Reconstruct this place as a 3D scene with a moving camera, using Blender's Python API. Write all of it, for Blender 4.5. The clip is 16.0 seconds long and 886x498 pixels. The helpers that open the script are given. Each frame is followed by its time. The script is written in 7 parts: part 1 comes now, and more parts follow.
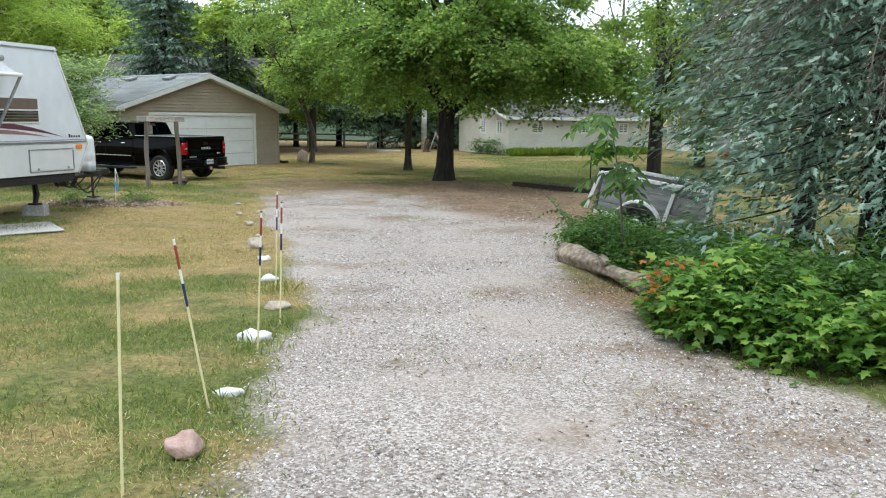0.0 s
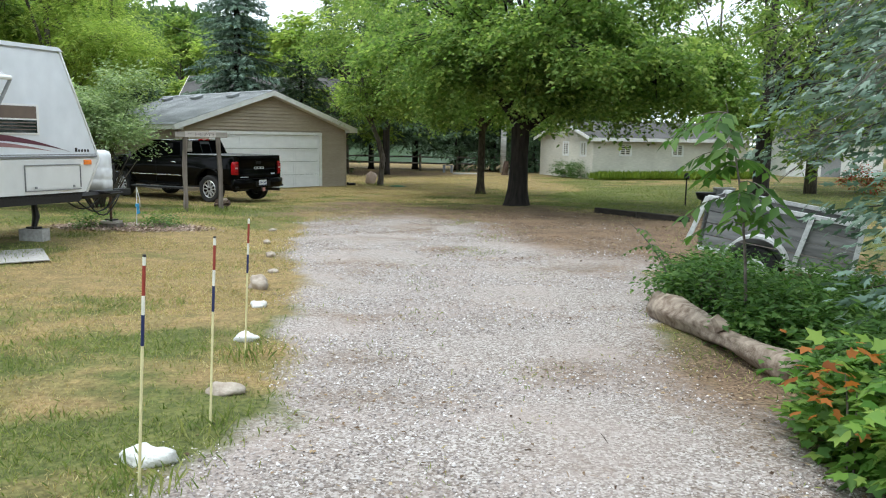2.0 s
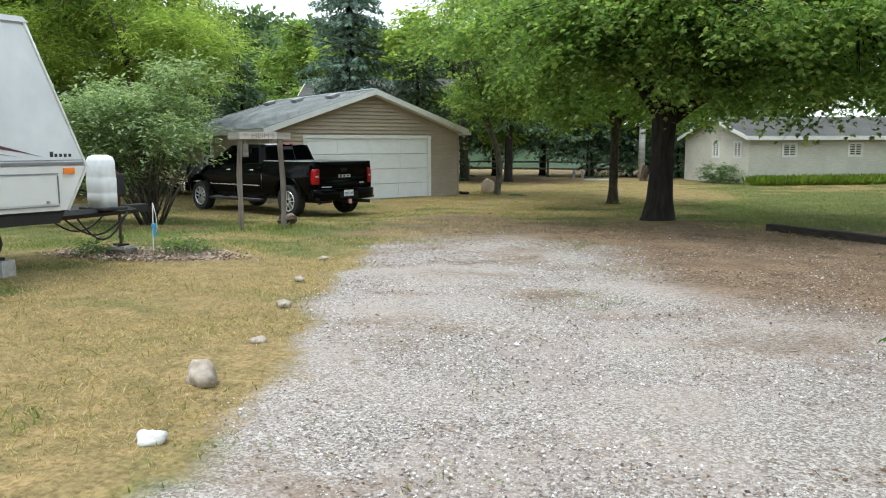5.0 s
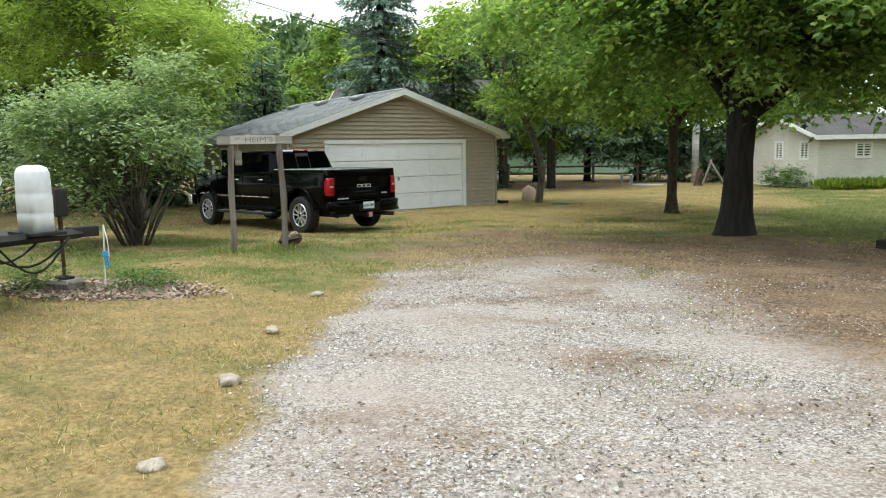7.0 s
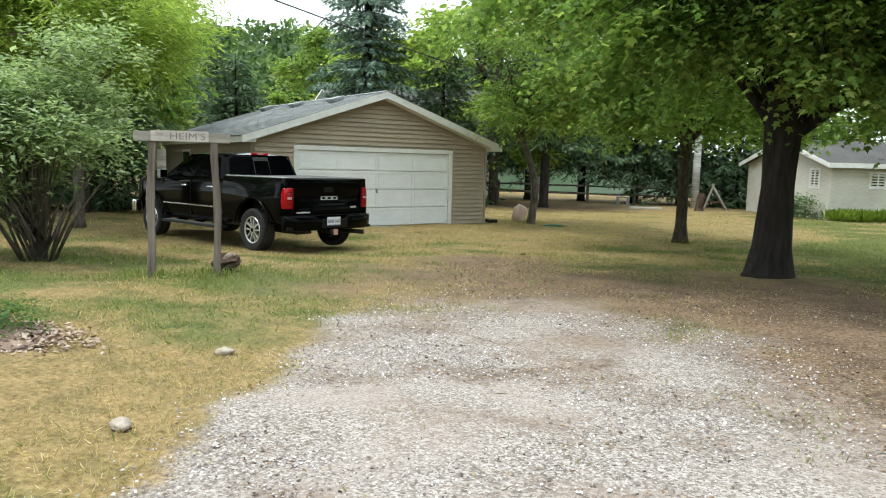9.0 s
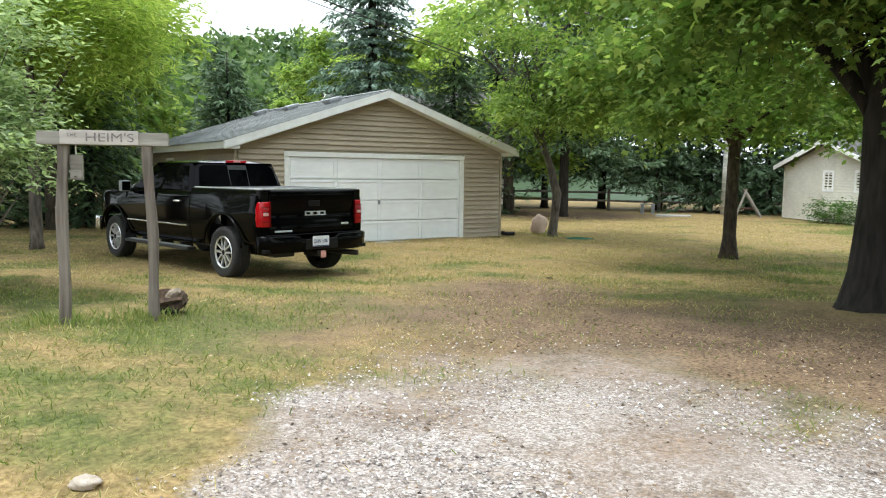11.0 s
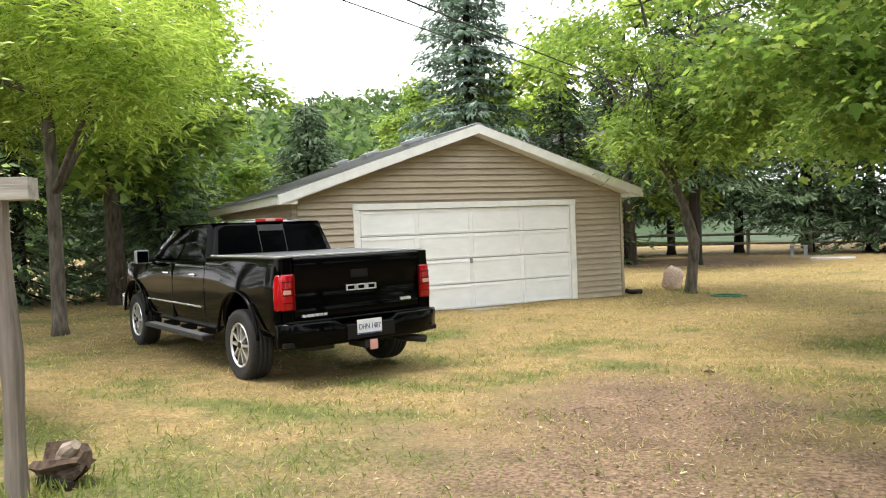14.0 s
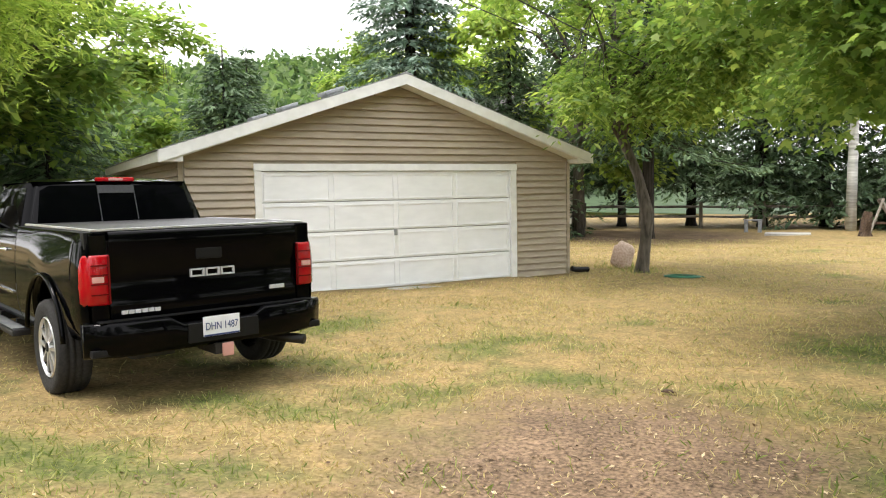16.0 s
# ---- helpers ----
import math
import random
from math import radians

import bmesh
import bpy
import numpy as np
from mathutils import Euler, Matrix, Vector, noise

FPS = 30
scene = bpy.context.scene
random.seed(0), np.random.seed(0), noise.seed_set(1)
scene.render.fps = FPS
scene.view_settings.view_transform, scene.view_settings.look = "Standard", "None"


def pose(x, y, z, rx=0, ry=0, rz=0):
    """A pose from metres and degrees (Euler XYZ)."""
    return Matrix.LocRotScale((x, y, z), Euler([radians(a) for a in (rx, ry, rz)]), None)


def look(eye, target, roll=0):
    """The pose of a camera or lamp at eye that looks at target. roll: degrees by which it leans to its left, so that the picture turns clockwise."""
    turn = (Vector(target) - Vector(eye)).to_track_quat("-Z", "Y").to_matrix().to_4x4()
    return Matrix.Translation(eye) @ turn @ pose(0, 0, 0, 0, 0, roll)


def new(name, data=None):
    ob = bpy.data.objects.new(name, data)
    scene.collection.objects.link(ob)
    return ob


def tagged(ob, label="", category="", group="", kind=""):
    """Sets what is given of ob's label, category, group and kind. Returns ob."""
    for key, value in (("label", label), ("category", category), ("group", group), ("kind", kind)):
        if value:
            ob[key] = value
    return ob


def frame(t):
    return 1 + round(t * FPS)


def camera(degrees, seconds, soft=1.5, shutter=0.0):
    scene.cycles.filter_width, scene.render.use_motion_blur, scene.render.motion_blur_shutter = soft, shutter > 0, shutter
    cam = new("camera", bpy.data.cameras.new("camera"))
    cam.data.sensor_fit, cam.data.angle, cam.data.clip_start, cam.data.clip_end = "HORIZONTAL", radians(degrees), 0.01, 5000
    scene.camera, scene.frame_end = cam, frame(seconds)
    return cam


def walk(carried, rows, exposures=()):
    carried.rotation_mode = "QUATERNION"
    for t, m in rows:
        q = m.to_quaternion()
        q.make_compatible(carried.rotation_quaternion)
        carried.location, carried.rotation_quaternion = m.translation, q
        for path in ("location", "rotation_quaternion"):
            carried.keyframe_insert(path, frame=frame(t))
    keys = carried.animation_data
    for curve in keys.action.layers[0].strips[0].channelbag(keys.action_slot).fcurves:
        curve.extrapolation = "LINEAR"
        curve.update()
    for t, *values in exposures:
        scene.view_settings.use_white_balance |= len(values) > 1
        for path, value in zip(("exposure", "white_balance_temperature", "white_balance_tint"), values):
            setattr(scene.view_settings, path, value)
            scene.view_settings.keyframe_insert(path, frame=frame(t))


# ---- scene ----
cam = camera(60.3, 16.0, soft=1.1)
METRES, EYE, TILT, LEAN, TURN = 20.15, 1.55, 0.0, 0.0, 0.0
ROWS = [
    (0.0, 0.0, 0.0, 0.0, 0.12, -9.86, -0.71),
    (0.5, 0.01, 0.0288, -0.0019, -1.47, -9.61, -0.62),
    (1.0, 0.0136, 0.0579, -0.0057, 0.09, -9.48, 0.08),
    (1.5, 0.0171, 0.0939, -0.0085, 1.13, -8.45, -0.47),
    (2.0, 0.0167, 0.1302, -0.0102, 6.47, -8.12, -0.78),
    (2.5, 0.0175, 0.1651, -0.011, 7.75, -8.32, -0.08),
    (3.0, 0.0175, 0.1991, -0.0124, 10.01, -7.32, -0.1),
    (3.5, 0.0155, 0.2313, -0.0151, 9.9, -8.65, -0.14),
    (4.0, 0.0147, 0.267, -0.0161, 12.0, -7.96, -0.2),
    (6.5, -0.0075, 0.4297, -0.021, 19.09, -7.46, 1.27),
    (7.0, -0.0174, 0.4595, -0.0205, 19.54, -7.17, 1.05),
    (7.5, -0.0262, 0.4905, -0.0213, 21.3, -8.26, -0.19),
    (8.0, -0.036, 0.519, -0.0219, 20.09, -8.14, -1.36),
    (8.5, -0.0427, 0.548, -0.0221, 18.85, -6.57, -1.27),
    (11.0, -0.0852, 0.6932, -0.0225, 19.8, -5.65, -0.61),
    (11.5, -0.0988, 0.7229, -0.0228, 23.81, -5.8, 0.63),
    (12.0, -0.1072, 0.7514, -0.0225, 24.89, -4.22, 1.18),
    (12.5, -0.1169, 0.7786, -0.0223, 26.71, -3.61, 0.06),
    (13.0, -0.1273, 0.8085, -0.0224, 27.26, -3.83, -1.61),
    (13.5, -0.132, 0.8366, -0.021, 32.65, -1.81, 0.11),
    (14.0, -0.1377, 0.8673, -0.0224, 28.39, -1.74, 2.17),
    (14.5, -0.139, 0.899, -0.0236, 22.9, -2.73, 1.47),
    (15.0, -0.1445, 0.9238, -0.0243, 21.1, -3.66, 1.0),
    (15.5, -0.1522, 0.9484, -0.0231, 20.87, -3.9, 1.09),
    (16.0, -0.1609, 0.9717, -0.0226, 24.89, -4.4, 0.93),
]
walk(cam, [(t, pose(0, 0, EYE, TILT, LEAN, TURN) @ pose(METRES * x, METRES * y, METRES * z, 90 + pitch, roll, yaw)) for t, x, y, z, yaw, pitch, roll in ROWS],
     exposures=[(0.0, 0.22, 5850, 6), (4.0, 0.2, 5850, 5), (7.0, 0.35, 6150, 4), (11.0, 0.68, 6050, 7), (13.0, 1.03, 6450, 14), (16.0, 1.07, 6600, 14)])

# ---- world and sun: a bright, thinly overcast sky ----
world = bpy.data.worlds.new("sky")
scene.world = world
world.use_nodes = True
wn, wl = world.node_tree.nodes, world.node_tree.links
wn.clear()
sky = wn.new("ShaderNodeTexSky")
sky.sky_type, sky.sun_disc = "NISHITA", False
sky.sun_elevation, sky.sun_rotation = radians(72), radians(231)
sky.air_density, sky.dust_density, sky.ozone_density = 1.0, 4.0, 1.0
cloud = wn.new("ShaderNodeTexNoise")
cloud.inputs["Scale"].default_value, cloud.inputs["Detail"].default_value = 2.2, 5
cloud_tone = wn.new("ShaderNodeValToRGB")
cloud_tone.color_ramp.elements[0].color = (8.6, 9.0, 9.4, 1)
cloud_tone.color_ramp.elements[1].color = (13.2, 13.4, 13.4, 1)
cloud_mix = wn.new("ShaderNodeMix")
cloud_mix.data_type = "RGBA"
cloud_mix.inputs[0].default_value = 0.86
sky_back = wn.new("ShaderNodeBackground")
sky_back.inputs["Strength"].default_value = 0.145
sky_out = wn.new("ShaderNodeOutputWorld")
wl.new(cloud.outputs["Fac"], cloud_tone.inputs["Fac"])
wl.new(sky.outputs["Color"], cloud_mix.inputs[6])
wl.new(cloud_tone.outputs["Color"], cloud_mix.inputs[7])
wl.new(cloud_mix.outputs[2], sky_back.inputs["Color"])
wl.new(sky_back.outputs["Background"], sky_out.inputs["Surface"])

sun_data = bpy.data.lights.new("sun", "SUN")
sun_data.energy, sun_data.angle, sun_data.color = 2.1, radians(20), (1.0, 0.96, 0.9)
sun = new("sun", sun_data)
sun.matrix_world = look((0, 0, 40), (10.0, 8.0, 0.0))

# ---- materials ----
RNG = np.random.default_rng(7)


def nodes_of(name):
    m = bpy.data.materials.new(name)
    m.use_nodes = True
    return m, m.node_tree.nodes, m.node_tree.links, m.node_tree.nodes["Principled BSDF"]


def ramp(n, stops):
    r = n.new("ShaderNodeValToRGB")
    e = r.color_ramp.elements
    while len(e) < len(stops):
        e.new(0.5)
    for el, (p, c) in zip(e, stops):
        el.position, el.color = p, (*c, 1)
    return r


def noise_node(n, l, scale, detail=5, stretch=(1, 1, 1), vec=None):
    t = n.new("ShaderNodeTexNoise")
    t.inputs["Scale"].default_value, t.inputs["Detail"].default_value = scale, detail
    m = n.new("ShaderNodeMapping")
    m.inputs["Scale"].default_value = stretch
    if vec is None:
        vec = n.new("ShaderNodeTexCoord").outputs["Object"]
    l.new(vec, m.inputs["Vector"])
    l.new(m.outputs["Vector"], t.inputs["Vector"])
    return t


def mixc(n, l, fac, a, b, mode="MIX"):
    x = n.new("ShaderNodeMix")
    x.data_type, x.blend_type = "RGBA", mode
    for sock, v in ((x.inputs[0], fac), (x.inputs[6], a), (x.inputs[7], b)):
        if isinstance(v, (int, float)):
            sock.default_value = v
        elif isinstance(v, tuple):
            sock.default_value = (*v, 1)
        else:
            l.new(v, sock)
    return x.outputs[2]


def surf(name, dark, light, scale=12, rough=0.7, bump=0.2, stretch=(1, 1, 1), stain=0.35, metal=0.0, spec=0.4, per_piece=0.0, fine=None, coat=0.0, stain_scale=0.7):
    """A painted, wooden, stone or metal surface: grain between two tones, large uneven stains, fine relief."""
    m, n, l, b = nodes_of(name)
    t = noise_node(n, l, scale, 6, stretch)
    r = ramp(n, [(0.3, dark), (0.7, light)])
    l.new(t.outputs["Fac"], r.inputs["Fac"])
    big = noise_node(n, l, stain_scale, 4)
    br = ramp(n, [(0.35, (1 - stain,) * 3), (0.65, (1, 1, 1))])
    l.new(big.outputs["Fac"], br.inputs["Fac"])
    col = mixc(n, l, 1.0, r.outputs["Color"], br.outputs["Color"], "MULTIPLY")
    if per_piece:
        o = n.new("ShaderNodeObjectInfo")
        pr = ramp(n, [(0, (1 - per_piece,) * 3), (1, (1, 1, 1))])
        l.new(o.outputs["Random"], pr.inputs["Fac"])
        col = mixc(n, l, 1.0, col, pr.outputs["Color"], "MULTIPLY")
    l.new(col, b.inputs["Base Color"])
    b.inputs["Roughness"].default_value, b.inputs["Metallic"].default_value = rough, metal
    b.inputs["Specular IOR Level"].default_value = spec
    b.inputs["Coat Weight"].default_value = coat
    b.inputs["Coat Roughness"].default_value = 0.06
    if bump:
        f = noise_node(n, l, fine or scale * 4, 4, stretch)
        bu = n.new("ShaderNodeBump")
        bu.inputs["Strength"].default_value, bu.inputs["Distance"].default_value = bump, 0.01
        l.new(f.outputs["Fac"], bu.inputs["Height"])
        l.new(bu.outputs["Normal"], b.inputs["Normal"])
    return m


def leafy(name, stops, rough=0.55, thin=0.5, spec=0.25):
    """Leaves: each one takes its own tone, and light passes through."""
    m, n, l, b = nodes_of(name)
    g = n.new("ShaderNodeNewGeometry")
    r = ramp(n, stops)
    l.new(g.outputs["Random Per Island"], r.inputs["Fac"])
    big = noise_node(n, l, 0.9, 3)
    br = ramp(n, [(0.3, (0.72, 0.75, 0.7)), (0.7, (1.0, 1.0, 1.0))])
    l.new(big.outputs["Fac"], br.inputs["Fac"])
    col = mixc(n, l, 1.0, r.outputs["Color"], br.outputs["Color"], "MULTIPLY")
    l.new(col, b.inputs["Base Color"])
    b.inputs["Roughness"].default_value, b.inputs["Specular IOR Level"].default_value = rough, spec
    tr = n.new("ShaderNodeBsdfTranslucent")
    warm = mixc(n, l, 1.0, col, (1.2, 1.25, 0.8), "MULTIPLY")
    l.new(warm, tr.inputs["Color"])
    mx = n.new("ShaderNodeMixShader")
    mx.inputs[0].default_value = thin
    l.new(b.outputs[0], mx.inputs[1])
    l.new(tr.outputs[0], mx.inputs[2])
    l.new(mx.outputs[0], n["Material Output"].inputs["Surface"])
    return m


def plain(name, col, rough=0.5, metal=0.0, spec=0.5, coat=0.0, trans=0.0):
    m, n, l, b = nodes_of(name)
    t = noise_node(n, l, 9, 4)
    r = ramp(n, [(0.3, tuple(c * 0.88 for c in col)), (0.7, col)])
    l.new(t.outputs["Fac"], r.inputs["Fac"])
    l.new(r.outputs["Color"], b.inputs["Base Color"])
    b.inputs["Roughness"].default_value, b.inputs["Metallic"].default_value = rough, metal
    b.inputs["Specular IOR Level"].default_value, b.inputs["Coat Weight"].default_value = spec, coat
    b.inputs["Coat Roughness"].default_value = 0.03
    b.inputs["Transmission Weight"].default_value = trans
    return m


M_SIDING = surf("tan_vinyl_siding", (0.38, 0.315, 0.235), (0.45, 0.38, 0.29), 5, 0.6, 0.1, (1, 1, 6), 0.14, per_piece=0.08)
M_DARKROOF = surf("weathered_brown_shingle", (0.06, 0.058, 0.055), (0.13, 0.125, 0.12), 50, 0.95, 0.6, stain=0.3)
M_HOUSE = surf("cream_clapboard", (0.60, 0.57, 0.49), (0.72, 0.69, 0.60), 4, 0.6, 0.1, (1, 1, 5), 0.15)
M_TRIM = surf("white_painted_trim", (0.72, 0.72, 0.70), (0.82, 0.82, 0.80), 7, 0.5, 0.08, stain=0.1)
M_DOOR = surf("white_door_paint", (0.80, 0.81, 0.82), (0.87, 0.88, 0.89), 3, 0.42, 0.05, (1, 1, 3), 0.06, per_piece=0.03)
M_SHINGLE = surf("grey_asphalt_shingle", (0.26, 0.275, 0.28), (0.42, 0.435, 0.44), 60, 0.95, 0.6, stain=0.25, per_piece=0.15)
M_SOFFIT = surf("tan_soffit", (0.40, 0.35, 0.28), (0.46, 0.41, 0.34), 6, 0.6, 0.1, stain=0.1)
M_CONC = surf("weathered_concrete", (0.34, 0.33, 0.31), (0.52, 0.51, 0.48), 18, 0.9, 0.5)
M_POST = surf("weathered_grey_wood", (0.095, 0.075, 0.06), (0.31, 0.265, 0.225), 16, 0.85, 0.7, (1, 1, 0.08), 0.4)
M_BEAM = surf("grey_sawn_beam", (0.22, 0.20, 0.17), (0.42, 0.39, 0.34), 16, 0.85, 0.6, (0.08, 1, 1), 0.35)
M_PLAQUE = surf("pale_sign_board", (0.40, 0.36, 0.32), (0.60, 0.55, 0.50), 14, 0.8, 0.5, (0.1, 1, 1), 0.25)
M_INK = plain("dark_carved_paint", (0.035, 0.03, 0.03), 0.8)
M_ROUTED = surf("worn_routed_lettering", (0.07, 0.055, 0.055), (0.42, 0.37, 0.35), 40, 0.85, 0.3)
M_SLIDER = plain("dark_grey_glass_rail", (0.03, 0.032, 0.035), 0.4, 0.0, 0.2)
M_TIMBER = surf("dark_landscape_timber", (0.012, 0.010, 0.008), (0.05, 0.04, 0.032), 20, 0.9, 0.6, (0.2, 1, 1))
M_BARK = surf("dark_furrowed_bark", (0.008, 0.0065, 0.005), (0.042, 0.034, 0.028), 14, 0.95, 1.0, (1, 1, 0.18), 0.4)
M_BARK2 = surf("grey_tree_bark", (0.045, 0.038, 0.03), (0.165, 0.14, 0.115), 16, 0.92, 0.8, (1, 1, 0.25), 0.35)
M_BARK3 = surf("brown_flaking_bark", (0.028, 0.021, 0.015), (0.12, 0.092, 0.068), 18, 0.95, 1.0, (1, 1, 0.35), 0.4)
M_BIRCH = surf("white_birch_bark", (0.42, 0.41, 0.39), (0.86, 0.85, 0.82), 5, 0.75, 0.3, (0.3, 0.3, 3), 0.3)
M_LOG = surf("weathered_log", (0.16, 0.11, 0.075), (0.50, 0.42, 0.33), 13, 0.9, 0.9, (0.2, 1, 1), 0.4)
M_LOGEND = surf("cut_log_end", (0.33, 0.24, 0.15), (0.55, 0.45, 0.32), 22, 0.9, 0.5)
M_ROT = surf("rotten_brown_wood", (0.025, 0.017, 0.012), (0.16, 0.105, 0.07), 18, 0.95, 0.9)
M_TWIG = surf("dead_grey_twigs", (0.10, 0.085, 0.07), (0.24, 0.21, 0.18), 20, 0.95, 0.3)
M_BLACK = surf("glossy_black_car_paint", (0.0012, 0.0012, 0.0014), (0.002, 0.002, 0.0025), 30, 0.06, 0.0, stain=0.2, spec=0.085, coat=0.0)
M_TRIMBLK = plain("matt_black_plastic", (0.006, 0.006, 0.0065), 0.55, 0.0, 0.2)
M_TYRE = surf("black_tyre_rubber", (0.012, 0.012, 0.012), (0.03, 0.029, 0.028), 40, 0.85, 0.5)
M_ALLOY = surf("brushed_alloy", (0.66, 0.66, 0.67), (0.80, 0.80, 0.81), 30, 0.32, 0.05, metal=0.85, stain=0.1)
M_CHROME = plain("chrome", (0.88, 0.89, 0.92), 0.2, 1.0)
M_GLASSD = plain("tinted_car_glass", (0.001, 0.0012, 0.0015), 0.04, 0.0, 0.012, 0.0)
M_BLIND = plain("tan_blind", (0.16, 0.12, 0.095), 0.8)
M_BADGE = plain("bright_silver_lettering", (0.62, 0.63, 0.65), 0.3, 0.3)
M_TAIL = plain("red_tail_lamp", (0.36, 0.004, 0.008), 0.1, 0.0, 0.4)
M_TAILDARK = plain("dark_red_lens_rib", (0.12, 0.002, 0.003), 0.2, 0.0, 0.3)
M_TAILPALE = plain("pale_red_reflector", (0.58, 0.30, 0.27), 0.2, 0.0, 0.4)
M_PLATE = plain("white_number_plate", (0.72, 0.74, 0.78), 0.4)
M_BLUEINK = plain("navy_plate_ink", (0.02, 0.04, 0.16), 0.5)
M_TONNEAU = surf("black_tonneau_vinyl", (0.02, 0.02, 0.021), (0.035, 0.035, 0.037), 40, 0.45, 0.2)
M_CAMPER = surf("white_camper_skin", (0.68, 0.71, 0.75), (0.76, 0.79, 0.83), 3, 0.35, 0.04, stain=0.08)
M_CAMPER2 = surf("cream_camper_skin", (0.66, 0.665, 0.65), (0.73, 0.735, 0.72), 3, 0.38, 0.04, stain=0.1)
M_SWOOP = plain("maroon_stripe", (0.10, 0.022, 0.04), 0.4)
M_SWOOP2 = plain("rose_stripe", (0.30, 0.16, 0.16), 0.4)
M_GREYLINE = plain("grey_stripe", (0.20, 0.20, 0.21), 0.4)
M_ORANGE = plain("orange_marker_lens", (0.85, 0.22, 0.02), 0.2, 0.0, 0.6, 1.0)
M_STEELBLK = surf("black_painted_steel", (0.008, 0.008, 0.009), (0.022, 0.02, 0.02), 25, 0.5, 0.2)
M_RUST = surf("rusty_brown_steel", (0.06, 0.03, 0.02), (0.16, 0.09, 0.06), 25, 0.85, 0.5)
M_CANVAS = surf("grey_awning_canvas", (0.34, 0.35, 0.36), (0.48, 0.49, 0.50), 20, 0.8, 0.3)
M_COVER = plain("white_tank_cover", (0.76, 0.78, 0.80), 0.35)
M_TRAILER = surf("grey_trailer_boards", (0.13, 0.13, 0.128), (0.29, 0.29, 0.285), 14, 0.85, 0.5, (0.15, 1, 1), 0.25, per_piece=0.2)
M_TRSTEEL = surf("white_chipped_steel", (0.48, 0.49, 0.48), (0.72, 0.73, 0.72), 20, 0.6, 0.3, stain=0.2)
M_ROCKW = surf("white_painted_rock", (0.60, 0.60, 0.57), (0.80, 0.80, 0.77), 16, 0.85, 0.7, stain=0.2)
M_ROCKT = surf("tan_fieldstone", (0.33, 0.27, 0.21), (0.56, 0.49, 0.41), 14, 0.9, 0.8, stain=0.3)
M_ROCKP = surf("pink_fieldstone", (0.38, 0.24, 0.20), (0.55, 0.40, 0.35), 18, 0.9, 0.8, stain=0.25)
M_BOULDER = surf("pale_pink_granite", (0.46, 0.33, 0.26), (0.68, 0.54, 0.45), 22, 0.9, 0.6, stain=0.2)
M_STAKEY = plain("pale_yellow_fibreglass", (0.72, 0.66, 0.36), 0.4)
M_STAKEW = plain("white_stake_band", (0.78, 0.76, 0.66), 0.4)
M_STAKER = plain("red_stake_band", (0.27, 0.035, 0.022), 0.45)
M_STAKEB = plain("navy_stake_band", (0.012, 0.02, 0.09), 0.45)
M_BLUETAPE = plain("sky_blue_ribbon", (0.10, 0.42, 0.72), 0.5)
M_STRING = plain("white_cord", (0.75, 0.74, 0.70), 0.8)
M_CHIPS = surf("wood_chip_mulch", (0.16, 0.10, 0.07), (0.36, 0.27, 0.21), 60, 0.95, 0.8)
M_MAT = surf("pale_ground_mat", (0.36, 0.34, 0.31), (0.50, 0.48, 0.45), 30, 0.9, 0.4)
M_WINDOW = plain("dark_window_glass", (0.02, 0.025, 0.028), 0.05, 0.0, 0.6, 1.0)
M_FENCE = surf("grey_split_rail", (0.13, 0.11, 0.09), (0.30, 0.27, 0.23), 14, 0.9, 0.6, (0.2, 0.2, 0.2), 0.3)
M_CABLE = plain("black_cable", (0.01, 0.01, 0.01), 0.6)
M_GREY = surf("grey_painted_metal", (0.22, 0.23, 0.24), (0.33, 0.34, 0.35), 20, 0.5, 0.1)
M_FARGRASS = leafy("grass_green", [(0.0, (0.13, 0.185, 0.045)), (0.5, (0.235, 0.28, 0.085)), (1.0, (0.40, 0.39, 0.16))], 0.7, 0.45)
M_DRYGRASS = leafy("grass_dry", [(0.0, (0.36, 0.27, 0.11)), (0.5, (0.51, 0.415, 0.20)), (1.0, (0.66, 0.57, 0.33))], 0.8, 0.4)
L_MAPLE = leafy("maple_leaves", [(0.0, (0.13, 0.225, 0.06)), (0.6, (0.245, 0.36, 0.105)), (0.9, (0.37, 0.47, 0.15)), (1.0, (0.5, 0.57, 0.19))], thin=0.62)
L_YOUNG = leafy("young_maple_leaves", [(0.0, (0.30, 0.42, 0.11)), (0.6, (0.42, 0.54, 0.16)), (1.0, (0.56, 0.64, 0.24))], thin=0.55)
L_BRIGHT = leafy("bright_green_leaves", [(0.0, (0.21, 0.31, 0.065)), (0.6, (0.36, 0.47, 0.115)), (1.0, (0.56, 0.62, 0.19))], thin=0.6)
L_TREE = leafy("broad_tree_leaves", [(0.0, (0.12, 0.205, 0.05)), (0.6, (0.23, 0.33, 0.085)), (1.0, (0.41, 0.49, 0.145))], thin=0.57)
L_WILLOW = leafy("silvery_bush_leaves", [(0.0, (0.18, 0.255, 0.125)), (0.6, (0.34, 0.43, 0.24)), (1.0, (0.56, 0.63, 0.42))])
L_SPRUCE = leafy("spruce_needles", [(0.0, (0.05, 0.092, 0.045)), (0.6, (0.095, 0.15, 0.078)), (1.0, (0.165, 0.24, 0.13))], 0.6, 0.22)
L_BLUE = leafy("blue_spruce_needles", [(0.0, (0.085, 0.14, 0.10)), (0.6, (0.175, 0.26, 0.20)), (1.0, (0.36, 0.45, 0.38))], 0.6, 0.2)
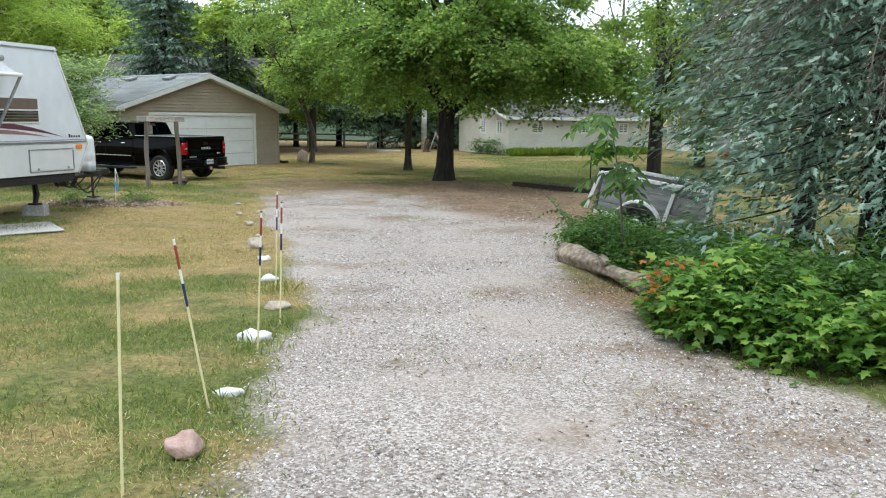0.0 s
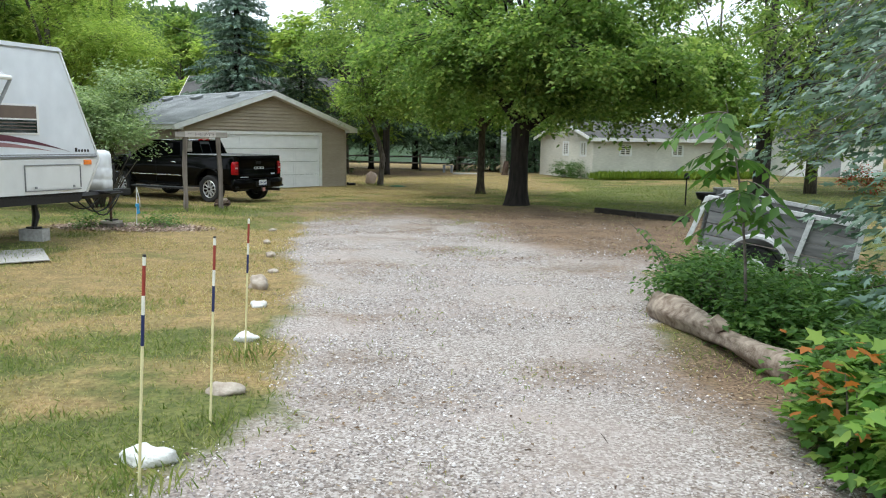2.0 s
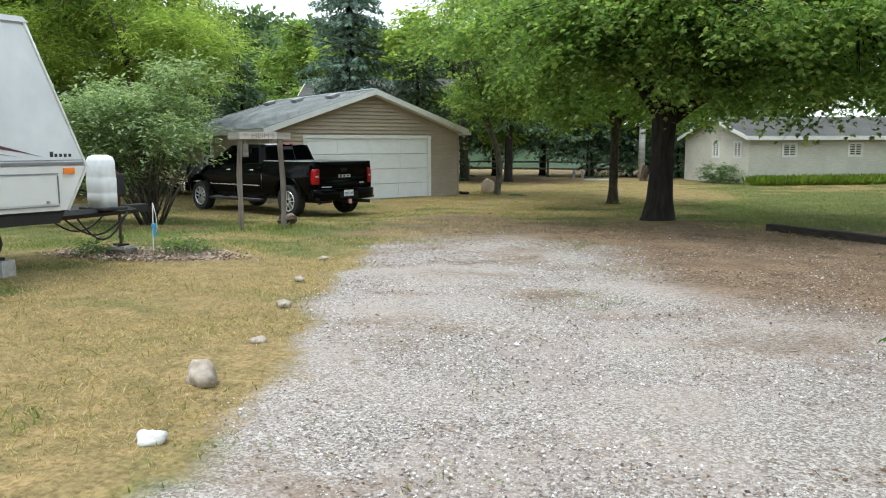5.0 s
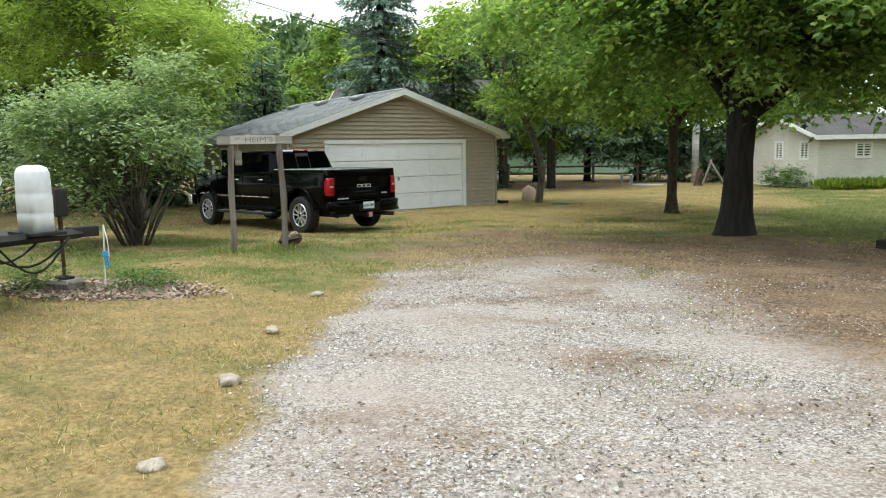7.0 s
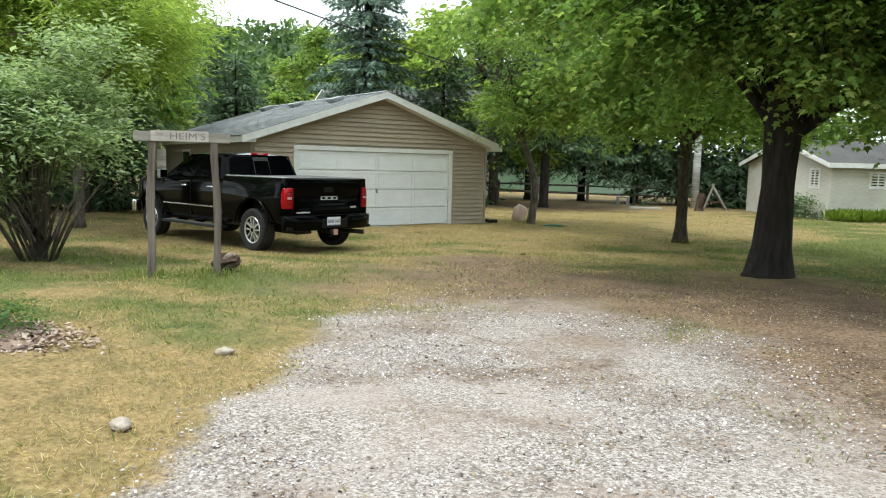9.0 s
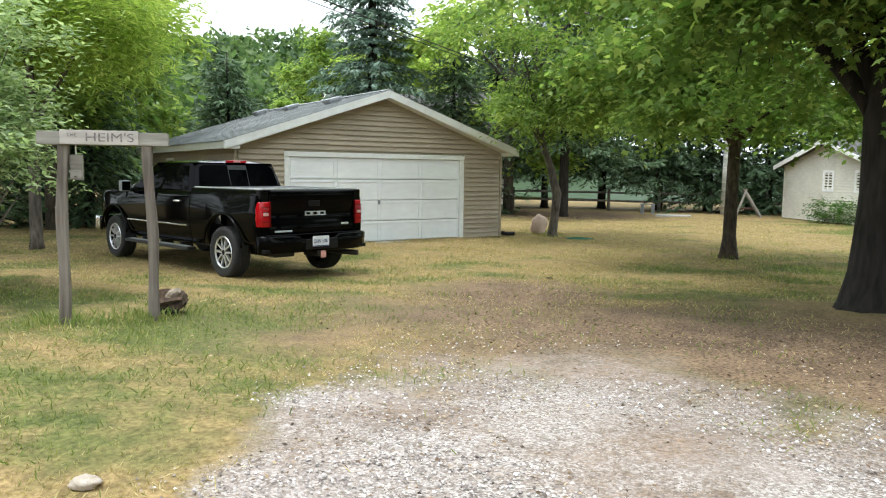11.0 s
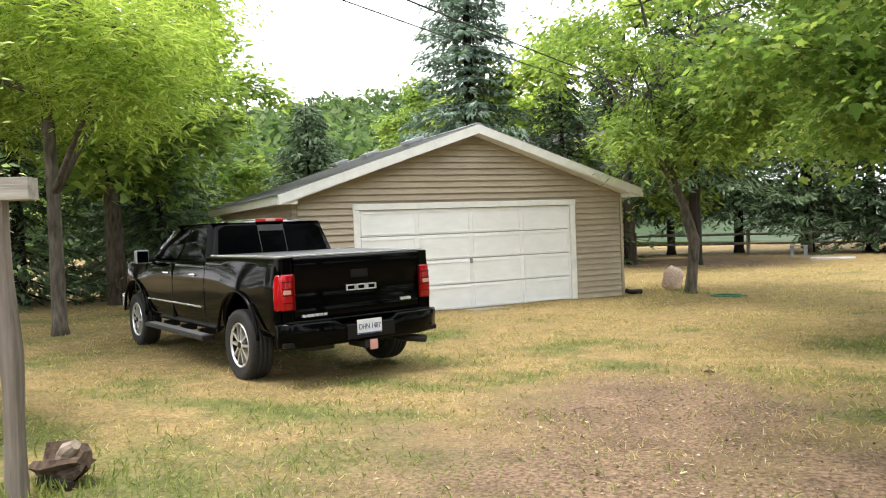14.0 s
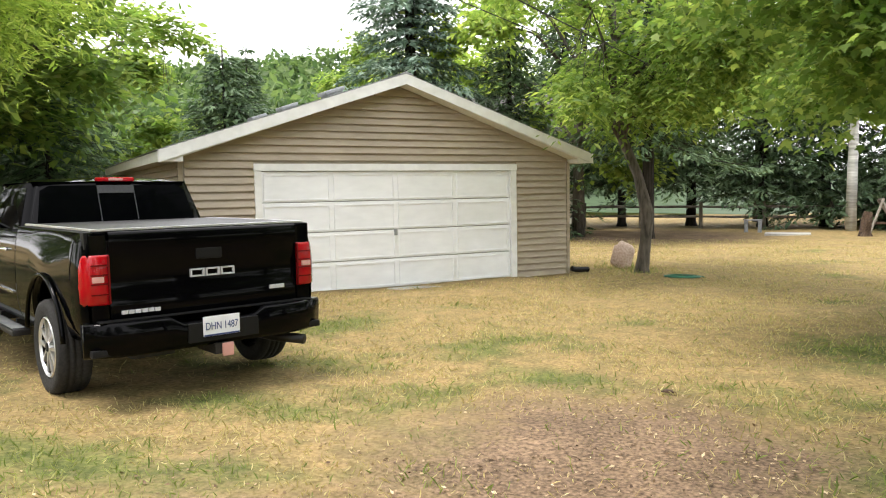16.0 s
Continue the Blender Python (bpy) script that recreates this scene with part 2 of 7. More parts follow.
L_SHRUB = leafy("shrub_leaves", [(0.0, (0.045, 0.105, 0.022)), (0.6, (0.09, 0.18, 0.04)), (1.0, (0.17, 0.27, 0.075))])
L_SAPLING = leafy("maple_sapling_leaves", [(0.0, (0.07, 0.165, 0.025)), (0.6, (0.155, 0.29, 0.05)), (1.0, (0.31, 0.42, 0.09))], 0.5, 0.4)
L_ORANGE = leafy("withered_leaves", [(0.0, (0.30, 0.09, 0.02)), (1.0, (0.52, 0.20, 0.05))])
# far foliage made paler and bluer: distance haze put into the leaf colours
L_FAR = leafy("far_woods", [(0.0, (0.06, 0.11, 0.045)), (0.5, (0.115, 0.18, 0.075)), (1.0, (0.19, 0.26, 0.11))])
L_LITTER = leafy("brown_leaf_litter", [(0.0, (0.08, 0.05, 0.033)), (0.55, (0.23, 0.15, 0.088)), (0.85, (0.40, 0.29, 0.18)), (1.0, (0.56, 0.45, 0.29))], 0.85, 0.05)


def gravel_material(name):
    m, n, l, b = nodes_of(name)
    g = n.new("ShaderNodeNewGeometry")
    r = ramp(n, [(0.0, (0.11, 0.088, 0.078)), (0.4, (0.285, 0.25, 0.232)), (0.8, (0.43, 0.40, 0.38)), (1.0, (0.64, 0.615, 0.60))])
    l.new(g.outputs["Random Per Island"], r.inputs["Fac"])
    l.new(r.outputs["Color"], b.inputs["Base Color"])
    b.inputs["Roughness"].default_value = 0.85
    return m


M_PEBBLE = gravel_material("crushed_stone")


def ground_material():
    """Gravel, leaf litter, dry and green turf, blended by the masks of the ground's own points."""
    m, n, l, b = nodes_of("ground")
    pos = n.new("ShaderNodeNewGeometry").outputs["Position"]

    def att(k):
        a = n.new("ShaderNodeAttribute")
        a.attribute_name = k
        return a.outputs["Fac"]

    def broken(k, scale, low, high):
        t = noise_node(n, l, scale, 6, vec=pos)
        ad = n.new("ShaderNodeMath")
        ad.operation = "MULTIPLY_ADD"
        l.new(t.outputs["Fac"], ad.inputs[0])
        ad.inputs[1].default_value = 0.9
        l.new(att(k), ad.inputs[2])
        mr = n.new("ShaderNodeMapRange")
        mr.inputs["From Min"].default_value, mr.inputs["From Max"].default_value = low, high
        l.new(ad.outputs[0], mr.inputs["Value"])
        return mr.outputs["Result"]

    v = n.new("ShaderNodeTexVoronoi")
    v.inputs["Scale"].default_value = 70
    l.new(pos, v.inputs["Vector"])
    stone = ramp(n, [(0.0, (0.15, 0.123, 0.104)), (0.5, (0.29, 0.253, 0.226)), (1.0, (0.48, 0.445, 0.41))])
    sep = n.new("ShaderNodeSeparateColor")
    l.new(v.outputs["Color"], sep.inputs[0])
    l.new(sep.outputs[0], stone.inputs["Fac"])
    dust = noise_node(n, l, 1.3, 6, vec=pos)
    dr = ramp(n, [(0.45, (0.0,) * 3), (0.68, (0.6,) * 3)])
    l.new(dust.outputs["Fac"], dr.inputs["Fac"])
    gravel = mixc(n, l, dr.outputs["Color"], stone.outputs["Color"], (0.34, 0.285, 0.25))
    # turf
    gn = noise_node(n, l, 26, 6, vec=pos)
    green = ramp(n, [(0.3, (0.055, 0.07, 0.02)), (0.7, (0.165, 0.175, 0.055))])
    l.new(gn.outputs["Fac"], green.inputs["Fac"])
    dry = ramp(n, [(0.3, (0.15, 0.105, 0.045)), (0.7, (0.34, 0.255, 0.12))])
    l.new(gn.outputs["Fac"], dry.inputs["Fac"])
    turf = mixc(n, l, broken("dry", 3.4, 0.62, 1.12), green.outputs["Color"], dry.outputs["Color"])
    mo = noise_node(n, l, 4.5, 5, vec=pos)
    mr2 = ramp(n, [(0.32, (0.68, 0.72, 0.66)), (0.66, (1.12, 1.08, 1.05))])
    l.new(mo.outputs["Fac"], mr2.inputs["Fac"])
    turf = mixc(n, l, 1.0, turf, mr2.outputs["Color"], "MULTIPLY")
    ln = noise_node(n, l, 34, 6, vec=pos)
    # litter brown, darkened to hold some of the shade under the maple
    lit = ramp(n, [(0.3, (0.062, 0.043, 0.029)), (0.7, (0.275, 0.195, 0.128))])
    l.new(ln.outputs["Fac"], lit.inputs["Fac"])
    soil = noise_node(n, l, 1.9, 6, vec=pos)
    sr = ramp(n, [(0.36, (0.76, 0.74, 0.72)), (0.62, (1.12, 1.08, 1.04))])
    l.new(soil.outputs["Fac"], sr.inputs["Fac"])
    lit_c = mixc(n, l, 1.0, lit.outputs["Color"], sr.outputs["Color"], "MULTIPLY")
    c = mixc(n, l, broken("gravel", 2.3, 0.75, 1.15), turf, gravel)
    c = mixc(n, l, broken("litter", 13.0, 0.55, 1.25), c, lit_c)
    l.new(c, b.inputs["Base Color"])
    b.inputs["Roughness"].default_value, b.inputs["Specular IOR Level"].default_value = 0.95, 0.2
    bn = noise_node(n, l, 45, 5, vec=pos)
    bu = n.new("ShaderNodeBump")
    bu.inputs["Strength"].default_value, bu.inputs["Distance"].default_value = 0.8, 0.02
    l.new(bn.outputs["Fac"], bu.inputs["Height"])
    l.new(bu.outputs["Normal"], b.inputs["Normal"])
    return m


M_GROUND = ground_material()


# ---- mesh helpers ----
def finish(bm, name, material, smooth=False):
    bmesh.ops.recalc_face_normals(bm, faces=bm.faces)
    me = bpy.data.meshes.new(name)
    bm.to_mesh(me)
    bm.free()
    me.materials.append(material)
    if smooth:
        me.polygons.foreach_set("use_smooth", [True] * len(me.polygons))
    return me


def part(name, bm, material, parent, label="", smooth=False):
    ob = new(name, finish(bm, name, material, smooth))
    ob.parent = parent
    if label:
        tagged(ob, label)
    return ob


def thing(name, m, label, category, group="", kind=""):
    ob = new(name)
    ob.empty_display_size = 0.2
    ob.matrix_world = m
    bpy.context.view_layer.update()
    return tagged(ob, label, category, group, kind)


def box(bm, x0, x1, y0, y1, z0, z1, bevel=0.0, m=None):
    r = bmesh.ops.create_cube(bm, size=1.0)
    vs = r["verts"]
    for v in vs:
        v.co = Vector((x0 if v.co.x < 0 else x1, y0 if v.co.y < 0 else y1, z0 if v.co.z < 0 else z1))
    if bevel:
        es = list({e for v in vs for e in v.link_edges})
        out = bmesh.ops.bevel(bm, geom=es, offset=bevel, segments=2, affect="EDGES", profile=0.7)
        vs = list({v for f in out["faces"] for v in f.verts} | {v for v in vs if v.is_valid})
    if m is not None:
        bmesh.ops.transform(bm, matrix=m, verts=vs)
    return bm


def boxed(*a, **k):
    return box(bmesh.new(), *a, **k)


def prism(bm, outline, axis_a, axis_b, depth, origin=(0, 0, 0)):
    """An outline in the plane of axis_a and axis_b, given depth along their cross product."""
    o, a, b = Vector(origin), Vector(axis_a), Vector(axis_b)
    n = a.cross(b).normalized() * depth
    lo = [bm.verts.new(o + a * p + b * q) for p, q in outline]
    hi = [bm.verts.new(v.co + n) for v in lo]
    bm.faces.new(lo[::-1])
    bm.faces.new(hi)
    for i in range(len(lo)):
        j = (i + 1) % len(lo)
        bm.faces.new((lo[i], lo[j], hi[j], hi[i]))
    return bm


def tube(bm, points, radii, sides=8, rough=0.0, seed=0):
    """A tapering tube along points; rough swells it unevenly."""
    pts = [Vector(p) for p in points]
    if isinstance(radii, (int, float)):
        radii = [radii] * len(pts)
    rings = []
    side = Vector((1, 0, 0))
    for i, p in enumerate(pts):
        d = (pts[min(i + 1, len(pts) - 1)] - pts[max(i - 1, 0)]).normalized()
        side = side - d * side.dot(d)
        if side.length < 1e-3:
            side = d.orthogonal()
        side.normalize()
        up = d.cross(side)
        ring = []
        for k in range(sides):
            a = 2 * math.pi * k / sides
            q = side * math.cos(a) + up * math.sin(a)
            s = 1 + rough * noise.noise(p * 2.3 + q * 1.7 + Vector((seed, 0, 0)))
            ring.append(bm.verts.new(p + q * radii[i] * s))
        rings.append(ring)
    for r0, r1 in zip(rings, rings[1:]):
        for k in range(sides):
            j = (k + 1) % sides
            bm.faces.new((r0[k], r0[j], r1[j], r1[k]))
    bm.faces.new(rings[0][::-1])
    bm.faces.new(rings[-1])
    return bm


def quick_mesh(name, verts, loops, counts, material, smooth=False):
    """A mesh from arrays: points, corner indices and the corner count of each face."""
    me = bpy.data.meshes.new(name)
    counts = np.asarray(counts, dtype=np.int32)
    me.vertices.add(len(verts))
    me.vertices.foreach_set("co", np.asarray(verts, dtype=np.float32).ravel())
    me.loops.add(len(loops))
    me.loops.foreach_set("vertex_index", np.asarray(loops, dtype=np.int32).ravel())
    me.polygons.add(len(counts))
    me.polygons.foreach_set("loop_start", np.concatenate(([0], np.cumsum(counts)[:-1])).astype(np.int32))
    me.polygons.foreach_set("loop_total", counts)
    me.update(calc_edges=True)
    me.materials.append(material)
    if smooth:
        me.polygons.foreach_set("use_smooth", np.ones(len(counts), dtype=bool))
    return me


def scatter_mesh(name, shape, faces, places, axes, sizes, material):
    """Copies of one small shape, joined: places (N,3), axes (N,3,3) with rows along, across, normal, sizes (N,)."""
    shape = np.asarray(shape, dtype=float)
    n, k = len(places), len(shape)
    v = np.einsum("kj,njc->nkc", shape, axes) * sizes[:, None, None] + places[:, None, :]
    fl = np.concatenate([np.asarray(f) for f in faces])
    loops = (fl[None, :] + (np.arange(n) * k)[:, None]).ravel()
    counts = np.tile([len(f) for f in faces], n)
    return quick_mesh(name, v.reshape(-1, 3), loops, counts, material)


def unit(a):
    return a / np.maximum(np.linalg.norm(a, axis=-1, keepdims=True), 1e-9)


def frames_of(along, normal):
    along = unit(along)
    normal = unit(normal - along * np.sum(along * normal, axis=-1, keepdims=True))
    return np.stack((along, np.cross(normal, along), normal), axis=1)


OVAL = ([(0, 0, 0), (0.42, 0.22, 0.05), (1, 0, -0.08), (0.42, -0.22, 0.05), (0.5, 0, -0.03)], [(0, 4, 1), (1, 4, 2), (2, 4, 3), (3, 4, 0)])
DIAMOND = ([(0, 0, 0), (0.45, 0.27, 0.06), (1, 0, -0.06), (0.45, -0.27, 0.06)], [(0, 2, 1), (0, 3, 2)])
NARROW = ([(0, 0, 0), (0.5, 0.1, 0.03), (1, 0, -0.05), (0.5, -0.1, 0.03)], [(0, 2, 1), (0, 3, 2)])
MAPLE = ([(0, 0, 0), (0.10, -0.34, 0.03), (0.30, -0.26, 0.03), (0.52, -0.50, -0.03), (0.58, -0.2, 0.03), (1, 0, -0.1), (0.58, 0.2, 0.03), (0.52, 0.50, -0.03), (0.30, 0.26, 0.03), (0.10, 0.34, 0.03)],
         [(0, 1, 2, 3, 4, 5, 6, 7, 8, 9)])


LATTICE = np.random.default_rng(99).uniform(-1, 1, (64, 64))


def patchy(x, y, scale, shift=0.0):
    """Smooth uneven values from -1 to 1 over the plan, at two sizes."""
    out = 0.0
    for k, w in ((1.0, 0.68), (2.7, 0.32)):
        u, v = np.asarray(x) * scale * k + 11.3 + shift, np.asarray(y) * scale * k + 5.7 + shift * 1.7
        i, j = np.floor(u).astype(int), np.floor(v).astype(int)
        a, b = u - i, v - j
        a, b = a * a * (3 - 2 * a), b * b * (3 - 2 * b)
        p = LATTICE[i % 64, j % 64] * (1 - a) + LATTICE[(i + 1) % 64, j % 64] * a
        q = LATTICE[i % 64, (j + 1) % 64] * (1 - a) + LATTICE[(i + 1) % 64, (j + 1) % 64] * a
        out = out + w * (p * (1 - b) + q * b)
    return out


def gz(x, y):
    """Height of the ground."""
    z = np.interp(y, (-30, 0, 4, 6.5, 9, 12, 17, 21, 24, 27, 31, 36, 60), (-0.1, -0.16, -0.24, -0.33, -0.38, -0.42, -0.43, -0.45, -0.49, -0.56, -0.62, -0.66, -0.7))
    left = np.clip((-5.0 - x) / 2.0, 0, 1) * np.clip((y - 9) / 4, 0, 1) * np.clip((24 - y) / 4, 0, 1)
    return z + 0.07 * left - 0.075 * np.exp(-((x + 8.9) ** 2 + (y - 25.0) ** 2) / 8.0)

# ---- ground ----
EDGE_Y = (-8, 3.3, 4.8, 7, 9, 11, 12.9, 15.8, 19.2, 22)
EDGE_L = (-1.0, -1.2, -1.16, -1.32, -1.75, -2.35, -2.85, -3.85, -4.6, -4.7)
EDGE_RY = (-8, 3, 5, 6, 8, 9.5, 11, 14, 17, 19, 22)
EDGE_R = (4.2, 3.4, 2.75, 2.15, 1.75, 1.65, 1.8, 2.25, 2.6, 3.0, 3.2)


def smooth01(a):
    a = np.clip(a, 0, 1)
    return a * a * (3 - 2 * a)


def masks(x, y):
    """How far each place is gravel, leaf litter and dry turf, 0 to 1."""
    wob = 0.35 * np.sin(y * 1.7 + x) + 0.2 * np.sin(y * 4.1 + 1.3)
    side = np.minimum(x - np.interp(y, EDGE_Y, EDGE_L) + 0.3 * wob, np.interp(y, EDGE_RY, EDGE_R) - x + 0.3 * wob)
    end = (22.9 + 0.5 * np.sin(x * 1.9) + 1.2 * patchy(x, y, 0.8, 3.0) - 0.25 * np.abs(x + 0.8) - y) / 4.8
    gravel = smooth01(side / 0.8 + 0.45 + 0.25 * patchy(x, y, 1.3, 8.0)) * smooth01(end)
    oval = 1.25 - np.hypot((x + 1.2) / 5.0, (y - 21.3) / 2.9) + 0.12 * wob
    path = 1.2 - np.hypot((x + 4.2) / 2.0, (y - 23.8) / 2.3)
    litter = smooth01(0.85 * np.maximum(oval + 0.15, path) + 0.22 * patchy(x, y, 1.6, 5.0)) * (1 - 0.7 * gravel)
    # real litter by the maple, spread wider to stand in for its shade
    under = smooth01((x - 0.6 + 0.38 * (y - 13.0) + 0.5 * patchy(x, y, 0.9, 14.0)) / 1.9) * smooth01((y - 12.3) / 4) * smooth01((6.5 - x) / 2) * smooth01((24.5 - y) / 3)
    litter = np.maximum(litter, under * (1 - 0.15 * gravel))
    litter = np.maximum(litter, smooth01(1.25 - np.hypot((x + 8.5) / 5.0, (y - 48.0) / 5.0)))
    # drifts of needles and dead leaves across the stone
    drift = 0.8 * patchy(x * 0.6, y, 2.1, 1.0) + 0.35 * patchy(x, y, 0.45, 6.0) + 0.2 * smooth01((x - 0.6) / 1.5) + 0.5 * smooth01((y - 11) / 7)
    litter = np.maximum(litter, gravel * 0.62 * smooth01((drift + 0.05) / 1.1))
    patch = 0.75 * (1.0 - np.hypot((x - 2.0) / 1.25, (y - 8.3) / 2.3))
    litter = np.maximum(litter, smooth01(patch + 0.1))
    base = 0.04 + 0.39 * smooth01((y - 7.0) / 6) + 0.14 * np.sin(x * 0.7 + y * 0.35) + 0.72 * patchy(x, y * 1.5, 0.85, 2.0)
    strip = smooth01(1.3 - np.abs(x - np.interp(y, EDGE_Y, EDGE_L) + 1.7) / 2.0) * smooth01((y - 7.5) / 3) * smooth01((19.0 - y) / 4)
    far = smooth01((y - 27) / 6) * smooth01((3.5 - x) / 4) * 0.5
    near = smooth01((y - 19) / 3) * smooth01((-2 - x) / 3) * 0.3
    # greener turf right of the maple, standing in for its cast shade
    maple_shade = smooth01((x - 0.5) / 3) * smooth01((y - 22) / 2) * smooth01((42 - y) / 8)
    shade = smooth01(1.4 - np.hypot((x + 8.0) / 4.2, (y - 19.8) / 4.0))
    dry = np.clip(base + 0.24 * strip + far + near - 0.55 * maple_shade - 0.34 * shade, 0, 1)
    return gravel, litter, dry


def build_ground():
    xs = np.concatenate((-np.geomspace(1800, 18, 18), np.arange(-17, 14.01, 0.2), np.geomspace(15, 1800, 18)))
    ys = np.concatenate((-np.geomspace(1800, 5, 14), np.arange(-4, 56.01, 0.2), np.geomspace(57.5, 1800, 18)))
    X, Y = np.meshgrid(xs, ys)
    Z = gz(X, Y) + 0.012 * np.sin(X * 2.1 + np.sin(Y * 1.7)) + 0.012 * np.sin(Y * 2.9 + np.cos(X * 1.3))
    mound = np.exp(-((X - 0.02) ** 2 + (Y - 23.9) ** 2) / 1.1)
    Z = Z + 0.07 * mound
    n, k = len(ys), len(xs)
    idx = np.arange(n * k).reshape(n, k)
    quads = np.stack((idx[:-1, :-1], idx[:-1, 1:], idx[1:, 1:], idx[1:, :-1]), axis=-1).reshape(-1, 4)
    me = quick_mesh("ground", np.stack((X, Y, Z), -1).reshape(-1, 3), quads.ravel(), np.full(len(quads), 4), M_GROUND, True)
    for key, val in zip(("gravel", "litter", "dry"), masks(X.ravel(), Y.ravel())):
        a = me.attributes.new(key, "FLOAT", "POINT")
        a.data.foreach_set("value", val.astype(np.float32))
    return tagged(new("ground", me), "gravel drive running into patchy dry lawn", "ground", kind="structure")


build_ground()

# ---- garage: x along the front wall, y towards the back, z up ----
GZ0 = -0.68
GARAGE = thing("garage", Matrix.Translation((-8.318, 33.84, 0)) @ Matrix.Rotation(radians(53.5), 4, "Z"),
               "tan vinyl-sided garage with a white double door", "garage")
G_L, G_R, G_MID, G_DEPTH, EAVE = -6.30, 1.32, -2.49, 8.0, 1.66
SLOPE = math.tan(radians(18.2))
BOARD = 0.127


def wall_top(x):
    return EAVE + 0.05 + (3.81 - abs(x - G_MID)) * SLOPE


def siding(parent, spans, z0, z1, y, outward, material, along="x", name="siding_board"):
    """Lapped boards, each an object: a wedge, thick at its lower edge."""
    for x0, x1 in spans:
        bm = bmesh.new()
        s = outward
        h = z1 - z0
        prof = [(0, 0), (s * 0.050, 0), (s * 0.052, 0.004), (s * 0.030, 0.5 * h), (s * 0.006, h), (0, h + 0.003)]
        if along == "x":
            lo = [bm.verts.new((x0, y + p, z0 + q)) for p, q in prof]
            hi = [bm.verts.new((x1, y + p, z0 + q)) for p, q in prof]
        else:
            lo = [bm.verts.new((y + p, x0, z0 + q)) for p, q in prof]
            hi = [bm.verts.new((y + p, x1, z0 + q)) for p, q in prof]
        bm.faces.new(lo)
        bm.faces.new(hi[::-1])
        for i in range(6):
            bm.faces.new((lo[i], lo[(i + 1) % 6], hi[(i + 1) % 6], hi[i]))
        part(name, bm, material, parent)


def build_garage():
    d0, d1, dtop = -5.14, 0.03, 1.56
    # sheathing behind the boards
    bm = bmesh.new()
    outline = [(G_L, GZ0), (d0 + 0.1, GZ0), (d0 + 0.1, dtop - 0.1), (d1 - 0.1, dtop - 0.1), (d1 - 0.1, GZ0), (G_R, GZ0), (G_R, wall_top(G_R)), (G_MID, wall_top(G_MID)), (G_L, wall_top(G_L))]
    prism(bm, outline, (1, 0, 0), (0, 0, 1), -0.12)
    part("front_wall", bm, M_SOFFIT, GARAGE)
    part("side_wall", boxed(G_L, G_L + 0.12, 0.125, G_DEPTH, GZ0, EAVE), M_SOFFIT, GARAGE)
    part("side_wall", boxed(G_R - 0.12, G_R, 0.125, G_DEPTH, GZ0, EAVE), M_SOFFIT, GARAGE)
    part("back_wall", prism(bmesh.new(), [(G_L + 0.12, GZ0), (G_R - 0.12, GZ0), (G_R - 0.12, EAVE), (G_MID, wall_top(G_MID) - 0.05), (G_L + 0.12, EAVE)], (1, 0, 0), (0, 0, 1), -0.12, (0, G_DEPTH - 0.13, 0)), M_SOFFIT, GARAGE)
    z = GZ0 + 0.03
    while z < 2.9:
        zt = z + BOARD
        if zt < dtop + 0.02:
            spans = [(G_L + 0.06, d0), (d1, G_R - 0.06)]
        elif z < EAVE - 0.02:
            spans = [(G_L + 0.06, G_R - 0.06)] if z >= dtop else [(G_L + 0.06, d0), (d1, G_R - 0.06)]
        else:
            half = 3.81 - (z - EAVE - 0.02) / SLOPE
            spans = [(G_MID - half, G_MID + half)] if half > 0.1 else []
        siding(GARAGE, spans, z, zt, -0.003, -1, M_SIDING)
        if zt < EAVE:
            siding(GARAGE, [(0.06, G_DEPTH)], z, zt, G_L - 0.003, -1, M_SIDING, "y")
        z = zt
    for x in (G_L, G_R):
        part("corner_board", boxed(x - 0.035, x + 0.035, -0.03, 0.05, GZ0, EAVE - 0.02, 0.006), M_SIDING, GARAGE)
    # door trim
    part("door_trim", boxed(d0, d0 + 0.12, -0.05, 0.06, GZ0 + 0.02, dtop - 0.1, 0.008), M_TRIM, GARAGE)
    part("door_trim", boxed(d1 - 0.13, d1, -0.05, 0.06, GZ0 + 0.02, dtop - 0.1, 0.008), M_TRIM, GARAGE)
    part("door_header", boxed(d0 - 0.01, d1 + 0.01, -0.055, 0.06, dtop - 0.1, dtop + 0.02, 0.008), M_TRIM, GARAGE)
    # sectional door
    x0, x1, zb, zt = d0 + 0.123, d1 - 0.133, GZ0 + 0.035, dtop - 0.103
    door = part("garage_door", boxed(x0, x1, 0.052, 0.075, zb, zt), M_GREY, GARAGE, "white four-panel-high sectional overhead door")
    h = (zt - zb) / 4
    for i in range(4):
        bm = boxed(x0, x1, 0.0, 0.05, zb + i * h + 0.006, zb + (i + 1) * h - 0.007, 0.004)
        part("door_section", bm, M_DOOR, door)
        w = (x1 - x0) / 4
        for j in range(4):
            a, b_, c, e = x0 + j * w + 0.035, x0 + (j + 1) * w - 0.035, zb + i * h + 0.03, zb + (i + 1) * h - 0.05
            bm = bmesh.new()
            t = 0.028
            for r in ((a, b_, c, c + t), (a, b_, e - t, e), (a, a + t, c + t, e - t), (b_ - t, b_, c + t, e - t)):
                box(bm, r[0], r[1], -0.014, 0.003, r[2], r[3], 0.003)
            part("panel_moulding", bm, M_DOOR, door)
    bm = boxed(-2.62, -2.56, -0.03, 0.0, zb + 2 * h - 0.11, zb + 2 * h + 0.0, 0.005)
    box(bm, -2.60, -2.585, -0.06, -0.03, zb + 2 * h - 0.09, zb + 2 * h - 0.07)
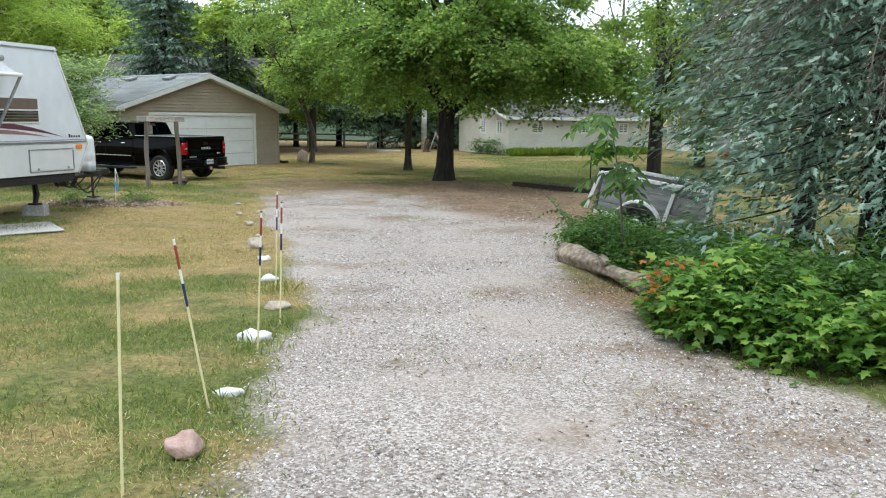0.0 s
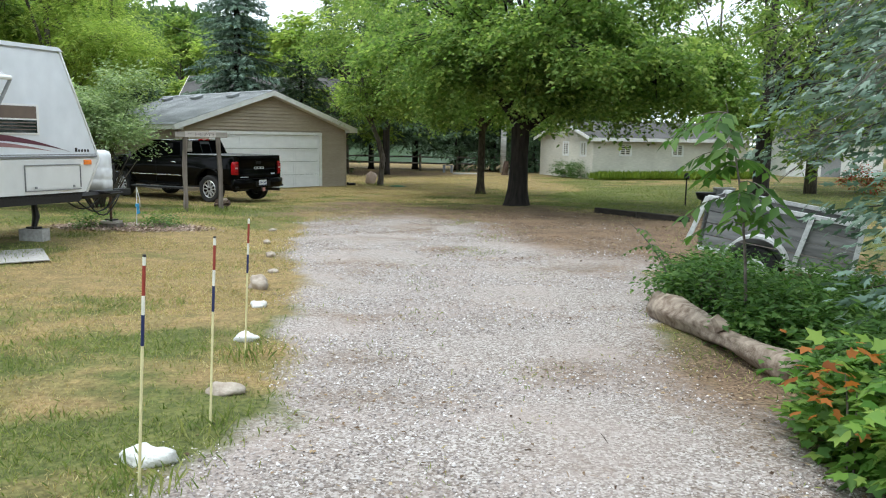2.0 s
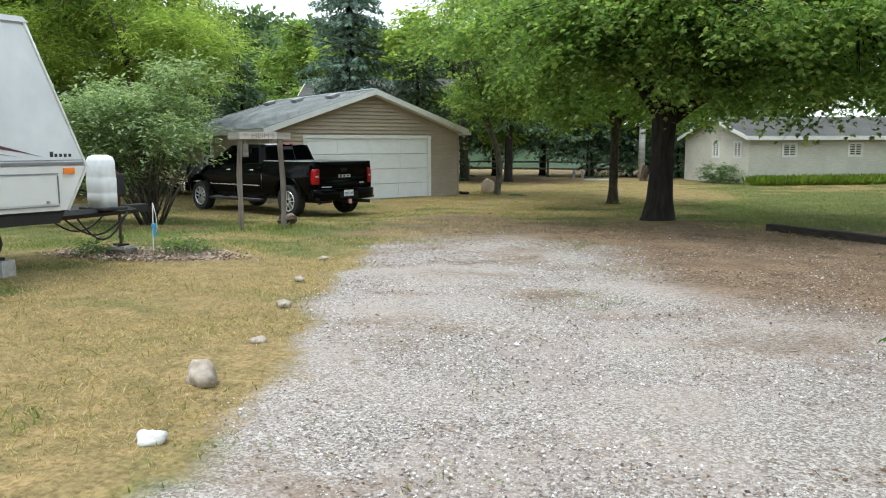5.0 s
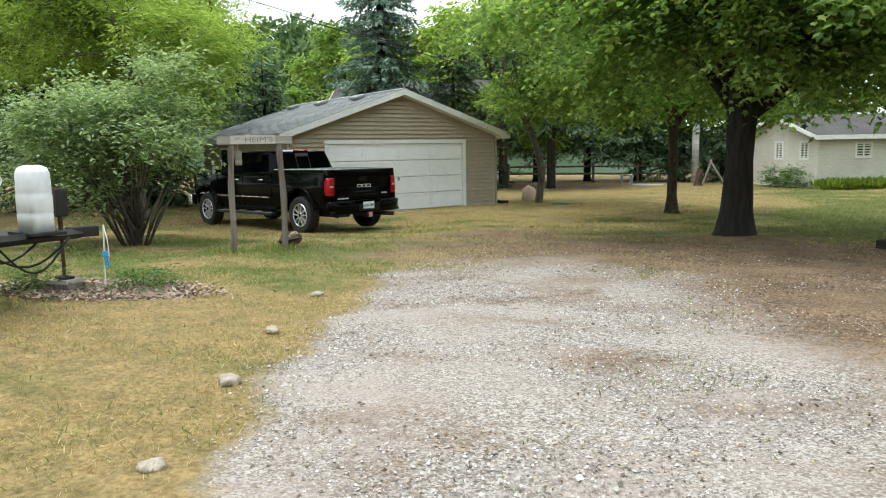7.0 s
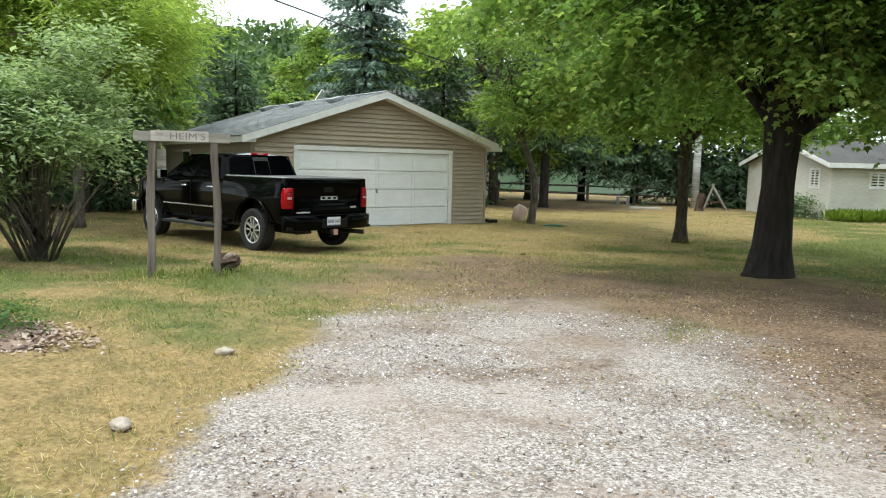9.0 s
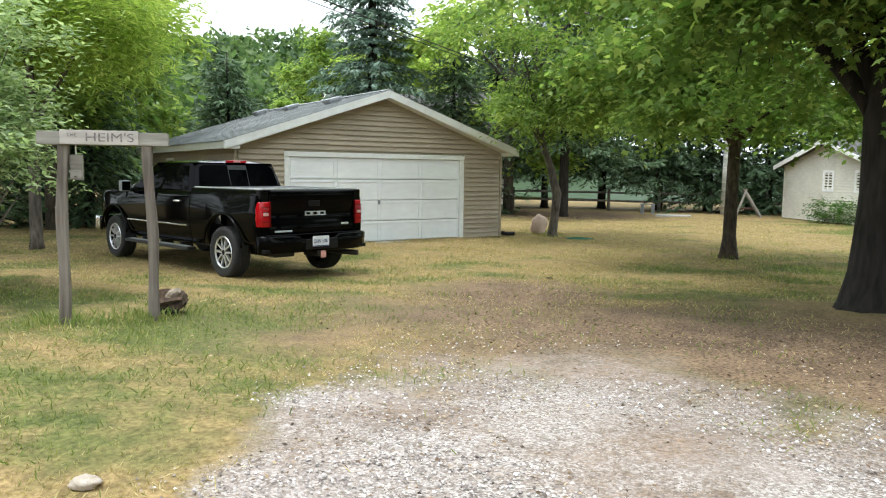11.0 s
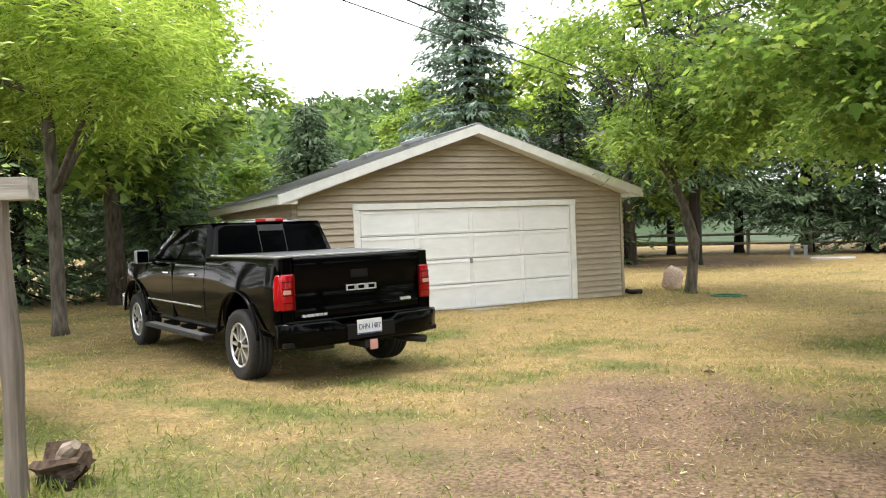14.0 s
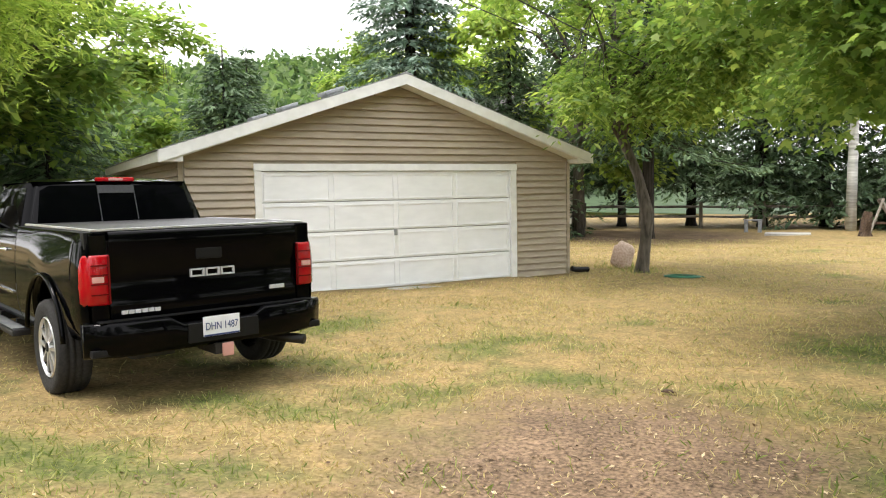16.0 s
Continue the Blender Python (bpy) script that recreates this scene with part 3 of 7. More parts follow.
    part("door_handle", bm, M_GREY, door, "small grey lift handle")
    part("bottom_seal", boxed(x0, x1, -0.01, 0.05, GZ0 - 0.02, zb, 0.006), M_CONC, door, "grey weathered rubber sill")
    # roof: decks, courses, fascia, soffit
    over, gab = 0.36, 0.35
    half = 3.81 + over
    ridge_z = EAVE + 0.12 + half * SLOPE
    for sgn, nm in ((-1, "left"), (1, "right")):
        ex = G_MID + sgn * half
        bm = prism(bmesh.new(), [(G_MID, ridge_z - 0.02), (ex, EAVE + 0.10), (ex, EAVE + 0.05), (G_MID, ridge_z - 0.07)], (1, 0, 0), (0, 0, 1), -(G_DEPTH + 2 * gab), (0, -gab, 0))
        part("roof_deck", bm, M_SOFFIT, GARAGE)
        run = math.hypot(half, half * SLOPE)
        n = 30
        ux = Vector((-sgn, 0, SLOPE)).normalized()
        nz = Vector((sgn * SLOPE, 0, 1)).normalized()
        for i in range(n):
            bm = bmesh.new()
            a, b_ = i * run / n - 0.03, (i + 1) * run / n + 0.01
            p = [Vector((ex, -gab - 0.03, EAVE + 0.105)) + ux * q + nz * t for q, t in ((a, 0.012), (b_, 0.002), (b_, 0.008), (a, 0.024))]
            lo = [bm.verts.new(v) for v in p]
            hi = [bm.verts.new(v + Vector((0, G_DEPTH + 2 * gab + 0.06, 0))) for v in p]
            bm.faces.new(lo)
            bm.faces.new(hi[::-1])
            for q in range(4):
                bm.faces.new((lo[q], lo[(q + 1) % 4], hi[(q + 1) % 4], hi[q]))
            part("shingle_course", bm, M_SHINGLE, GARAGE)
        # rake fascia
        dz = 0.19
        bm = prism(bmesh.new(), [(G_MID, ridge_z), (ex, EAVE + 0.115), (ex, EAVE + 0.115 - dz), (G_MID, ridge_z - dz)], (1, 0, 0), (0, 0, 1), -0.025, (0, -gab - 0.028, 0))
        part("fascia", bm, M_TRIM, GARAGE, "white gable rake board")
        part("fascia", boxed(ex - 0.012, ex + 0.012, -gab, G_DEPTH + gab, EAVE - 0.06, EAVE + 0.1, 0.004), M_TRIM, GARAGE)
        bm = prism(bmesh.new(), [(G_MID, ridge_z - dz + 0.03), (ex, EAVE + 0.12 - dz + 0.03), (ex, EAVE - 0.06), (ex - sgn * over, EAVE - 0.06), (ex - sgn * over, EAVE + 0.02), (G_MID, ridge_z - dz + 0.01)], (1, 0, 0), (0, 0, 1), -(gab - 0.04), (0, -gab + 0.012, 0))
        part("soffit", bm, M_TRIM, GARAGE)
        part("soffit", boxed(min(ex, ex - sgn * over) + 0.014, max(ex, ex - sgn * over) - 0.014, 0.06, G_DEPTH + gab, EAVE - 0.055, EAVE - 0.035), M_SOFFIT, GARAGE)
    part("ridge_cap", prism(bmesh.new(), [(G_MID - 0.14, ridge_z - 0.02), (G_MID, ridge_z + 0.03), (G_MID + 0.14, ridge_z - 0.02), (G_MID, ridge_z - 0.01)], (1, 0, 0), (0, 0, 1), -(G_DEPTH + 2 * gab + 0.06), (0, -gab - 0.03, 0)), M_SHINGLE, GARAGE)
    # roof vents on the left slope
    for y in (1.3, 4.1, 6.6):
        bm = bmesh.new()
        cz = ridge_z - 0.75 * SLOPE
        tilt = Matrix.Translation((G_MID - 0.75, y, cz)) @ Matrix.Rotation(-math.atan(SLOPE), 4, "Y")
        box(bm, -0.16, 0.16, -0.2, 0.2, 0.0, 0.06, 0.01, tilt)
        box(bm, -0.2, 0.2, -0.24, 0.24, 0.06, 0.13, 0.03, tilt)
        part("roof_vent", bm, M_GREY, GARAGE, "grey metal roof vent")
    # side window
    w = part("window", boxed(G_L - 0.06, G_L - 0.026, 5.1, 5.9, 0.3, 1.45, 0.006), M_TRIM, GARAGE, "white-framed side window")
    part("pane", boxed(G_L - 0.07, G_L - 0.062, 5.17, 5.83, 0.37, 0.86), M_WINDOW, w)
    part("pane", boxed(G_L - 0.07, G_L - 0.062, 5.17, 5.83, 0.9, 1.38), M_WINDOW, w)
    # apron strip before the door
    part("apron", boxed(d0 + 0.02, d1 + 0.25, -0.45, -0.06, GZ0 - 0.05, GZ0 + 0.035, 0.012), M_CONC, GARAGE, "narrow concrete apron")


build_garage()


def at_garage(x, y, z=0.0):
    return GARAGE.matrix_world @ Vector((x, y, z))


# ---- low cream outbuilding across the lawn ----
def build_house():
    ang = radians(27)
    h = thing("cottage", Matrix.Translation((3.75, 45.3, -0.66)) @ Matrix.Rotation(ang, 4, "Z"), "low cream clapboard cottage with small white windows", "house")
    W, D, H, sl = 10.6, 6.0, 2.25, math.tan(radians(17))

    def clap(axis, length, zt, name, gable=False):
        z = 0.0
        wall = part(name, boxed(0.004, 0.03, 0.004, 0.03, 0, H), M_HOUSE, h)
        while z < zt:
            t = min(z + 0.11, zt)
            a, b_ = 0.0, length
            if gable and t > H:
                q = (t - H) / sl
                a, b_ = q, length - q
                if b_ - a < 0.05:
                    break
            siding(wall, [(a, b_)], z, t, 0.0, -1, M_HOUSE, axis, "clapboard")
            z = t
        return wall

    front = clap("x", W, H, "front_wall")
    side = clap("y", D, H + D / 2 * sl, "gable_wall", True)
    part("wall_core", prism(bmesh.new(), [(0.002, 0), (D, 0), (D, H), (D / 2, H + D / 2 * sl), (0.002, H)], (0, 1, 0), (0, 0, 1), W, (0.002, 0, 0)), M_HOUSE, h)
    for x, y in ((0, 0), (W, 0), (0, D)):
        part("corner_board", boxed(x - 0.05, x + 0.03, y - 0.04, y + 0.03, 0, H, 0.005), M_HOUSE, h)
    for s in (0, 1):
        y0 = -0.35 if s == 0 else D + 0.35
        p0, p1 = (y0, H - 0.35 * sl + 0.1), (D / 2, H + D / 2 * sl + 0.1)
        bm = prism(bmesh.new(), [p0, p1, (p1[0], p1[1] - 0.08), (p0[0], p0[1] - 0.08)], (0, 1, 0), (0, 0, 1), W + 0.7, (-0.35, 0, 0))
        part("roof", bm, M_DARKROOF, h, "grey shingle roof slope")
        bm = prism(bmesh.new(), [p0, p1, (p1[0], p1[1] - 0.17), (p0[0], p0[1] - 0.17)], (0, 1, 0), (0, 0, 1), -0.03, (-0.35, 0, 0))
        part("fascia", bm, M_TRIM, h)
    part("fascia", boxed(-0.36, W + 0.36, -0.39, -0.352, H - 0.35 * sl - 0.08, H - 0.35 * sl + 0.11, 0.005), M_TRIM, h)

    def window(parent, axis, c, z0, z1, w, nm):
        def bx(a0, a1, p0, p1, q0, q1):
            return boxed(a0, a1, p0, p1, q0, q1, 0.006) if axis == "x" else boxed(p0, p1, a0, a1, q0, q1, 0.006)
        bm = bmesh.new()
        for a0, a1, q0, q1 in ((c - w / 2 - 0.1, c - w / 2, z0 - 0.1, z1 + 0.1), (c + w / 2, c + w / 2 + 0.1, z0 - 0.1, z1 + 0.1), (c - w / 2, c + w / 2, z1, z1 + 0.1), (c - w / 2, c + w / 2, z0 - 0.1, z0), (c - 0.025, c + 0.025, z0, z1)):
            if axis == "x":
                box(bm, a0, a1, -0.06, 0.01, q0, q1, 0.006)
            else:
                box(bm, -0.06, 0.01, a0, a1, q0, q1, 0.006)
        win = part("window", bm, M_TRIM, h, "small white two-light window")
        for k in (-1, 1):
            part("pane", bx(min(c, c + k * w / 2) + 0.026, max(c, c + k * w / 2) - 0.026, -0.03, -0.024, z0, z1), M_WINDOW, win)

    for c in (2.05, 5.55, 8.55):
        window(front, "x", c, 1.35, 1.85, 0.62, "w")
    for c in (0.95, 2.9):
        window(side, "y", c, 1.3, 1.95, 0.5, "w")


build_house()

# ---- black pickup truck: x to its right, y forwards, z up from the ground ----
def text_mesh(name, body, size, material, parent, m, label="", depth=0.002):
    cu = bpy.data.curves.new(name, "FONT")
    cu.body, cu.size, cu.extrude = body, size, depth
    cu.align_x, cu.align_y = "CENTER", "CENTER"
    tmp = bpy.data.objects.new(name, cu)
    scene.collection.objects.link(tmp)
    bpy.context.view_layer.update()
    me = bpy.data.meshes.new_from_object(tmp.evaluated_get(bpy.context.evaluated_depsgraph_get()))
    bpy.data.objects.remove(tmp)
    bpy.data.curves.remove(cu)
    me.materials.clear()
    me.materials.append(material)
    ob = new(name, me)
    ob.parent = parent
    ob.matrix_basis = m
    if label:
        tagged(ob, label)
    return ob


WHEELS_Y, ARCH = (0.95, 4.87), 0.54


def side_grid(bm, ys, low, high, xf, rows=9, sgn=1, turn=0.05):
    """A curved side skin: columns along y, from low(y) to high(y), set out by xf(y, z), with its inner lip."""
    cols = []
    for y in ys:
        lo, hi = low(y), high(y)
        col = [bm.verts.new((sgn * (xf(y, lo) - turn), y, lo))]
        for i in range(rows):
            z = lo + (hi - lo) * i / (rows - 1)
            col.append(bm.verts.new((sgn * xf(y, z), y, z)))
        col.append(bm.verts.new((sgn * (xf(y, hi) - turn), y, hi)))
        cols.append(col)
    for c0, c1 in zip(cols, cols[1:]):
        for i in range(len(c0) - 1):
            bm.faces.new((c0[i], c0[i + 1], c1[i + 1], c1[i]))


def low_line(y):
    z = 0.50 if y < 0.5 else 0.44
    for c in WHEELS_Y:
        if abs(y - c) < ARCH:
            z = max(z, 0.40 + math.sqrt(ARCH * ARCH - (y - c) ** 2))
    return z


def body_x(y, z):
    x = 1.0 - 0.05 * max(0.0, (z - 0.95) / 0.4) ** 2 - 0.05 * max(0.0, (0.75 - z) / 0.3) ** 2
    for c in WHEELS_Y:
        x += 0.025 * math.exp(-((y - c) / 0.55) ** 2) * math.exp(-((z - 0.9) / 0.25) ** 2)
    if y > 5.3:
        x -= 0.28 * ((y - 5.3) / 0.65) ** 2
    if y < 0.12:
        x -= 0.05 * (1 - y / 0.12) ** 2
    return x


def wheel(m, parent):
    w = new("wheel")
    w.parent = parent
    w.matrix_basis = m
    bm = bmesh.new()
    prof = [(0.28, -0.12), (0.37, -0.138), (0.412, -0.128), (0.428, -0.098), (0.432, -0.06), (0.422, -0.056), (0.422, -0.044), (0.432, -0.04), (0.434, -0.012), (0.424, -0.009), (0.424, 0.003),
            (0.434, 0.006), (0.432, 0.04), (0.422, 0.044), (0.422, 0.056), (0.432, 0.06), (0.428, 0.098), (0.412, 0.128), (0.37, 0.138), (0.28, 0.12)]
    rings = []
    for k in range(48):
        a = 2 * math.pi * k / 48
        rings.append([bm.verts.new((t, r * math.cos(a), r * math.sin(a))) for r, t in prof])
    for k in range(48):
        for i in range(len(prof) - 1):
            bm.faces.new((rings[k][i], rings[k][i + 1], rings[(k + 1) % 48][i + 1], rings[(k + 1) % 48][i]))
    part("tyre", bm, M_TYRE, w, smooth=True)
    bm = bmesh.new()
    prof = [(0.275, 0.115), (0.265, 0.125), (0.25, 0.118), (0.246, 0.104)]
    rings = []
    for k in range(40):
        a = 2 * math.pi * k / 40
        rings.append([bm.verts.new((-t, r * math.cos(a), r * math.sin(a))) for r, t in prof])
    for k in range(40):
        for i in range(len(prof) - 1):
            bm.faces.new((rings[k][i], rings[k][i + 1], rings[(k + 1) % 40][i + 1], rings[(k + 1) % 40][i]))
    for s in range(5):
        r = Matrix.Rotation(2 * math.pi * s / 5, 4, "X")
        for off in (-1, 1):
            prism(bm, [(0.026 * off - 0.013, 0.05), (0.026 * off + 0.013, 0.05), (0.07 * off + 0.015, 0.258), (0.07 * off - 0.015, 0.258)], (0, 1, 0), (0, 0, 1), -0.045, (-0.07, 0, 0))
            bm.verts.ensure_lookup_table()
            bmesh.ops.transform(bm, matrix=r, verts=bm.verts[-8:])
    tube(bm, [(-0.05, 0, 0), (-0.118, 0, 0)], [0.068, 0.055], 16)
    part("rim", bm, M_ALLOY, w, "bright alloy rim with five split spokes")
    bm = tube(bmesh.new(), [(-0.012, 0, 0), (0.0, 0, 0)], 0.234, 32)
    inner = [[bm.verts.new((t, 0.247 * math.cos(2 * math.pi * k / 40), 0.247 * math.sin(2 * math.pi * k / 40))) for t in (-0.104, 0.1)] for k in range(40)]
    for k in range(40):
        bm.faces.new((inner[k][0], inner[k][1], inner[(k + 1) % 40][1], inner[(k + 1) % 40][0]))
    part("rim_barrel", bm, M_TRIMBLK, w, "black inner barrel")
    part("hub_cap", tube(bmesh.new(), [(-0.118, 0, 0), (-0.126, 0, 0)], [0.045, 0.036], 16), M_TRIMBLK, w)
    part("brake_disc", tube(bmesh.new(), [(-0.02, 0, 0), (0.03, 0, 0)], 0.19, 20), M_STEELBLK, w)


def build_truck():
    T = thing("pickup_truck", Matrix.Translation((-7.60, 24.41, -0.505)) @ Matrix.Rotation(radians(66), 4, "Z"), "glossy black crew-cab pickup truck parked on the grass", "truck")
    ys = sorted(set([0.0, 0.04, 0.12, 0.3, 0.5] + [c + ARCH * math.sin(radians(a)) for c in WHEELS_Y for a in range(-90, 91, 9)] + [c + s * (ARCH + 0.004) for c in WHEELS_Y for s in (-1, 1)] + list(np.arange(1.7, 4.5, 0.2)) + [5.6, 5.75, 5.88, 5.95]))
    bed_ys = [y for y in ys if y <= 2.0] + [2.01]
    front_ys = [2.035] + [y for y in ys if y > 2.035]
    high_bed = lambda y: 1.325
    high_front = lambda y: 1.27 if y < 4.45 else 1.27 - 0.05 * (y - 4.45) - 0.10 * max(0, (y - 5.4) / 0.55) ** 2
    for s in (-1, 1):
        bm = bmesh.new()
        side_grid(bm, bed_ys, low_line, high_bed, body_x, 10, s)
        part("bed_side", bm, M_BLACK, T, smooth=True)
        bm = bmesh.new()
        side_grid(bm, front_ys, low_line, high_front, body_x, 10, s)
        part("cab_side", bm, M_BLACK, T, smooth=True)
        # wheel arch lips and dark wells
        for c in WHEELS_Y:
            pts = [(s * (body_x(c, 0.85) + 0.012), c + (ARCH + 0.02) * math.sin(radians(a)), 0.40 + (ARCH + 0.02) * math.cos(radians(a))) for a in range(-84, 85, 7)]
            part("arch_lip", tube(bmesh.new(), pts, 0.02, 6), M_BLACK, T, "black wheel-arch flare", True)
        # lower chrome strip, door gaps, handles
        part("side_strip", boxed(s * 1.0 - 0.018, s * 1.0 + 0.018, 2.1, 4.35, 0.70, 0.722, 0.004), M_CHROME, T, "bright body-side moulding")
        for y in (3.22, 4.38):
            part("door_gap", boxed(min(s * 0.93, s * 1.003), max(s * 0.93, s * 1.003), y - 0.005, y + 0.005, 0.5, 1.24), M_TRIMBLK, T)
        for y in (2.35, 3.38):
            bm = tube(bmesh.new(), [(s * 0.99, y, 1.10), (s * 1.025, y + 0.04, 1.105), (s * 1.025, y + 0.16, 1.105), (s * 0.99, y + 0.2, 1.10)], 0.018, 8)
            part("door_handle", bm, M_CHROME, T, "chrome door handle", True)
        # running board
        bm = boxed(min(s * 0.90, s * 1.06), max(s * 0.90, s * 1.06), 2.0, 4.35, 0.30, 0.36, 0.025)
        rb = part("running_board", bm, M_STEELBLK, T, "black side step with grooved tread")
        part("tread", boxed(min(s * 0.93, s * 1.04), max(s * 0.93, s * 1.04), 2.1, 4.25, 0.36, 0.366, 0.002), M_GREY, rb)
        for y in (2.5, 3.2, 3.9):
            part("bracket", boxed(min(s * 0.7, s * 0.92), max(s * 0.7, s * 0.92), y - 0.03, y + 0.03, 0.31, 0.40, 0.008), M_STEELBLK, rb)
        # mirror
        bm = boxed(min(s * 1.02, s * 1.20), max(s * 1.02, s * 1.20), 4.12, 4.24, 1.22, 1.42, 0.035)
        mir = part("mirror", bm, M_GREY, T, "grey-capped wing mirror", True)
        part("mirror_arm", boxed(min(s * 0.90, s * 1.03), max(s * 0.90, s * 1.03), 4.14, 4.2, 1.24, 1.29, 0.01), M_TRIMBLK, mir)
        part("mirror_glass", boxed(min(s * 1.035, s * 1.185), max(s * 1.035, s * 1.185), 4.112, 4.118, 1.24, 1.40), M_GLASSD, mir)
        part("wheel_well", prism(bmesh.new(), [(WHEELS_Y[0] - 0.5, 0.42), (WHEELS_Y[0] + 0.5, 0.42), (WHEELS_Y[0] + 0.4, 0.95), (WHEELS_Y[0] - 0.4, 0.95)], (0, 1, 0), (0, 0, 1), 0.3, (s * 0.55 - 0.15, 0, 0)), M_STEELBLK, T)
        part("wheel_well", prism(bmesh.new(), [(WHEELS_Y[1] - 0.5, 0.42), (WHEELS_Y[1] + 0.5, 0.42), (WHEELS_Y[1] + 0.4, 0.95), (WHEELS_Y[1] - 0.4, 0.95)], (0, 1, 0), (0, 0, 1), 0.3, (s * 0.55 - 0.15, 0, 0)), M_STEELBLK, T)
        for c in WHEELS_Y:
            wheel(Matrix.Translation((s * 0.90, c, 0.352)) @ Matrix.Rotation(0 if s < 0 else math.pi, 4, "Z") @ Matrix.Diagonal((1, 0.93, 0.93, 1)), T)
    # hood and nose
    bm = bmesh.new()
    grid = []
    for y in (4.42, 4.7, 5.0, 5.3, 5.6, 5.8, 5.93):
        hw = body_x(y, 1.2) - 0.01
        grid.append([bm.verts.new((hw * u, y, high_front(y) + 0.07 * (1 - u ** 4) * (1 - 0.5 * max(0, (y - 5.3) / 0.6)) + (0.02 if abs(u) < 0.4 else 0))) for u in np.linspace(-1, 1, 13)])
    for a, b_ in zip(grid, grid[1:]):
        for i in range(12):
            bm.faces.new((a[i], a[i + 1], b_[i + 1], b_[i]))
    part("hood", bm, M_BLACK, T, smooth=True)
    part("grille", boxed(-0.72, 0.72, 5.86, 5.94, 0.72, 1.16, 0.03), M_CHROME, T, "chrome front grille")
    part("front_bumper", boxed(-0.93, 0.93, 5.8, 6.02, 0.42, 0.7, 0.05), M_CHROME, T)
    # chassis
    bm = boxed(-0.72, 0.72, 0.1, 5.8, 0.36, 0.56, 0.02)
    box(bm, -0.6, -0.25, 0.15, 0.9, 0.30, 0.42, 0.03)
    part("chassis", bm, M_STEELBLK, T)
    part("axle", tube(bmesh.new(), [(-0.8, 0.95, 0.352), (-0.14, 0.95, 0.352), (0, 0.95, 0.352), (0.14, 0.95, 0.352), (0.8, 0.95, 0.352)], [0.05, 0.05, 0.15, 0.05, 0.05], 12), M_STEELBLK, T, smooth=True)
    # cab greenhouse
    B, R = 1.255, 1.745
    base = [(-0.90, 2.06), (0.90, 2.06), (0.90, 4.62), (-0.90, 4.62)]
    top = [(-0.77, 2.24), (0.77, 2.24), (0.74, 3.72), (-0.74, 3.72)]
    bm = bmesh.new()
    lo = [bm.verts.new((x, y, B)) for x, y in base]
    hi = [bm.verts.new((x, y, R)) for x, y in top]
    for i in range(4):
        bm.faces.new((lo[i], lo[(i + 1) % 4], hi[(i + 1) % 4], hi[i]))
    bmesh.ops.bevel(bm, geom=[e for e in bm.edges if abs(e.verts[0].co.z - e.verts[1].co.z) > 0.1], offset=0.06, segments=3, affect="EDGES")
    cab = part("cab_frame", bm, M_BLACK, T, smooth=True)
    bm = bmesh.new()
    rows = []
    for v in np.linspace(0, 1, 9):
        y = 2.225 + v * 1.515
        hw = 0.785 - 0.03 * v
        rows.append([bm.verts.new((hw * u, y, R - 0.012 + 0.05 * (1 - abs(u) ** 3) * (1 - abs(2 * v - 1) ** 4) ** 0.6 + 0.012)) for u in np.linspace(-1, 1, 13)])
    for a, b_ in zip(rows, rows[1:]):
        for i in range(12):
            bm.faces.new((a[i], a[i + 1], b_[i + 1], b_[i]))
    part("roof", bm, M_BLACK, T, smooth=True)

    def on_face(i, u, v, out=0.006):
        j = (i + 1) % 4
        a, b_ = Vector((*base[i], B)), Vector((*base[j], B))
        c, d = Vector((*top[j], R)), Vector((*top[i], R))
        p = (a * (1 - u) + b_ * u) * (1 - v) + (d * (1 - u) + c * u) * v
        nrm = (b_ - a).cross(d - a).normalized()
        return p + nrm * out

    def pane(i, corners, name, mat, lab="", out=0.006):
        bm = bmesh.new()
        f = [bm.verts.new(on_face(i, u, v, out)) for u, v in corners]
        g = [bm.verts.new(on_face(i, u, v, out - 0.012)) for u, v in corners]
        bm.faces.new(f)
        bm.faces.new(g[::-1])
        k = len(f)
        for q in range(k):
            bm.faces.new((f[q], g[q], g[(q + 1) % k], f[(q + 1) % k]))
        return part(name, bm, mat, T, lab)

    rw = pane(0, [(0.06, 0.08), (0.94, 0.08), (0.95, 0.82), (0.9, 0.92), (0.1, 0.92), (0.05, 0.82)], "rear_window", M_GLASSD, "dark tinted rear window with a sliding light")
    pane(0, [(0.395, 0.06), (0.605, 0.06), (0.605, 0.16), (0.395, 0.16)], "slider_frame", M_SLIDER, "grey sliding-window rail", 0.010)
    pane(0, [(0.385, 0.76), (0.615, 0.76), (0.617, 0.92), (0.383, 0.92)], "slider_header", M_TONNEAU, "grey panel above the sliding light", 0.010)
    for u0, k in ((0.395, -0.012), (0.599, 0.012)):
        pane(0, [(u0, 0.16), (u0 + 0.006, 0.16), (u0 + 0.006 + k, 0.84), (u0 + k, 0.84)], "slider_frame", M_SLIDER, "", 0.010)
    pane(2, [(0.06, 0.06), (0.94, 0.06), (0.93, 0.93), (0.07, 0.93)], "windscreen", M_GLASSD)
    pane(1, [(0.07, 0.07), (0.45, 0.07), (0.45, 0.88), (0.10, 0.88)], "door_window", M_GLASSD)
    pane(1, [(0.485, 0.07), (0.90, 0.07), (0.90, 0.3), (0.72, 0.88), (0.485, 0.88)], "door_window", M_GLASSD)
    pane(3, [(1 - u, v) for u, v in ((0.07, 0.07), (0.10, 0.88), (0.45, 0.88), (0.45, 0.07))], "door_window", M_GLASSD)
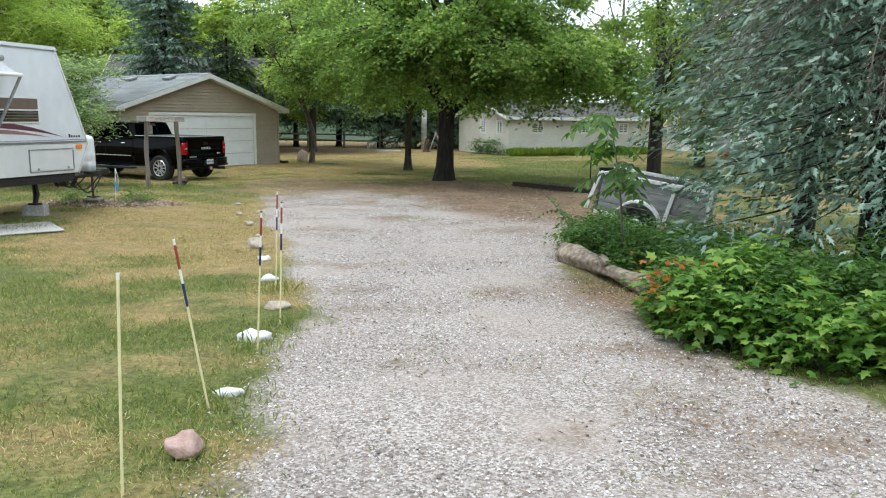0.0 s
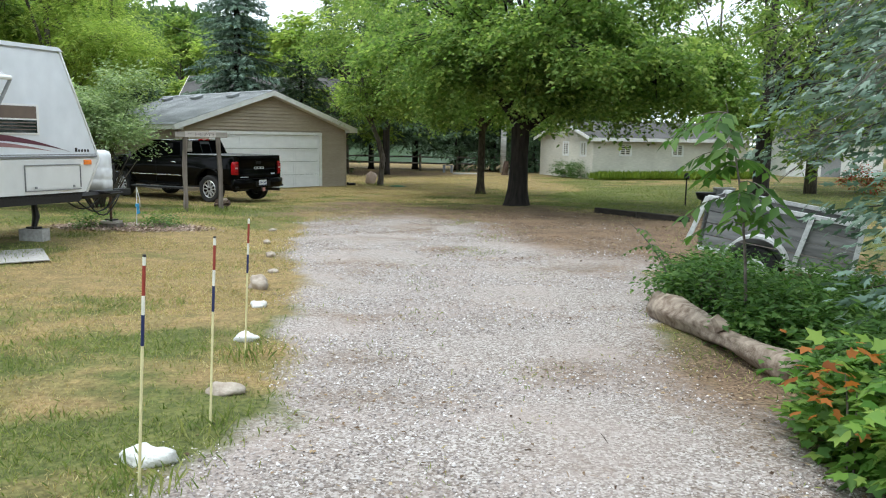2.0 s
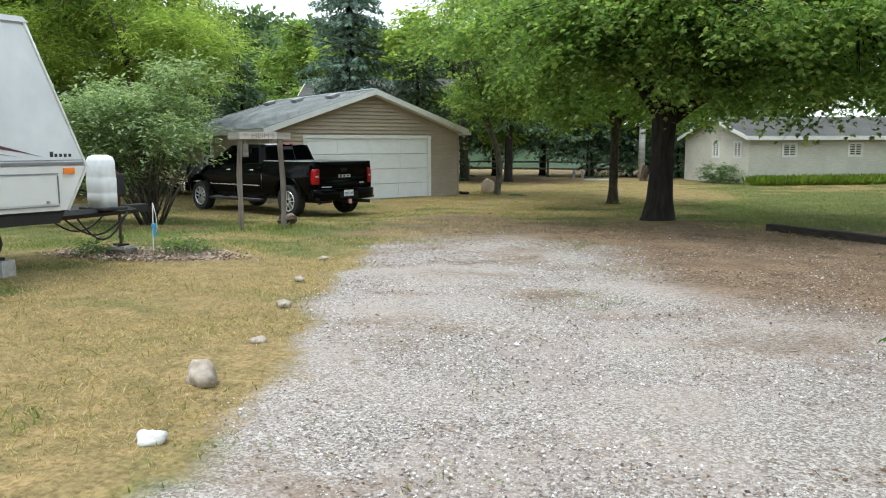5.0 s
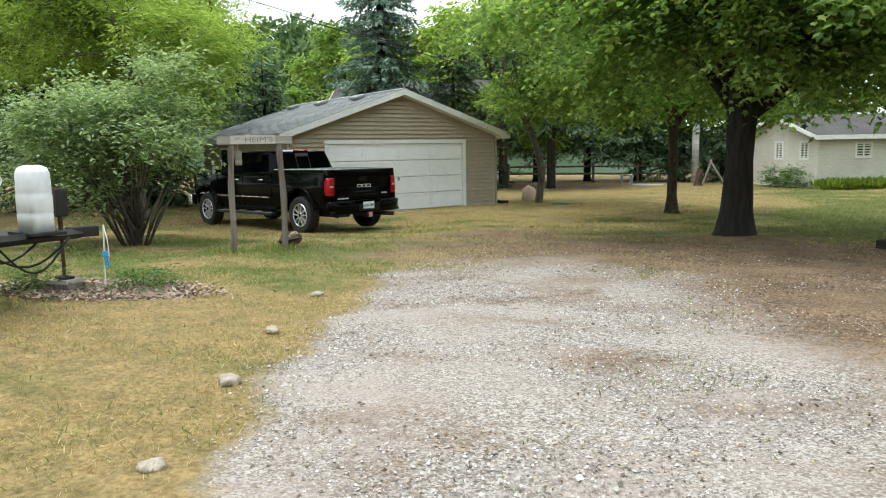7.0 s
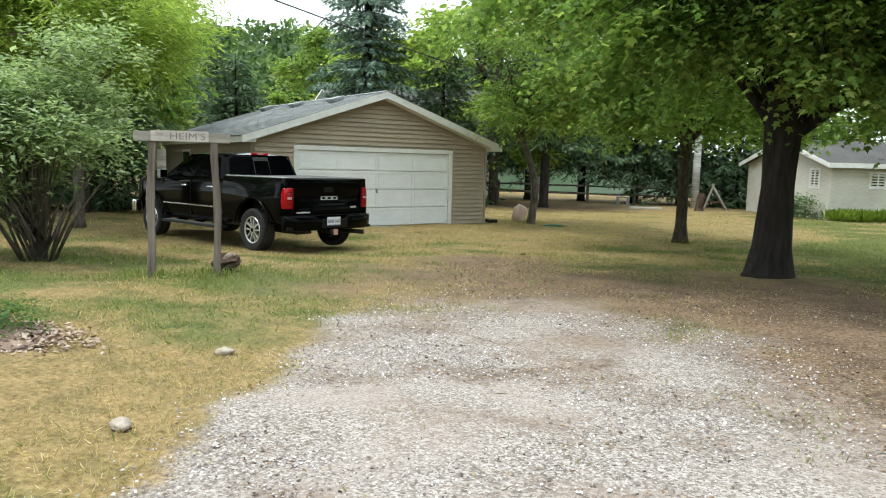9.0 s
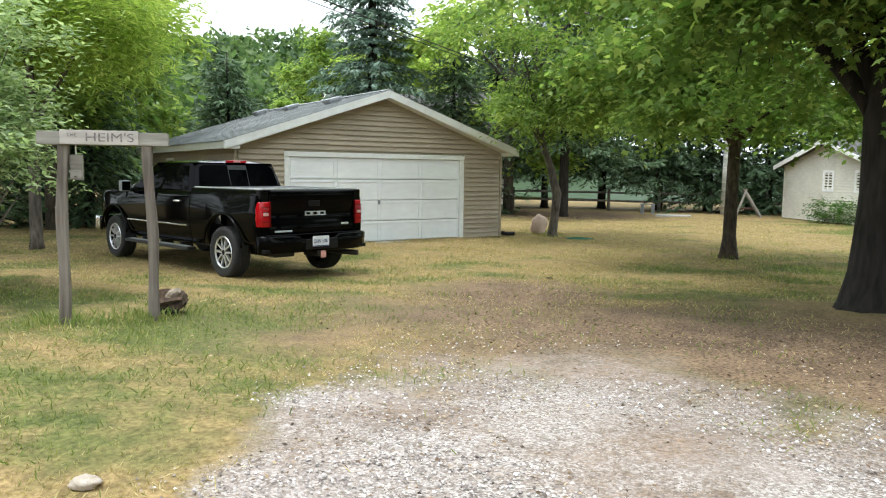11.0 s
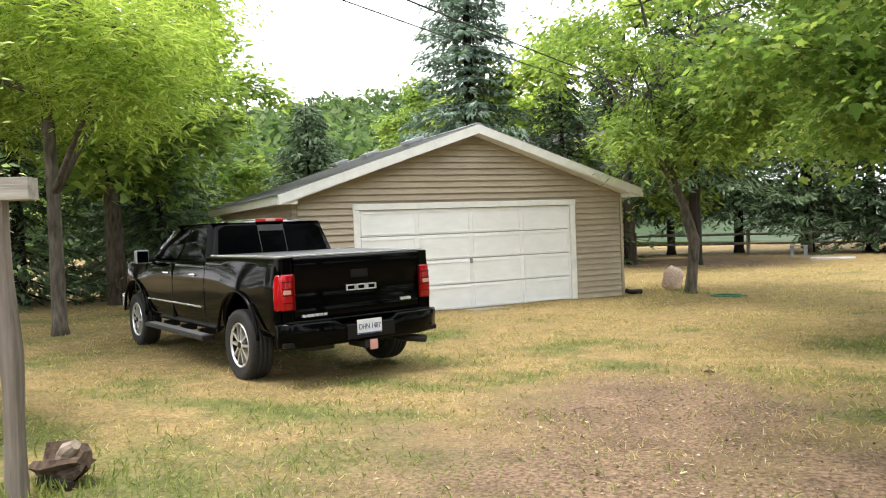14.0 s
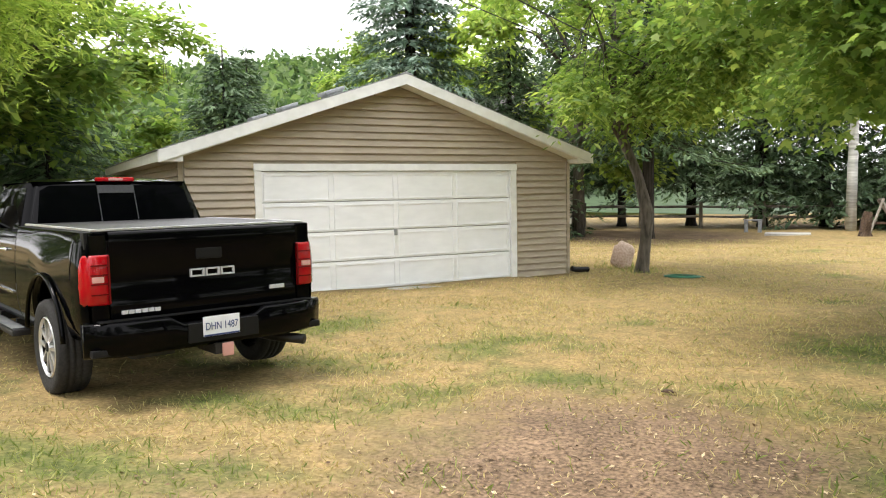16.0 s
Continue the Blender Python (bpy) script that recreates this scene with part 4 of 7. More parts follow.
    pane(3, [(1 - u, v) for u, v in ((0.485, 0.07), (0.485, 0.88), (0.72, 0.88), (0.90, 0.3), (0.90, 0.07))], "door_window", M_GLASSD)
    bm = boxed(-0.19, 0.19, 2.195, 2.26, 1.745, 1.79, 0.018)
    stop = part("brake_light", bm, M_TAIL, T, "red high-level brake lamp")
    part("clear_lens", boxed(-0.07, 0.07, 2.190, 2.196, 1.755, 1.78, 0.002), M_TAILPALE, stop)
    # bed: tonneau cover, rails, tailgate
    cover = part("tonneau_cover", boxed(-0.86, 0.86, 0.07, 2.02, 1.325, 1.347, 0.008), M_TONNEAU, T, "black folding tonneau cover")
    for s in (-1, 1):
        part("cover_rail", boxed(min(s * 0.86, s * 0.90), max(s * 0.86, s * 0.90), 0.03, 2.02, 1.334, 1.352, 0.004), M_ALLOY, cover, "bright aluminium rail")
    part("cover_rail", boxed(-0.86, 0.86, 0.03, 0.068, 1.334, 1.352, 0.004), M_ALLOY, cover)
    for s in (-1, 1):
        part("bed_rail", boxed(min(s * 0.84, s * 0.955), max(s * 0.84, s * 0.945), 0.02, 2.03, 1.20, 1.332, 0.012), M_TRIMBLK, T)
    bm = bmesh.new()
    rows = []
    for z, o in ((0.60, 0.0), (0.62, -0.02), (0.84, -0.026), (0.86, -0.012), (1.02, -0.014), (1.06, -0.03), (1.24, -0.045), (1.305, -0.05), (1.328, -0.03), (1.332, 0.05), (1.26, 0.06)):
        rows.append([bm.verts.new((x, o + 0.03 * abs(x / 0.8) ** 4, z)) for x in np.linspace(-0.79, 0.79, 17)])
    for a, b_ in zip(rows, rows[1:]):
        for i in range(16):
            bm.faces.new((a[i], a[i + 1], b_[i + 1], b_[i]))
    gate = part("tailgate", bm, M_BLACK, T, smooth=True)
    part("gate_handle", boxed(-0.13, 0.09, -0.048, -0.015, 1.08, 1.17, 0.015), M_TRIMBLK, gate, "recessed black handle")
    # maker's badge and nameplates as plain shapes
    bm = bmesh.new()
    for x in (-0.135, -0.005, 0.125):
        for r in ((x - 0.058, x - 0.046, 0.965, 1.03), (x + 0.046, x + 0.058, 0.965, 1.03), (x - 0.04, x + 0.04, 0.965, 0.977), (x - 0.04, x + 0.04, 1.018, 1.03)):
            box(bm, r[0] + 0.015, r[1] + 0.015, -0.040, -0.01, r[2] - 0.025, r[3] - 0.025, 0.002)
    part("badge", bm, M_BADGE, gate, "chrome-outlined maker's badge")
    for i in range(6):
        part("letter_bar", boxed(-0.72 + i * 0.05, -0.72 + i * 0.05 + 0.042, -0.034, -0.01, 0.70, 0.728, 0.002), M_BADGE, gate)
    part("nameplate", boxed(0.52, 0.66, -0.036, -0.01, 0.78, 0.812, 0.003), M_BADGE, gate)
    part("bed_back", boxed(-0.84, 0.84, 0.062, 0.1, 0.5, 1.26), M_STEELBLK, T)
    # tail lamps wrap the corners
    for s in (-1, 1):
        bm = bmesh.new()
        rows = []
        for z, w in ((0.785, 0.0), (0.80, 0.012), (0.92, 0.016), (1.05, 0.014), (1.14, 0.008), (1.16, 0.0)):
            q = []
            for y_, x_ in ((-0.012, 0.795), (-0.02 - w, 0.86), (-0.012 - w, 0.93), (0.03, 0.975 + w * 0.6), (0.12, 0.99 + w * 0.4), (0.20, 0.985)):
                x_ -= 0.05 * max(0, (z - 0.95) / 0.4) ** 2 * (1 if x_ > 0.9 else 0.0)
                q.append(bm.verts.new((s * x_, y_, z)))
            rows.append(q)
        for a, b_ in zip(rows, rows[1:]):
            for i in range(5):
                bm.faces.new((a[i], a[i + 1], b_[i + 1], b_[i]))
        bm.faces.new(rows[0])
        bm.faces.new(rows[-1])
        lamp = part("tail_light", bm, M_TAIL, T, "red wrap-round tail lamp", True)
        part("reverse_lens", boxed(min(s * 0.84, s * 0.925), max(s * 0.84, s * 0.925), -0.042, -0.02, 0.955, 1.0, 0.008), M_TAILPALE, lamp, "pale reversing lens")
        for z in (0.865, 0.943, 1.012, 1.085):
            part("lens_rib", boxed(min(s * 0.805, s * 0.932), max(s * 0.805, s * 0.932), -0.0405, -0.02, z - 0.005, z + 0.005, 0.002), M_TAILDARK, lamp)
        part("lens_rib", boxed(min(s * 0.795, s * 0.808), max(s * 0.795, s * 0.808), -0.036, -0.005, 0.79, 1.155, 0.002), M_TAILDARK, lamp)
        part("lamp_post", boxed(min(s * 0.80, s * 0.93), max(s * 0.80, s * 0.93), 0.0, 0.1, 0.52, 1.325, 0.02), M_BLACK, T)
    # rear bumper with step corners
    bm = bmesh.new()
    rows = []
    for x in np.linspace(-1.0, 1.0, 21):
        u = abs(x)
        y0 = -0.17 + 0.13 * max(0, (u - 0.6) / 0.4) ** 2
        dip = 0.06 if u < 0.32 else 0.0
        rows.append([bm.verts.new((x, 0.06, 0.65 - dip)), bm.verts.new((x, y0 + 0.02, 0.655 - dip)), bm.verts.new((x, y0, 0.63 - dip)), bm.verts.new((x, y0 + 0.015, 0.42)), bm.verts.new((x, y0 + 0.05, 0.39)), bm.verts.new((x, 0.06, 0.40))])
    for a, b_ in zip(rows, rows[1:]):
        for i in range(6):
            bm.faces.new((a[i], a[(i + 1) % 6], b_[(i + 1) % 6], b_[i]))
    bm.faces.new(rows[0])
    bm.faces.new(rows[-1])
    bump = part("rear_bumper", bm, M_BLACK, T, "black rear bumper with corner steps", True)
    part("bumper_top_pad", boxed(-0.9, 0.9, -0.10, 0.03, 0.656, 0.664, 0.003), M_TRIMBLK, bump)
    for s in (-1, 1):
        part("corner_step", boxed(min(s * 0.72, s * 0.97), max(s * 0.72, s * 0.97), -0.10, 0.05, 0.405, 0.46, 0.015), M_TRIMBLK, bump)
    part("plate_recess", boxed(-0.27, 0.33, -0.178, -0.15, 0.43, 0.585, 0.01), M_TRIMBLK, bump)
    plate = part("number_plate", boxed(-0.155, 0.155, -0.188, -0.18, 0.47, 0.63, 0.006), M_PLATE, bump, "white number plate with dark blue characters")
    text_mesh("plate_text", "DHN 1487", 0.085, M_BLUEINK, plate, Matrix.Translation((0, -0.19, 0.548)) @ Matrix.Rotation(radians(90), 4, "X") @ Matrix.Diagonal((0.72, 1, 1, 1)))
    part("plate_band", boxed(-0.15, 0.15, -0.191, -0.187, 0.472, 0.485), M_BLUEINK, plate)
    part("hitch", boxed(-0.05, 0.05, -0.16, 0.2, 0.31, 0.40, 0.008), M_STEELBLK, T, "black receiver hitch")
    bm = boxed(0.005, 0.10, -0.185, -0.16, 0.29, 0.40, 0.012)
    part("hitch_cover", bm, M_TAILPALE, T, "faded red hitch cover")
    part("tailpipe", tube(bmesh.new(), [(0.55, 0.6, 0.34), (0.66, 0.15, 0.32), (0.80, -0.10, 0.31)], 0.045, 12), M_STEELBLK, T, "dark exhaust tailpipe", True)
    return T


build_truck()


def gzf(x, y):
    return float(gz(np.array(float(x)), np.array(float(y))))


# the trailer stands turned, pivoting on its front kerb-side corner
CAMPER_M = Matrix.Translation((-8.02 + 1.05, 14.5, 0)) @ Matrix.Rotation(radians(-19), 4, "Z") @ Matrix.Diagonal((1, 0.68, 1, 1)) @ Matrix.Translation((-1.05, -14.5, 0))


# ---- travel trailer: x across (curb side +), y towards its hitch ----
def build_camper():
    C = thing("travel_trailer", CAMPER_M, "white travel trailer with a slanted nose and maroon swoosh", "caravan")
    hw = 1.05
    top, belt, skirt, belly = 2.64, 1.0, 0.42, 0.26
    rear = 8.2

    def nose(z):
        return 14.98 - max(0, z - 0.95) * 0.565 if z > 0.95 else 14.98 - (0.95 - z) * 0.75

    def shell(z0, z1, name, mat, inset=0.0):
        outline = [(rear, z0), (nose(z0), z0)]
        if z0 < 0.95 < z1:
            outline.append((nose(0.95), 0.95))
        outline += [(nose(z1), z1), (rear, z1)]
        bm = prism(bmesh.new(), outline, (0, 1, 0), (0, 0, 1), 2 * (hw - inset), (-(hw - inset), 0, 0))
        bmesh.ops.bevel(bm, geom=[e for e in bm.edges if abs(e.verts[0].co.x - e.verts[1].co.x) < 0.01 and e.verts[0].co.y > 14 or e.verts[0].co.z > 2.6 and e.verts[1].co.z > 2.6], offset=0.03, segments=2, affect="EDGES")
        return part(name, bm, mat, C)

    shell(belt, top, "upper_body", M_CAMPER)
    low = shell(skirt, belt - 0.004, "lower_body", M_CAMPER2, 0.004)
    shell(belly, skirt - 0.004, "underbelly", M_STEELBLK, 0.05)
    roof = part("roof", prism(bmesh.new(), [(rear - 0.03, top), (nose(top) + 0.05, top), (nose(top) - 0.05, top + 0.06), (rear, top + 0.06)], (0, 1, 0), (0, 0, 1), 2 * hw + 0.06, (-hw - 0.03, 0, 0)), M_CAMPER, C)
    # corner edging along the slanted nose
    for s in (-1, 1):
        pts = [(s * (hw + 0.006), nose(z) - 0.01, z) for z in (0.42, 0.95, 1.5, 2.1, top)]
        part("edge_trim", tube(bmesh.new(), pts, 0.022, 6), M_TRIM, C, smooth=True)
    x = hw
    part("belt_trim", boxed(x, x + 0.012, rear, nose(1.02) - 0.03, 0.985, 1.012), M_GREYLINE, C, "dark grey belt moulding")
    part("belt_trim", boxed(x, x + 0.010, rear, nose(1.05) - 0.03, 1.03, 1.04), M_GREYLINE, C)
    # swoosh of two tapering bands
    def band(name, mat, y0, y1, z0, rise, thick, off):
        bm = bmesh.new()
        up, dn = [], []
        for k in range(17):
            u = k / 16
            y = y0 + (y1 - y0) * u
            zc = z0 + rise * (1 - u * u)
            t = thick * math.sin(math.pi * min(1, 0.25 + 0.75 * u)) * (1 - u) ** 0.4
            up.append(bm.verts.new((x + off, y, zc + t)))
            dn.append(bm.verts.new((x + off, y, zc - t)))
        for k in range(16):
            bm.faces.new((dn[k], dn[k + 1], up[k + 1], up[k]))
        r = bmesh.ops.extrude_face_region(bm, geom=bm.faces[:])
        bmesh.ops.translate(bm, vec=(-off - 0.001, 0, 0), verts=[v for v in r["geom"] if isinstance(v, bmesh.types.BMVert)])
        part(name, bm, mat, C)

    band("swoosh", M_SWOOP, 11.6, 14.15, 1.08, 0.24, 0.055, 0.007)
    band("swoosh", M_SWOOP2, 11.6, 13.75, 1.08, 0.13, 0.04, 0.005)
    for i, (w, h) in enumerate(((0.06, 0.065), (0.05, 0.04), (0.05, 0.04), (0.05, 0.04), (0.05, 0.04))):
        part("letter_bar", boxed(x, x + 0.006, 14.3 + i * 0.085, 14.3 + i * 0.085 + w, 1.075, 1.075 + h, 0.002), M_INK, C)
    # storage hatch, marker lamp, window
    bm = bmesh.new()
    y0, y1, z0, z1 = 12.95, 14.42, 0.47, 0.88
    for r in ((y0, y1, z0, z0 + 0.014), (y0, y1, z1 - 0.014, z1), (y0, y0 + 0.014, z0 + 0.014, z1 - 0.014), (y1 - 0.014, y1, z0 + 0.03, z1 - 0.03)):
        box(bm, x - 0.004, x + 0.016, r[0], r[1], r[2], r[3], 0.006)
    hatch = part("hatch", bm, M_GREYLINE, C, "cream storage hatch with a thin grey frame")
    part("hatch_panel", boxed(x - 0.004, x + 0.006, y0 + 0.03, y1 - 0.03, z0 + 0.03, z1 - 0.03), M_CAMPER2, hatch)
    for y in (13.2, 14.2):
        part("latch", boxed(x + 0.016, x + 0.026, y - 0.03, y + 0.03, z0 + 0.04, z0 + 0.075, 0.004), M_GREY, hatch)
    part("marker_light", boxed(x, x + 0.03, 14.52, 14.72, 0.865, 0.945, 0.01), M_ORANGE, C, "orange side marker lamp")
    w = part("window", boxed(x - 0.01, x + 0.022, 11.0, 13.38, 1.34, 1.80, 0.02), M_TRIM, C, "side window with brown pleated blinds")
    part("pane", boxed(x + 0.022, x + 0.026, 11.08, 13.31, 1.37, 1.56), M_WINDOW, w)
    part("blind", boxed(x + 0.022, x + 0.026, 11.08, 13.31, 1.585, 1.77), M_BLIND, w, "tan pleated blind")
    for z in (1.42, 1.47, 1.52):
        part("blind_fold", boxed(x + 0.0262, x + 0.028, 11.1, 13.29, z - 0.007, z + 0.007), M_BLIND, w)
    # awning roll with its arm and hanging cloth
    bm = tube(bmesh.new(), [(x + 0.07, 8.2, 2.42), (x + 0.07, 12.3, 2.42)], 0.05, 12)
    part("awning_roll", bm, M_CANVAS, C, "rolled grey awning", True)
    prism_pts = [(x + 0.02, 2.40), (x + 0.05, 2.40), (x + 0.45, 2.16), (x + 0.43, 2.13)]
    part("awning_cloth", prism(bmesh.new(), prism_pts, (1, 0, 0), (0, 0, 1), 4.0, (0, 12.2, 0)), M_CANVAS, C, "grey awning cloth let out part way")
    part("awning_arm", tube(bmesh.new(), [(x + 0.45, 12.3, 2.14), (x + 0.03, 11.6, 0.75)], 0.03, 8), M_GREY, C, "grey awning arm")
    part("awning_rail", tube(bmesh.new(), [(x + 0.45, 8.2, 2.14), (x + 0.45, 12.3, 2.14)], 0.035, 10), M_TRIM, C)
    # running gear, stabiliser
    for yy in (10.3, 11.2):
        for s in (-1, 1):
            wh = part("wheel", tube(bmesh.new(), [(s * 0.82, yy, 0.01), (s * 0.86, yy, 0.01), (s * 1.0, yy, 0.01), (s * 1.02, yy, 0.01)], [0.30, 0.34, 0.34, 0.30], 28), M_TYRE, C, smooth=False)
            wh.matrix_basis = Matrix.Translation((0, yy, 0)) @ Matrix.Diagonal((1, 1 / 0.68, 1, 1)) @ Matrix.Translation((0, -yy, 0))
            part("rim", tube(bmesh.new(), [(s * 1.015, yy, 0.01), (s * 1.03, yy, 0.01)], [0.18, 0.15], 20), M_TRIM, wh)
    for s in (-1, 1):
        part("stabiliser", tube(bmesh.new(), [(s * 0.75, 13.45, 0.3), (s * 0.75, 13.5, 0.05), (s * 0.75, 13.43, -0.12)], [0.05, 0.07, 0.05], 8), M_STEELBLK, C, "black scissor stabiliser jack")
        part("jack_foot", boxed(s * 0.75 - 0.1, s * 0.75 + 0.1, 13.33, 13.53, -0.14, -0.11, 0.005), M_STEELBLK, C)
    # A-frame tongue, coupler, jack
    for s in (-1, 1):
        part("tongue_beam", tube(bmesh.new(), [(s * 0.75, 14.3, 0.32), (s * 0.06 + 0.22, 16.6, 0.30)], 0.06, 4), M_STEELBLK, C)
    part("coupler", boxed(0.12, 0.32, 16.45, 16.9, 0.25, 0.37, 0.02), M_STEELBLK, C, "black ball coupler")
    part("tongue_jack", tube(bmesh.new(), [(0.22, 16.32, 0.85), (0.22, 16.32, 0.35), (0.22, 16.32, 0.349), (0.22, 16.32, -0.20)], [0.035, 0.035, 0.028, 0.028], 10), M_RUST, C, "rusty tongue jack post")
    part("jack_head", boxed(0.14, 0.30, 16.22, 16.42, 0.5, 0.82, 0.03), M_STEELBLK, C, "dark electric jack head")
    part("jack_pad", boxed(0.12, 0.32, 16.22, 16.42, -0.21, -0.185, 0.004), M_STEELBLK, C)
    # propane tank cover: three ribbed tiers
    bm = bmesh.new()
    rows = []
    for z, r in ((0.37, 0.19), (0.55, 0.195), (0.57, 0.187), (0.59, 0.194), (0.76, 0.195), (0.78, 0.187), (0.80, 0.19), (1.0, 0.185), (1.06, 0.16), (1.09, 0.09)):
        ring = []
        for k in range(28):
            a = 2 * math.pi * k / 28
            ring.append(bm.verts.new((0.35 + r * 1.1 * math.copysign(abs(math.cos(a)) ** 0.4, math.cos(a)), 15.85 + r * math.copysign(abs(math.sin(a)) ** 0.4, math.sin(a)), z)))
        rows.append(ring)
    for a, b_ in zip(rows, rows[1:]):
        for k in range(28):
            bm.faces.new((a[k], a[(k + 1) % 28], b_[(k + 1) % 28], b_[k]))
    bm.faces.new(rows[-1])
    bm.faces.new(rows[0])
    part("tank_cover", bm, M_COVER, C, "white ribbed propane tank cover", True)
    part("tank_tray", boxed(0.05, 0.66, 15.58, 16.12, 0.335, 0.37, 0.01), M_STEELBLK, C)
    # sagging hoses and chains
    for k, (a, b_) in enumerate(((14.7, 15.9), (14.9, 16.3), (15.1, 16.2))):
        pts = [(0.35 + 0.1 * k, a + (b_ - a) * u, 0.28 - (0.22 + 0.06 * k) * math.sin(math.pi * u)) for u in np.linspace(0, 1, 9)]
        part("cable", tube(bmesh.new(), pts, 0.014, 6), M_STEELBLK, C, "black sagging supply cable", True)


build_camper()


def concrete_block(x, y, z0, w, d, h):
    t = thing("concrete_block", Matrix.Translation((x, y, z0)), "grey concrete block under a trailer jack", "block", "blocks under the trailer")
    bm = bmesh.new()
    box(bm, -w / 2, w / 2, -d / 2, -d / 2 + 0.04, 0, h, 0.006)
    box(bm, -w / 2, w / 2, d / 2 - 0.04, d / 2, 0, h, 0.006)
    for xx in (-w / 2 + 0.02, 0, w / 2 - 0.02):
        box(bm, xx - 0.02, xx + 0.02, -d / 2 + 0.03, d / 2 - 0.03, 0, h, 0.004)
    part("block_body", bm, M_CONC, t)


for s in (-0.75, 0.75):
    bp = CAMPER_M @ Vector((s, 13.43, 0))
    concrete_block(bp.x, bp.y, gzf(bp.x, bp.y) - 0.01, 0.4, 0.2, -0.142 - gzf(bp.x, bp.y) + 0.01)
wp = CAMPER_M @ Vector((0.22, 16.32, 0))
wood_pad = thing("wooden_pad", Matrix.Translation((wp.x, wp.y, gzf(wp.x, wp.y))), "stacked wood blocks under the tongue jack", "blocks")
for i, (w, z) in enumerate(((0.2, 0.0), (0.17, 0.05), (0.15, 0.1))):
    hh = -0.213 - gzf(wp.x, wp.y)
    part("plank", boxed(-w, w, -0.13, 0.13, hh * i / 3, hh * (i + 1) / 3 - 0.002, 0.008), M_POST if i < 2 else M_PLAQUE, wood_pad)

mat_rug = thing("ground_mat", Matrix.Translation((-7.35, 12.1, gzf(-7.35, 12.1) + 0.012)) @ Matrix.Rotation(radians(38), 4, "Z"), "pale grey mat lying on the grass by the trailer", "mat")
bm = boxed(-1.5, 1.05, -0.62, 0.62, -0.005, 0.008, 0.003)
part("mat_sheet", bm, M_MAT, mat_rug)


# ---- sign frame of two posts and a beam ----
def build_sign():
    d = Vector((0.70, 0.49, 0)).normalized()
    ang = math.atan2(d.y, d.x)
    S_ = thing("sign_frame", Matrix.Translation((-7.64, 19.55, 0)) @ Matrix.Rotation(ang, 4, "Z"), "weathered wooden post-and-beam name sign on the lawn", "sign")
    for s, z0 in ((0.04, -0.41), (0.87, -0.40)):
        bm = bmesh.new()
        tw = 0.5 if s < 0.5 else -0.4
        pts = [(s + 0.012 * math.sin(k * 0.9 + s * 5) + tw * 0.01 * k, 0, z0 + (1.33 - z0) * k / 8) for k in range(9)]
        rows = []
        for k, p in enumerate(pts):
            w = 0.047 + 0.004 * math.sin(k * 1.7 + s)
            rows.append([bm.verts.new((p[0] + dx * w, p[1] + dy * w, p[2])) for dx, dy in ((-1, -0.8), (-0.8, -1), (0.8, -1), (1, -0.8), (1, 0.8), (0.8, 1), (-0.8, 1), (-1, 0.8))])
        for a, b_ in zip(rows, rows[1:]):
            for k in range(8):
                bm.faces.new((a[k], a[(k + 1) % 8], b_[(k + 1) % 8], b_[k]))
        bm.faces.new(rows[0])
        bm.faces.new(rows[-1])
        part("post", bm, M_POST, S_)
    part("beam", boxed(-0.13, 1.03, -0.07, 0.07, 1.33, 1.455, 0.01), M_BEAM, S_)
    plq = part("name_board", boxed(0.075, 0.765, -0.098, -0.071, 1.335, 1.468, 0.006), M_PLAQUE, S_, "pale routed board with a family name")
    up = Matrix.Rotation(radians(90), 4, "X")
    text_mesh("board_text", "THE", 0.05, M_ROUTED, plq, Matrix.Translation((0.18, -0.0985, 1.42)) @ up)
    text_mesh("board_text", "HEIM'S", 0.118, M_ROUTED, plq, Matrix.Translation((0.51, -0.0985, 1.398)) @ up @ Matrix.Diagonal((1.28, 0.98, 1, 1)))
    # chime box hung behind the beam
    ch = part("wind_chime", boxed(0.13, 0.24, 0.02, 0.12, 1.0, 1.24, 0.01), M_BEAM, S_, "small wooden bird box hanging from the beam")
    part("cord", tube(bmesh.new(), [(0.185, 0.06, 1.24), (0.185, 0.05, 1.335)], 0.006, 5), M_STRING, ch)
    part("perch", tube(bmesh.new(), [(0.185, 0.02, 1.03), (0.185, -0.05, 1.03)], 0.008, 6), M_POST, ch)


build_sign()


def lumpy(radius, squash, seed, sub=3, rough=0.42):
    bm = bmesh.new()
    bmesh.ops.create_icosphere(bm, subdivisions=sub, radius=1.0)
    for v in bm.verts:
        p = v.co.copy()
        s = 1 + rough * noise.noise(p * 1.1 + Vector((seed * 3.1, seed, 0))) + rough * 0.35 * noise.noise(p * 3.3 + Vector((seed, 0, seed)))
        v.co = Vector((p.x * radius[0], p.y * radius[1], p.z * radius[2])) * s
        if v.co.z < -squash * radius[2]:
            v.co.z = -squash * radius[2]
    return bm


def rock(x, y, rx, ry, rz, turn, mat, label, seed):
    rx, ry, rz = rx * 0.85, ry * 0.85, rz * 0.85
    t = new("rock", finish(lumpy((rx, ry, rz), 0.45, seed), "rock", mat, True))
    t.matrix_world = Matrix.Translation((x, y, gzf(x, y) + rz * 0.40)) @ Matrix.Rotation(radians(turn), 4, "Z")
    tagged(t, label, "rock", "rocks along the drive")


